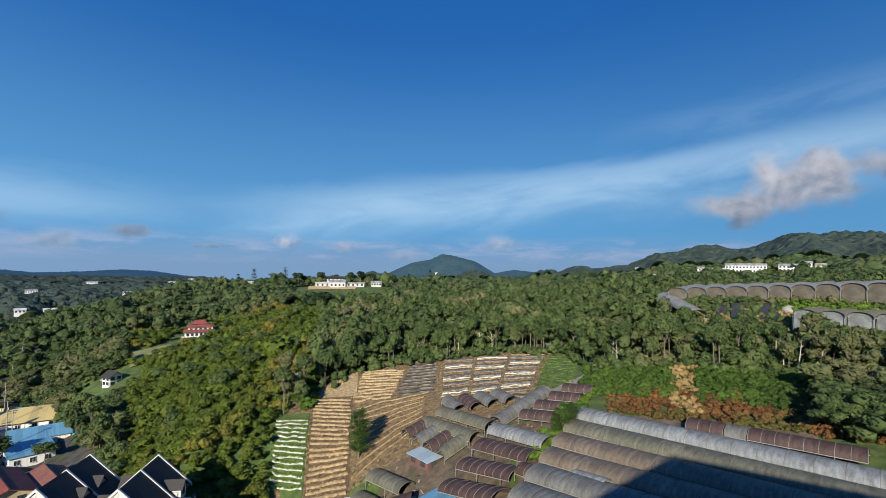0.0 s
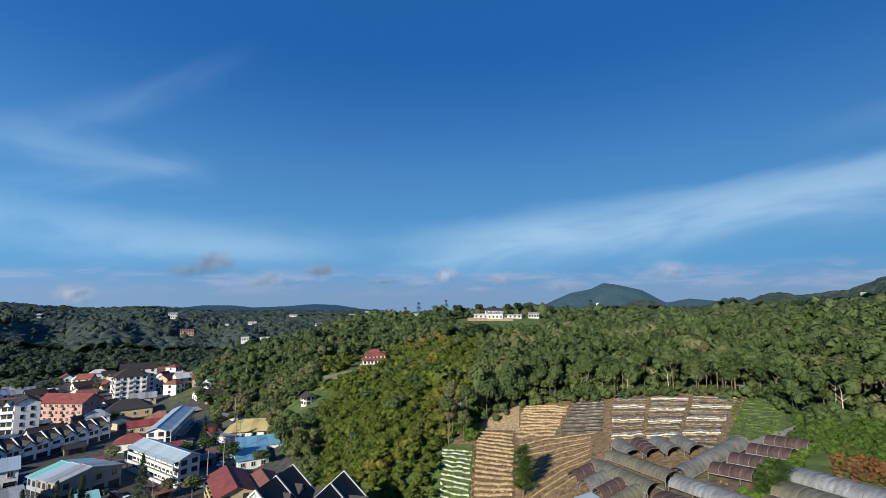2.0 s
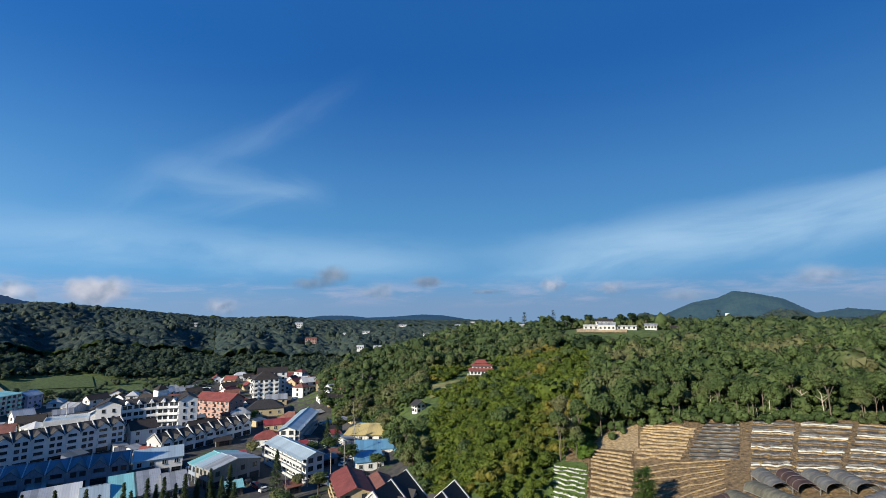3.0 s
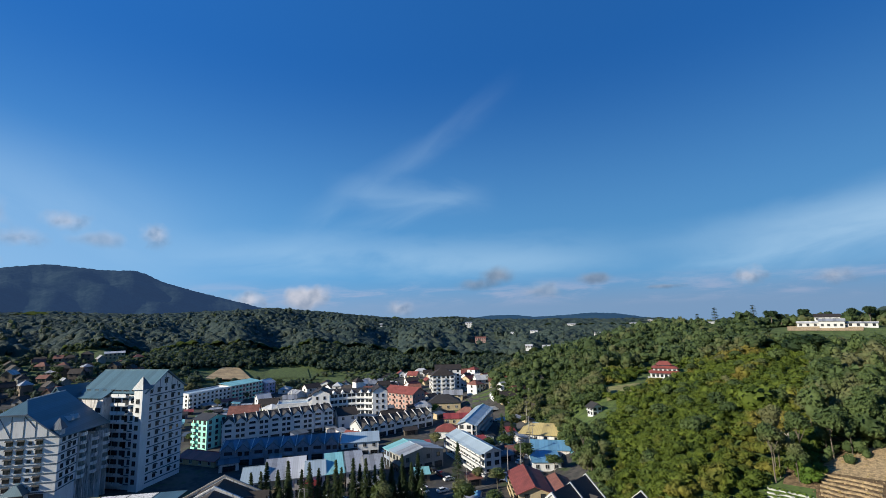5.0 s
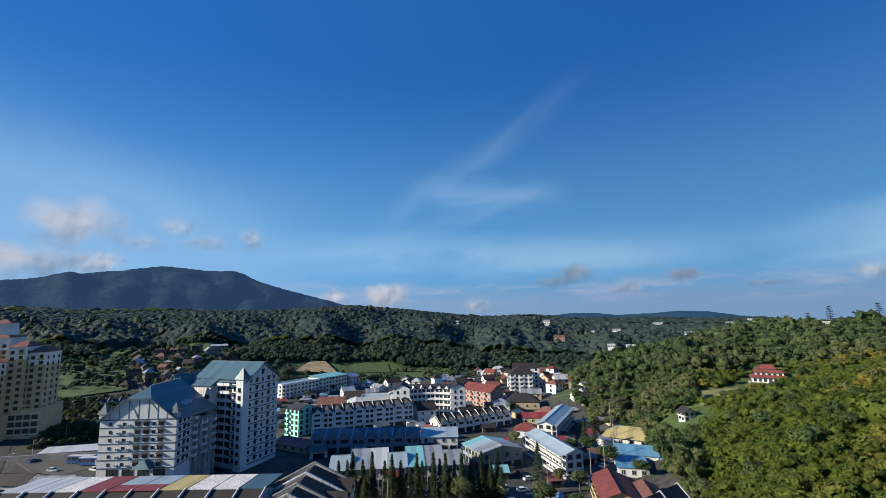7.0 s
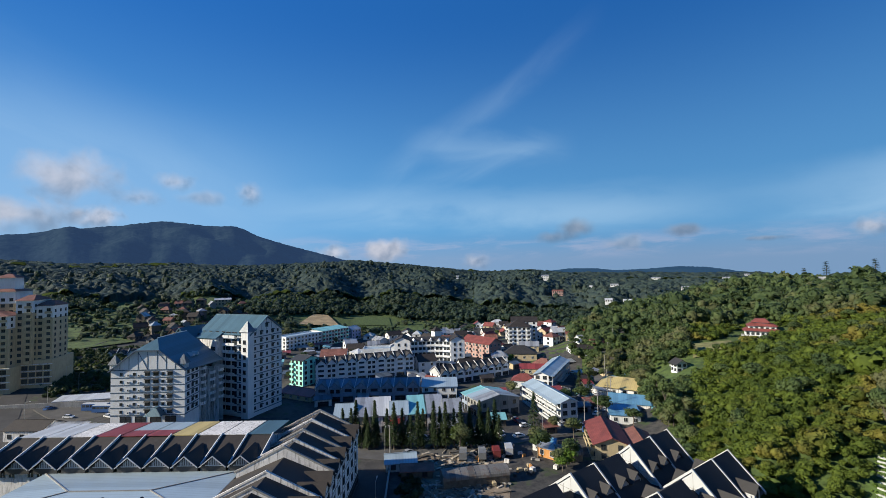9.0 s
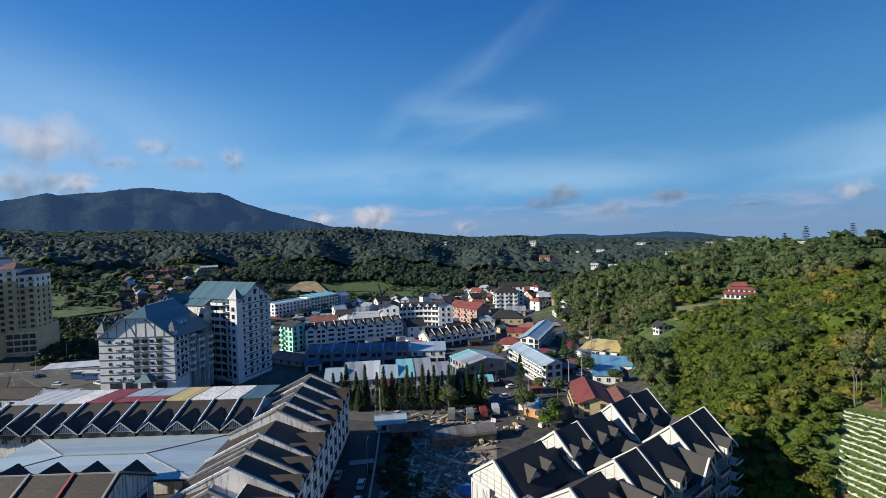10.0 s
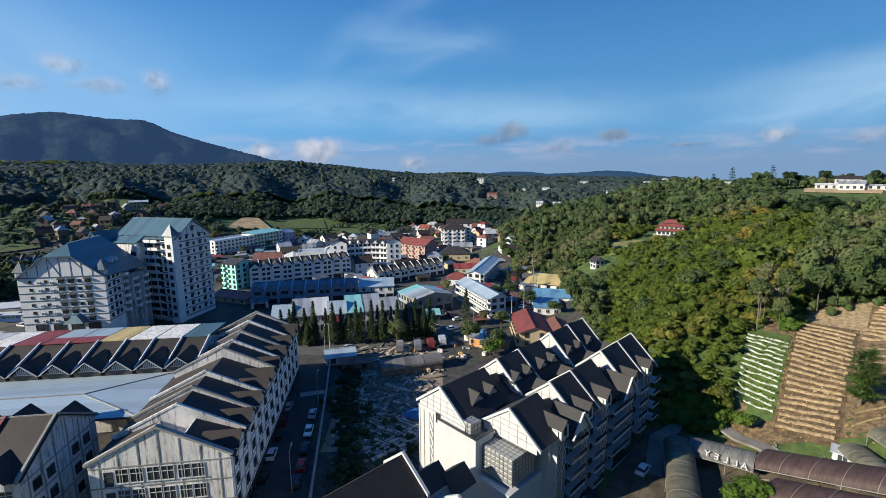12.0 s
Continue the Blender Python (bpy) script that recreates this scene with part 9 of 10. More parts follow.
bare = [(*spot(az, np.interp(az, EDGE_AZ, EDGE_R) + rr.uniform(4, 14)), 1, rr.uniform(0, 360)) for az in [rr.uniform(-18, 12) for _ in range(20)] + [rr.uniform(-42, -18) for _ in range(10)]]
bare += [(*spot(16.2, 150), 1, 10), (*spot(17.5, 158), 1, 60)]
group_tree(dead_tree, "bare trunks at the forest edge", bare, [(7.5, 1), (9.0, 2), (6.5, 3)])


def spiky_tree(h, seed, label, crown_w, clusters):
    """Many-headed plant with rosettes of sword leaves."""
    rr2 = random.Random(seed)
    t = tagged(new("spiky_tree"), label, "tree")
    part("trunk", Geo().tube((0, 0, -0.6), (0, 0, h * 0.9), 0.35, 0.15, 8), BARK, t)
    V, Fq = [], []
    for k in range(clusters):
        a, q = rr2.uniform(0, 6.28), rr2.random()
        lobe = 0.55 + 0.45 * abs(math.sin((q + 0.04) * 2.0 * math.pi))      # two heads, one above the other
        wid = crown_w * lobe * rr2.uniform(0.35, 1.0)
        c = Vector((math.cos(a) * wid, math.sin(a) * wid, h * (0.14 + 0.80 * q)))
        axis = Vector((c.x * 0.5, c.y * 0.5, 1.0)).normalized()
        for j in range(20):
            out = Vector((rr2.gauss(0, 1), rr2.gauss(0, 1), 0)).normalized()
            d = (axis * rr2.uniform(0.05, 0.9) + out).normalized()
            s = d.cross(Vector((0, 0, 1))).normalized() * rr2.uniform(0.09, 0.14)
            L = rr2.uniform(1.5, 2.4)
            o = len(V)
            mid = c + d * L * 0.55
            tip = c + d * L + Vector((0, 0, -0.22 * L))
            V += [c + s * 0.6, c - s * 0.6, mid - s, mid + s, tip]
            Fq += [(o, o + 1, o + 2, o + 3), (o + 3, o + 2, o + 4)]
    mesh_object("crown", V, Fq, LEAF_SWORD, t)
    return t


put(spiky_tree(12.5, 5, "tall many-headed plant with sword leaves on the terraces", 2.2, 74), [(-18.6, 117.0, 1, 0)])
put(spiky_tree(6.0, 6, "spiky sword-leaved plant beside the tunnels", 1.9, 30), [(29.5, 103.5, 1, 0), (31.5, 106.0, 1, 70)])


# ---- houses on the hill ----
def villa():
    x, y = spot(28.3, 281)
    b = thing("hill_villa", "white hill villa with stepped red tiled roofs", "villa", x, y, land1(*spot(27, 283)) - 0.6, turn_of(0.86, 0.5) + 0)
    part("terrace_base", Geo().box(-2, 22, -4, 14, -4, 1.0), CONCRETE, b)
    part("wall", Geo().box(0, 19, 0, 11, 1, 4.4).box(2, 17, 1.5, 10, 4.4, 7.6).box(5, 13, 3, 9, 7.6, 9.8), WHITE, b)
    for x0, x1, y0, y1, z, r in ((-1.2, 20.2, -1.4, 12.2, 4.4, 1.6), (0.8, 18.2, 0.4, 11.2, 7.6, 1.6), (3.8, 14.2, 2.0, 10.0, 9.8, 2.4)):
        g = Geo().hull([(x0, y0, z), (x1, y0, z), (x1, y1, z), (x0, y1, z)], [(x0 + 2.6, y0 + 2.2, z + r), (x1 - 2.6, y0 + 2.2, z + r), (x1 - 2.6, y1 - 2.2, z + r), (x0 + 2.6, y1 - 2.2, z + r)])
        part("roof", g, ROOF_RED, b)
    for k in range(7):
        part("window", window_mesh(1.5, 1.5, "dark"), None, b, at=pose(1.6 + k * 2.7, 0, 2.0))
    for k in range(5):
        part("window", window_mesh(1.5, 1.4, "dark"), None, b, at=pose(3.6 + k * 2.9, 1.5, 5.4))
    part("balustrade", Geo().box(-2, 22, -4, -3.8, 1.0, 1.9), CLEAN_WHITE, b)
    part("garage", Geo().box(22, 31, 1, 9, -2, 2.6), STAINED, b)
    part("garage_roof", Geo().slab((21.6, 0.4, 2.7), (31.4, 0.4, 2.7), (31.4, 9.6, 3.4), (21.6, 9.6, 3.4), 0.15), ROOF_GREY, b)
    b.scale = (0.78, 0.78, 0.78)
    return b


villa()
sx, sy = spot(35.4, 237)
cot = block("hill_cottage", "small white cottage with dark gabled roof on the hillside", "house", sx, sy, turn_of(0.7, 0.72) - 70, 4.6, 5.0, 3.9, 2, bays=(2, 2), rise=1.7, roof_mat=ROOF_BLACK, z=land1(*spot(34.8, 238)) - 0.4, over=0.9, style="dark")
part("veranda", Geo().box(-1.2, 0, 0, 5.0, 1.8, 2.0).box(-1.2, -1.1, 0, 5.0, 2.0, 2.6), CLEAN_WHITE, cot)
field("cottage_lawn", "mown lawn below the cottage", ((36.2, 214), (33.6, 210), (33.4, 232), (36.0, 234)), bpy.data.materials["bright_grass"], 0.2)
field("hill_garden", "overgrown pale garden plot below the villa", ((33.2, 246), (29.2, 250), (29.6, 272), (33.2, 266)), plain("dry_grass", (0.20, 0.20, 0.08), 0.95, vary=0.4, scale=0.8), 0.5)
field("ridge_yard", "cleared tan yard round the ridge houses", ((15.4, 388), (9.8, 388), (9.6, 424), (15.4, 424)), SOIL, 0.5)
for az, r, L, D, H, mat, lab, rise in ((12.9, 396, 13, 9, 4.6, ROOF_GREY, "white bungalow on the ridge with grey roof", 1.6), (10.9, 399, 15, 5, 2.6, ROOF_GREY, "long low white annex on the ridge", 0.6), (14.6, 404, 16, 6, 2.8, ROOF_WHITE, "long pale wall of a ridge house", 0.8),
                                       (13.2, 420, 14, 8, 6.0, ROOF_BROWN, "upper white house on the ridge", 1.8), (7.9, 404, 9, 6, 3.2, ROOF_GREY, "small white ridge house", 1.0), (5.2, 392, 14, 7, 3.4, ROOF_BROWN, "white ridge house beside the pines", 1.4), (3.6, 390, 9, 6, 3.4, ROOF_GREY, "white ridge house with grey roof", 1.2), (22.4, 398, 6, 6, 7, ROOF_WHITE, "white water tower house on the ridge", 0.6)):
    x, y = spot(az, r)
    block("ridge_house", lab, "house", x, y, az - 2, L, D, H, 1 if H < 5.5 else 2, bays=(4, 2), rise=rise, roof_mat=mat, wall=CLEAN_WHITE, z=land1(x, y) + 0.3, style="dark", faces=("front", "left"))
for x, y, z, L, H, wall, mat, lab in ((-647, 553, 34, 17, 11, WHITE, ROOF_GREY, "white house high in the forest"), (-492, 439, 18, 20, 9, PINK, ROOF_RUST, "orange-brown house in the forest"), (-596, 620, 20, 17, 5, WHITE, ROOF_WHITE, "long white house in the forest"), (-603, 681, 18, 19, 11, WHITE, ROOF_GREY, "white house among the trees"),
                                      (-674, 891, 26, 25, 9, WHITE, ROOF_GREY, "white house near the ridge"), (-489, 723, 16, 22, 9, WHITE, ROOF_GREY, "white houses beyond the spur"), (-379, 449, 13, 17, 4, WHITE, ROOF_WHITE, "long white shed among the trees"), (-385, 425, 14, 11, 4, WHITE, ROOF_WHITE, "white shed among the trees"), (-512, 14, 26, 20, 8, CREAM, ROOF_WHITE, "pale pavilion above the town"),
                                      (-551, 950, 28, 25, 9, WHITE, ROOF_GREY, "white house on the skyline"), (-563, 1052, 34, 14, 8, WHITE, ROOF_GREY, "small white house beyond the ridge"), (-752, 433, 42, 6, 5, WHITE, ROOF_WHITE, "tiny white hut on the wooded slope"), (*spot(-30.4, 490), 60.5, 10, 8, WHITE, ROOF_GREY, "white house on the eastern hill"), (*spot(-31.4, 490), 60.5, 20, 6, WHITE, ROOF_WHITE, "white sheds on the eastern hill"), (*spot(-33.0, 497), 61.5, 42, 10, WHITE, ROOF_GREY, "white terrace of hillside apartments"),
                                      (*spot(-37.6, 500), 62, 22, 7, WHITE, ROOF_GREY, "white house on the wooded hill"), (*spot(-39.5, 500), 64, 9, 9, WHITE, ROOF_GREY, "white house on the wooded slope"), (*spot(-40.5, 500), 64, 10, 6, CREAM, ROOF_GREY, "pale house on the wooded hill"), (*spot(-26.0, 470), 57, 10, 5, WHITE, ROOF_GREY, "small white house high on the wooded hill"), (233, 587, 58, 12, 7, WHITE, ROOF_GREY, "distant white house on the wooded ridge"), (231, 517, 58, 12, 6, WHITE, ROOF_GREY, "distant white house above the forest"), (122, 511, 49, 16, 4, WHITE, ROOF_WHITE, "distant white sheds above the forest")):
    a = math.degrees(math.atan2(y, x)) - 90
    block("hill_house", lab, "house", x, y, a, L * 0.75, 6, H * 0.7, 2 if H > 5 else 1, bays=(max(2, int(L / 3.5)), 1), rise=1.4, roof_mat=mat, wall=wall, z=land1(x, y) + (7.0 if math.hypot(x, y) > 540 else 1.5), style="dark", faces=("front",), over=0.4)
church = thing("hill_tower", "white tower building below the green peak", "tower", *spot(0.2, 620), 44, 0)
part("wall", Geo().box(-9, 2, -3, 5, 0, 6).box(3, 7, -3, 3, 0, 14), CLEAN_WHITE, church)
field("golf_green", "smooth mown green at the forest foot", ((73.3, 462), (68.3, 462), (68.6, 500), (72.6, 508)), bpy.data.materials["bright_grass"], 0.6)
field("golf_green_side", "second mown green at the forest foot", ((67.0, 440), (64.2, 440), (64.4, 456), (66.8, 460)), bpy.data.materials["bright_grass"], 0.6)
field("cut_bank", "pale cut earth bank above the apartments", ((79.4, 446), (74.6, 450), (76.0, 496), (77.6, 500)), plain("sandy_cut", (0.42, 0.31, 0.17), 0.95, vary=0.3, scale=0.3), 1.6)
field("tea_field", "green planted field beyond the condominium", ((102.5, 372), (95.8, 392), (96.2, 470), (102.5, 480)), plain("field_green", (0.075, 0.12, 0.03), 0.95, vary=0.45, scale=0.5), 0.8)
field("mountain_plots", "white covered plots on the mountain side", ((96.6, 1130), (93.4, 1130), (93.4, 1165), (96.6, 1165)), ROOF_WHITE, 9.0)


# ---- vehicles ----
def car_paint(name, c):
    return plain(name, c, 0.3, 0.2, vary=0.04)


PAINTS = {"white": car_paint("white_car_paint", (0.75, 0.75, 0.74)), "black": car_paint("black_car_paint", (0.02, 0.02, 0.022)), "red": car_paint("red_car_paint", (0.35, 0.02, 0.02)), "silver": car_paint("silver_car_paint", (0.42, 0.43, 0.45)), "blue": car_paint("blue_car_paint", (0.05, 0.12, 0.30)), "maroon": car_paint("maroon_car_paint", (0.16, 0.015, 0.02))}
RUBBER = plain("tyre_rubber", (0.025, 0.025, 0.025), 0.85)


def wheel_mesh(r, w):
    return cached(("wheel", r, w), lambda: Geo().tube((0, -w / 2, 0), (0, w / 2, 0), r, r, 14, 0).tube((0, -w / 2 - 0.01, 0), (0, w / 2 + 0.01, 0), r * 0.55, r * 0.55, 10, 1).mesh("wheel", [RUBBER, PAINTS["silver"]]))


def car(color, x, y, turn, z=None, van=False):
    z = (land1(x, y) if z is None else z) + 0.14
    c = thing("van" if van else "car", color + (" panel van" if van else " car") + " parked on the asphalt", "van" if van else "car", x, y, z, turn, "parked cars")
    L, W = (4.6, 1.8) if van else (4.2, 1.72)
    def body():
        p = [(-L / 2, 0.28), (L / 2 - 0.1, 0.28), (L / 2, 0.55), (L / 2 - 0.15, 0.78), (L / 2 - 1.1, 0.92), (-L / 2 + 0.1, 0.95), (-L / 2, 0.6)]
        return Geo().along_y(p, -W / 2, W / 2)
    part("body", cached(("carbody", van, color), lambda: body().mesh("body", [PAINTS[color]])), None, c)
    top = 1.85 if van else 1.45
    a, b2 = (-L / 2 + 0.1, L / 2 - 0.7) if van else (-L / 2 + 0.5, L / 2 - 1.0)
    part("cabin", cached(("cabin", van), lambda: Geo().hull([(a, -W / 2 + 0.06, 0.93), (b2, -W / 2 + 0.06, 0.93), (b2, W / 2 - 0.06, 0.93), (a, W / 2 - 0.06, 0.93)], [(a + 0.35, -W / 2 + 0.22, top - 0.05), (b2 - 0.75, -W / 2 + 0.22, top - 0.05), (b2 - 0.75, W / 2 - 0.22, top - 0.05), (a + 0.35, W / 2 - 0.22, top - 0.05)]).mesh("cabin", [GLASS])), None, c)
    part("roof_panel", cached(("carroof", van, color), lambda: Geo().box(a + 0.32, b2 - 0.72, -W / 2 + 0.2, W / 2 - 0.2, top - 0.05, top).mesh("roof_panel", [PAINTS[color]])), None, c)
    for sx2 in (-1.3, 1.3):
        for sy2 in (-W / 2 + 0.1, W / 2 - 0.1):
            part("wheel", wheel_mesh(0.31, 0.2), None, c, at=pose(sx2, sy2, 0.3))
    return c


def truck(color, x, y, turn, L=7.0, box=None):
    t = thing("lorry", color + " lorry parked in the yard", "lorry", x, y, land1(x, y) + 0.14, turn, "parked lorries")
    part("cab", Geo().along_y([(L / 2 - 1.9, 0.5), (L / 2, 0.5), (L / 2, 1.5), (L / 2 - 0.3, 2.4), (L / 2 - 1.9, 2.4)], -1.1, 1.1), PAINTS[color], t)
    part("windscreen", Geo().slab((L / 2 + 0.02, -0.95, 1.5), (L / 2 + 0.02, 0.95, 1.5), (L / 2 - 0.26, 0.95, 2.3), (L / 2 - 0.26, -0.95, 2.3), 0.02), GLASS, t)
    part("cargo_body", Geo().box(-L / 2, L / 2 - 2.1, -1.15, 1.15, 0.9, 2.9 if box else 1.7), box or PAINTS[color], t)
    part("chassis", Geo().box(-L / 2 + 0.2, L / 2 - 0.3, -0.5, 0.5, 0.45, 0.9), DARK, t)
    for sx2 in (-L / 2 + 1.2, -L / 2 + 2.3, L / 2 - 1.0):
        for sy2 in (-0.95, 0.95):
            part("wheel", wheel_mesh(0.48, 0.28), None, t, at=pose(sx2, sy2, 0.48))
    return t


def bus(color, x, y, turn):
    t = thing("coach", color + " coach parked beside the shelter", "coach", x, y, land1(x, y) + 0.2, turn, "parked coaches")
    part("body", Geo().along_y([(-5.6, 0.4), (5.6, 0.4), (5.7, 1.6), (5.4, 3.2), (-5.6, 3.2)], -1.25, 1.25), PAINTS[color], t)
    for sy2, side in ((-1.25, -1), (1.25, 1)):
        for k in range(6):
            part("side_window", cached("coachwin", lambda: Geo().box(-0.75, 0.75, -0.015, 0.015, 0, 1.0).mesh("side_window", [GLASS])), None, t, at=pose(-4.5 + k * 1.75, sy2, 1.8))
    part("roof_panel", Geo().box(-5.5, 5.3, -1.2, 1.2, 3.2, 3.3), CLEAN_WHITE, t)
    for sx2 in (-3.4, 3.4):
        for sy2 in (-1.05, 1.05):
            part("wheel", wheel_mesh(0.48, 0.28), None, t, at=pose(sx2, sy2, 0.46))


ST = turn_of(-0.88, 0.475)
for color, x, y, a in (("white", -92.3, 22.0, ST), ("white", -96.0, 31.4, ST + 180), ("black", -90.1, 28.4, ST), ("red", -84.9, 25.8, ST), ("black", -80.6, 23.4, ST), ("silver", -102.9, 34.9, ST), ("black", -98.6, 25.6, ST), ("maroon", -104.0, 28.2, ST), ("black", -86.0, 18.8, ST), ("black", -80.0, 15.8, ST), ("silver", -110.0, 31.2, ST),
                       ("white", -130.8, 99.7, 80), ("white", -134.0, 78.0, 95), ("silver", -137.5, 60.0, 110), ("silver", -167.6, 164.5, 120), ("white", -170.8, 170.8, 120), ("white", -134.1, 141.4, 100), ("silver", -128.6, 137.5, 100), ("red", -151.9, 156.8, 115), ("white", -180.2, 179.9, 130), ("black", -146.9, 163.6, 115), ("white", -192.0, 184.8, 130), ("white", -41.9, 79.4, 100),
                       ("white", -243.9, -47.7, 60), ("blue", -260.6, -57.9, 150), ("white", -236, -33, 40), ("silver", -131.6, 121, 95), ("white", -139.6, 148, 110), ("silver", -136.2, 148.5, 110), ("black", -142.4, 155.5, 112), ("white", -156.5, 164.0, 118), ("red", -160.5, 168.0, 118), ("silver", -210.0, 226.0, 120), ("white", -216.0, 240.0, 120)):
    car(color, x, y, a)
rr = random.Random(21)
for k in range(80):     # cars lining the shop streets in mid-town
    a = rr.choice((((-176, 113), (-203, 96)), ((-222, 112), (-231, 132)), ((-217, 62), (-200, 96)), ((-150, 64), (-141, 88)), ((-228, 60), (-222, 104)), ((-222, 142), (-226, 160)), ((-196, 92), (-176, 96)), ((-160, 112), (-140, 108)), ((-150, 64), (-139, 92)), ((-186, 60), (-176, 84))))
    q = rr.random()
    x, y = a[0][0] + (a[1][0] - a[0][0]) * q + rr.uniform(-2.5, 2.5), a[0][1] + (a[1][1] - a[0][1]) * q
    if not free(x, y, 1.5):
        continue
    car(rr.choice(("white", "white", "silver", "black", "red", "blue")), x, y, turn_of(a[1][0] - a[0][0], a[1][1] - a[0][1]) + rr.choice((0, 0, 90)))
car("white", -135.7, 95.3, 170, van=True)
car("white", -130.5, 84.5, 100, van=True)
for color, x, y, a, box in (("silver", -125.5, 73.6, 148, ROOF_GREY), ("silver", -122.6, 78.8, 150, ROOF_GREY), ("maroon", -121.6, 83.4, 152, SHEET_RED), ("white", -121.2, 88.0, 150, ROOF_WHITE), ("blue", -124.0, 122.0, 20, BLUE_WALL)):
    truck(color, x, y, a, 6.6, box)
bus("blue", -250.0, -39.5, 60), bus("blue", -244.5, -35.0, 60), truck("white", -240.0, -30.5, 60, 6.0, ROOF_WHITE)

# ---- builders' yard ----
wall_pts = ((-66, 19.6), (-75.5, 24.4), (-114.1, 43.2), (-134.8, 53.0))
for a, b2 in zip(wall_pts, wall_pts[1:]):
    L = math.hypot(b2[0] - a[0], b2[1] - a[1])
    w = mesh_object("street_wall", *(lambda g: (g.v, g.f))(Geo().box(0, L, -0.15, 0.15, -1, 1.1).box(0, L, -0.22, 0.22, 1.1, 1.22)), CONCRETE)
    w.matrix_basis = pose(a[0], a[1], 0, 0, 0, turn_of(b2[0] - a[0], b2[1] - a[1]))
    tagged(w, "low concrete wall along the street", "wall", kind="structure")
# concrete-coloured band paints in the strip of sun crossing the shaded street
strip("pavement_light", "pale band painting in sunlight across the street", ((-115.2, 36.0), (-113.0, 42.0)), 2.4, CONCRETE, 0.13, category="pavement")


ROOF_OLD = ribbed("old_rusty_sheet", (0.17, 0.165, 0.155), 0.6, 0.6, 0.2, 0.3, rust=0.55)


def round_shed(x, y, turn, L, W, label):
    b = thing("round_roof_shed", label, "shed", x, y, 0, turn)
    pr = [(yy, 2.2 + z) for yy, z in arch(W, 1.7)]
    part("roof", Geo().along_x([(yy, z) for yy, z in pr[::-1]] + [(yy * 0.97, z - 0.15) for yy, z in pr], 0, L), ROOF_OLD, b, smooth=False)
    part("wall", Geo().box(0.2, L - 0.2, -W / 2 + 0.1, -W / 2 + 0.3, 0, 2.3).box(0.2, L - 0.2, W / 2 - 0.3, W / 2 - 0.1, 0, 2.3).box(0.1, 0.3, -W / 2 + 0.3, W / 2 - 0.3, 0, 3.4), BARK, b)
    for k in range(int(L / 4)):
        part("rib", cached(("shedrib", W), lambda: bow_mesh(W + 0.1, 1.75)), None, b, at=pose(k * 4 + 1, 0, 2.2))
    return b


round_shed(-113.6, 59.5, 72, 19, 6.0, "old workshop with round grey metal roof")
round_shed(-111.0, 98.5, 60, 8, 6.0, "small store with round dusty metal roof")
ORANGE = plain("orange_boards", (0.50, 0.24, 0.08), 0.8, vary=0.2)
block("site_office", "orange boarded site hut in the yard", "shed", -115.5, 95.0, 20, 7, 4, 3.0, 1, bays=(2, 1), roof="mono", rise=0.4, wall=ORANGE, roof_mat=ROOF_GREY)
block("tarp_shed", "open shed under a white tarpaulin roof", "shed", -128.5, 48.8, 70, 9.0, 5.5, 2.6, 1, bays=(2, 1), rise=1.6, wall=STAINED, roof_mat=ROOF_SKY, style="dark")
block("scrap_shed", "low rusty lean-to beside the wall", "shed", -122.0, 51.0, 65, 9.0, 4.0, 2.2, 1, bays=(2, 1), roof="mono", rise=0.6, wall=BARK, roof_mat=ROOF_RUST, style="dark")
block("blue_roof_hut", "white hut with blue sheet roof by the road", "shed", -119.5, 96.5, 35, 7, 5, 2.8, 1, bays=(2, 1), rise=1.0, roof_mat=ROOF_BLUE, wall=WHITE)
TARP = plain("blue_tarpaulin", (0.03, 0.13, 0.32), 0.5, vary=0.25, scale=1.5)


def tarp(x, y, w, d, h, label):
    t = thing("tarpaulin_heap", label, "tarpaulin", x, y, 0.1, 25)
    n = 9
    V = [(i / n * w - w / 2, j / n * d - d / 2, max(0.0, h * math.sin(math.pi * i / n) * math.sin(math.pi * j / n) + 0.35 * noise.noise(Vector((i * 0.7 + x, j * 0.7, y))))) for i in range(n + 1) for j in range(n + 1)]
    Fq = [(i * (n + 1) + j, (i + 1) * (n + 1) + j, (i + 1) * (n + 1) + j + 1, i * (n + 1) + j + 1) for i in range(n) for j in range(n)]
    mesh_object("cover", V, Fq, TARP, t, smooth=True)


tarp(-88.0, 55.5, 6.5, 5.0, 1.6, "blue tarpaulin over a heap of materials")
tarp(-93.0, 62.0, 3.0, 3.0, 0.9, "small blue tarpaulin heap in the yard")
rr = random.Random(8)
for k in range(26):     # stacked timber and concrete planks
    q = rr.random()
    x, y = -84 - 26 * q + rr.uniform(-6, 6), 46 + 14 * q + rr.uniform(-7, 9)
    t = thing("timber_stack", "stack of grey weathered planks in the yard", "timber stack", x, y, 0.1, rr.choice((25, 25, 115)) + rr.uniform(-8, 8), "timber stacks in the yard")
    L = rr.uniform(4, 9)
    for j in range(rr.randint(3, 6)):
        part("plank", Geo().box(-L / 2 + rr.uniform(-0.4, 0.4), L / 2, j * 0.42 - 1, j * 0.42 - 0.66, 0, 0.22 + 0.2 * rr.random()), rr.choice((BARK, BARK, BARK, PALE_BARK)), t)
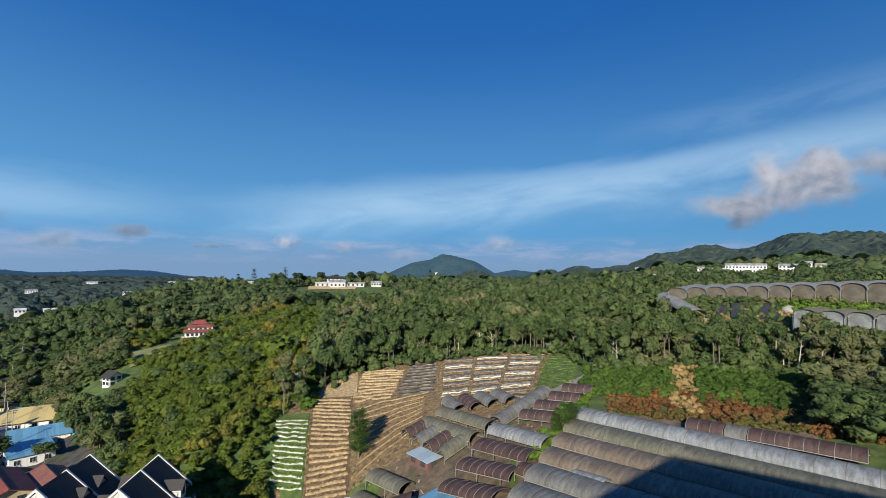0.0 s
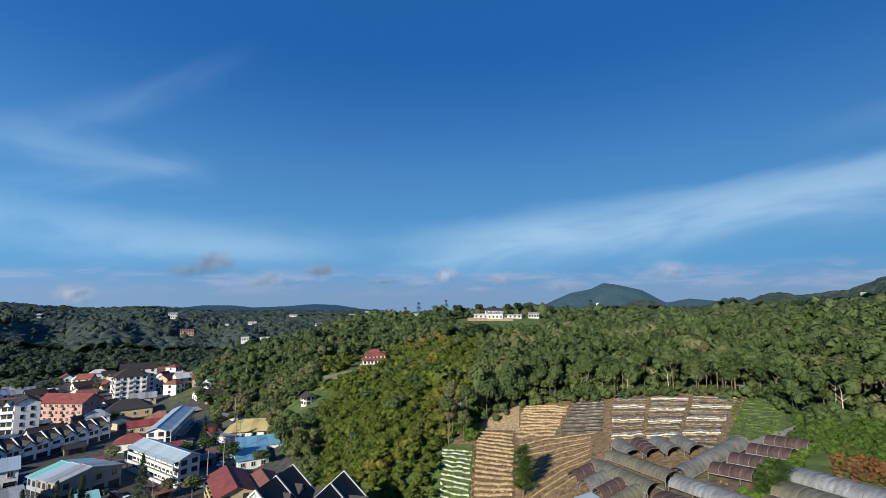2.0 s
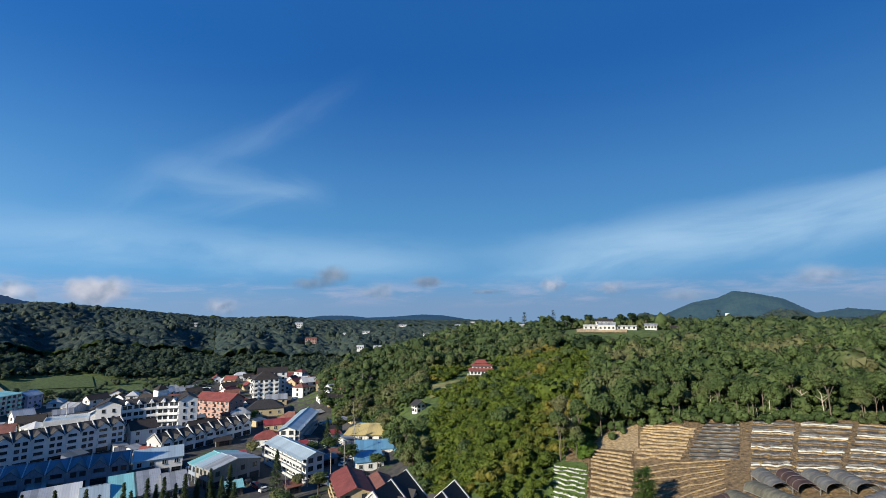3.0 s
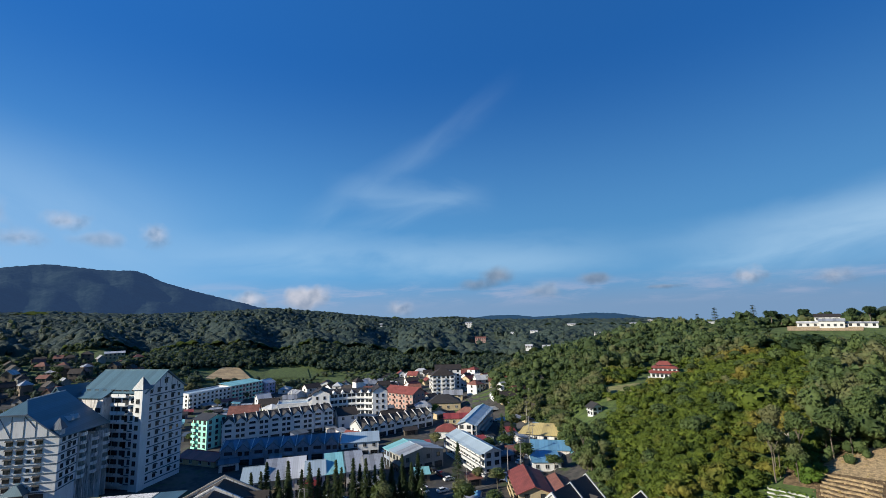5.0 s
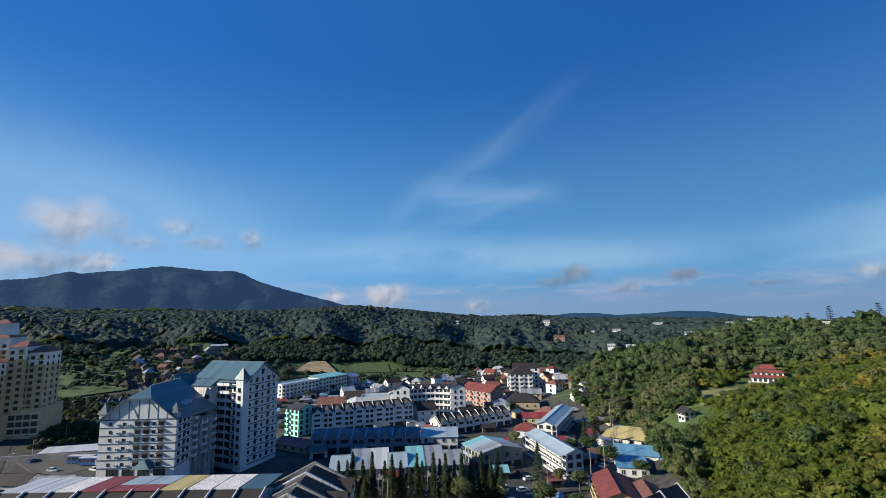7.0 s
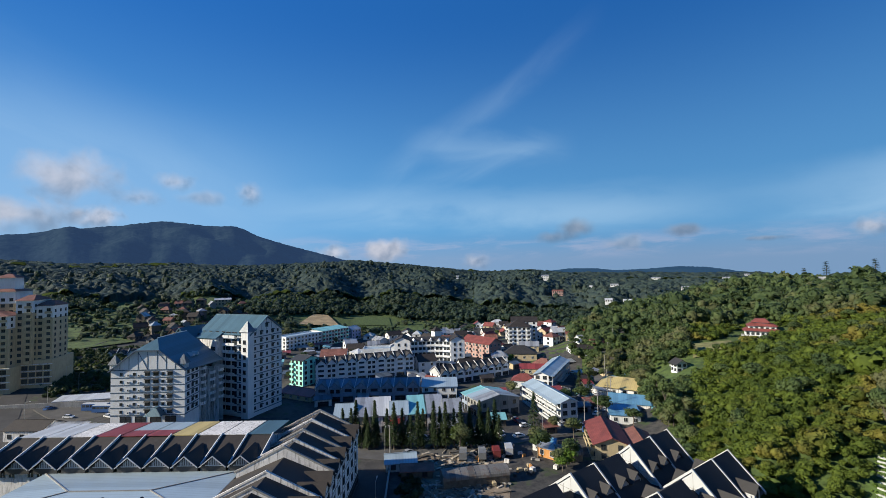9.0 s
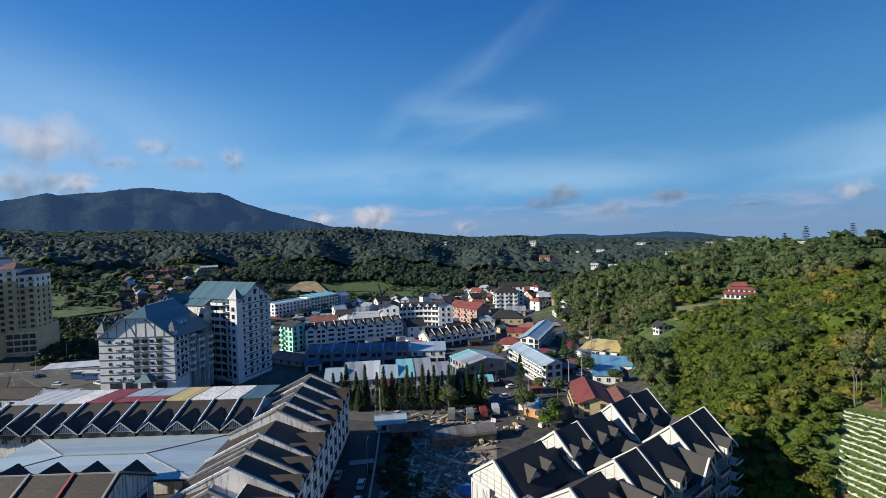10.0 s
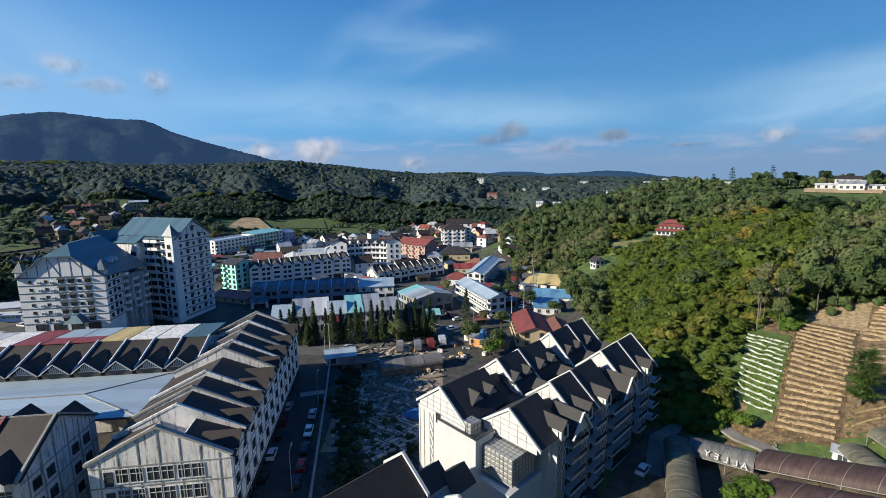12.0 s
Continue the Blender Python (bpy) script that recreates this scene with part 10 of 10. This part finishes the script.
for x in (-82.2, -80.9, -79.6, -78.3):     # long pale beams laid side by side
    t = thing("beam_row", "pale weathered beams laid end to end on the earth", "beams", x, 38.4, 0.1, 94, "beam rows in the yard")
    y = 0.0
    while y < 12.5:
        L = rr.uniform(2.4, 4.6)
        part("beam", Geo().box(y, y + L - 0.15, -0.42 + rr.uniform(-0.1, 0.1), 0.42, 0, rr.uniform(0.25, 0.4)), rr.choice((CONCRETE, PALE_BARK, CONCRETE)), t)
        y += L
for k in range(26):     # loose clutter of the yard
    x, y = rr.uniform(-126, -104), rr.uniform(72, 94)
    c = thing("crate", "battered crate of building rubble", "crate", x, y, 0.1, rr.uniform(0, 180), "crates in the yard")
    a, b2, h = rr.uniform(0.6, 1.8), rr.uniform(0.6, 1.8), rr.uniform(0.4, 1.2)
    part("crate_body", Geo().hull([(0, 0, 0), (a, 0, 0), (a, b2, 0), (0, b2, 0)], [(0.08, 0.06, h), (a - 0.05, 0.1, h), (a - 0.1, b2 - 0.08, h), (0.05, b2 - 0.05, h)]), rr.choice((STAINED, ORANGE, CONCRETE, DARK, CREAM)), c)


def rubble(name, label, pts, seed, size, mats):
    """Loose boards, blocks and sheet lying about, as one heap."""
    r6 = random.Random(seed)
    V, Fq, idx = [], [], []
    for x, y in pts:
        a, b3, h = r6.uniform(0.25, 1.0) * size, r6.uniform(0.1, 0.5) * size, r6.uniform(0.06, 0.4)
        if r6.random() < 0.3:
            a *= 2.5
        m = Matrix.Translation((x, y, land1(x, y) + 0.12)) @ pose(0, 0, 0, r6.uniform(-6, 6), r6.uniform(-6, 6), r6.uniform(0, 180))
        o = len(V)
        V += [tuple(m @ Vector((sx3 * a, sy3 * b3, sz3 * h))) for sz3 in (0, 1) for sx3, sy3 in ((-1, -1), (1, -1), (1, 1), (-1, 1))]
        Fq += [tuple(o + i for i in f) for f in ((4, 5, 6, 7), (0, 1, 5, 4), (1, 2, 6, 5), (2, 3, 7, 6), (3, 0, 4, 7))]
        idx += [r6.randrange(len(mats))] * 5
    tagged(mesh_object(name, V, Fq, mats, index=idx), label, "rubble", kind="stuff")


r7 = random.Random(31)
pts = []
while len(pts) < 900:
    q7 = r7.random()
    x, y = -80 - 48 * q7 + r7.uniform(-8, 8), 42 + 32 * q7 + r7.uniform(-13, 13)
    if free(x, y, 0.8):
        pts.append((x, y))
rubble("yard_rubble", "scattered boards, blocks and scrap over the yard", pts, 4, 1.0, [BARK, CONCRETE, DARK, DIRT, PALE_BARK, ROOF_OLD, BARK])
pts = [(r7.uniform(-30, -2), r7.uniform(70, 104)) for _ in range(260)]
rubble("farm_scrap", "boards, film and scrap lying round the lower tunnels", pts, 5, 0.6, [BARK, PALE_BARK, DARK, MULCH_GREY, DIRT])
pts = [spot(r7.uniform(9.9, 15.3), r7.uniform(109, 147)) for _ in range(420)]
rubble("soil_clods", "clods of earth lying in the furrows", pts, 6, 0.2, [SOIL, SOIL_DARK, SOIL_DARK])
q = np.linspace(0, 1, 260)
r5 = np.random.default_rng(12)
bx, by = -66 - 66 * q + r5.uniform(-1.5, 5, 260), 22.5 + 32 * q + r5.uniform(0.5, 6, 260)
plant("wall_bushes", "dark rank growth below the street wall", bx, by, r5.uniform(0.5, 1.5, 260), r5.uniform(0.2, 1.0, 260), "near", LEAF_CYPRESS, 0.4)
bx, by = r5.uniform(-110, -64, 300), r5.uniform(38, 50, 300)
plant("yard_weeds", "weeds growing over the unused yard", bx, by, r5.uniform(0.3, 0.9, 300), r5.uniform(0.0, 0.4, 300), "mid", LEAF_CYPRESS, 0.3)


# ---- lamps, poles and wires ----
def street_lamp(x, y, turn, h=8.5):
    t = thing("street_lamp", "grey steel street lamp with single arm", "street lamp", x, y, land1(x, y), turn, "street lamps")
    part("pole", Geo().tube((0, 0, -0.3), (0, 0, h), 0.11, 0.06, 8), PIPE, t)
    part("arm", Geo().beam((0, 0, h - 0.05), (1.8, 0, h + 0.25), 0.09), PIPE, t)
    part("lamp_head", Geo().hull([(1.6, -0.16, h + 0.2), (2.5, -0.12, h + 0.28), (2.5, 0.12, h + 0.28), (1.6, 0.16, h + 0.2)], [(1.65, -0.1, h + 0.34), (2.4, -0.08, h + 0.4), (2.4, 0.08, h + 0.4), (1.65, 0.1, h + 0.34)]), CLEAN_WHITE, t)


for x, y in ((-78.8, 21.9), (-107.1, 38.0), (-128.5, 118.0), (-140, 53), (-136.5, 70), (-135.5, 92), (-122.5, 103.5)):
    street_lamp(x, y, 150)
for x, y in ((-268, -60), (-285, -52), (-245, -62), (-300, -60)):
    street_lamp(x, y, 60)
poles = [(-138.8, 52.5), (-128, 124), (-131, 134), (-137, 146), (-146, 158), (-157, 168), (-169, 180), (-180, 192), (-192, 208), (-204, 226)]
for x, y in poles:
    t = thing("utility_pole", "tall concrete utility pole with cross arms", "utility pole", x + 4.5, y, land1(x, y), 40, "utility poles")
    part("pole", Geo().tube((0, 0, -0.3), (0, 0, 11.5), 0.19, 0.11, 8), CONCRETE, t)
    for z in (10.6, 11.2):
        part("cross_arm", Geo().box(-1.1, 1.1, -0.06, 0.06, z, z + 0.12), DARK, t)
for k, (a, b2) in enumerate(zip(poles[1:], poles[2:])):
    for off in (-0.9, 0.9):
        pts = [Vector((a[0] + 4.5 + (b2[0] - a[0]) * s + off * 0.77, a[1] + (b2[1] - a[1]) * s + off * 0.64, 11.3 - 1.6 * s * (1 - s))) for s in np.linspace(0, 1, 7)]
        w = Geo()
        for p0, p1 in zip(pts, pts[1:]):
            w.beam(p0, p1, 0.045)
        tagged(mesh_object("overhead_wire", w.v, w.f, DARK), "thin black overhead wire between poles", "wire", "overhead wires")
# roof masts
mast = thing("antenna_mast", "white antenna mast on the hall roof", "antenna", -281, 101, 9.5)
part("mast", Geo().tube((0, 0, 0), (0, 0, 7), 0.2, 0.12, 6), CLEAN_WHITE, mast)
for k in range(3):
    part("panel_antenna", Geo().box(-0.25 + 0.5 * (k - 1), 0.05 + 0.5 * (k - 1), -0.4, -0.2, 4.6, 6.8), CLEAN_WHITE, mast)

# pale film roofs of a farm high on the wooded mountain
for k in range(5):
    x, y = spot(94.3 + 0.62 * k, 1186)
    t = thing("hill_greenhouse", "far greenhouse roof under pale film among the trees", "greenhouse", x, y, max(land1(x, y), 60.5 + 1.3 * k), 95, "greenhouses on the mountain")
    part("film_roof", Geo().hull([(-6.6, -9, 5.0), (6.6, -9, 5.0), (6.6, 9, 6.5), (-6.6, 9, 6.5)], [(-6.6, -8.8, 5.3), (6.6, -8.8, 5.3), (6.6, 8.8, 9.5), (-6.6, 8.8, 9.5)]), ROOF_WHITE, t)
    part("side_wall", Geo().box(-6.4, 6.4, -8.6, 8.6, -6, 5.0), NET_GREY, t)
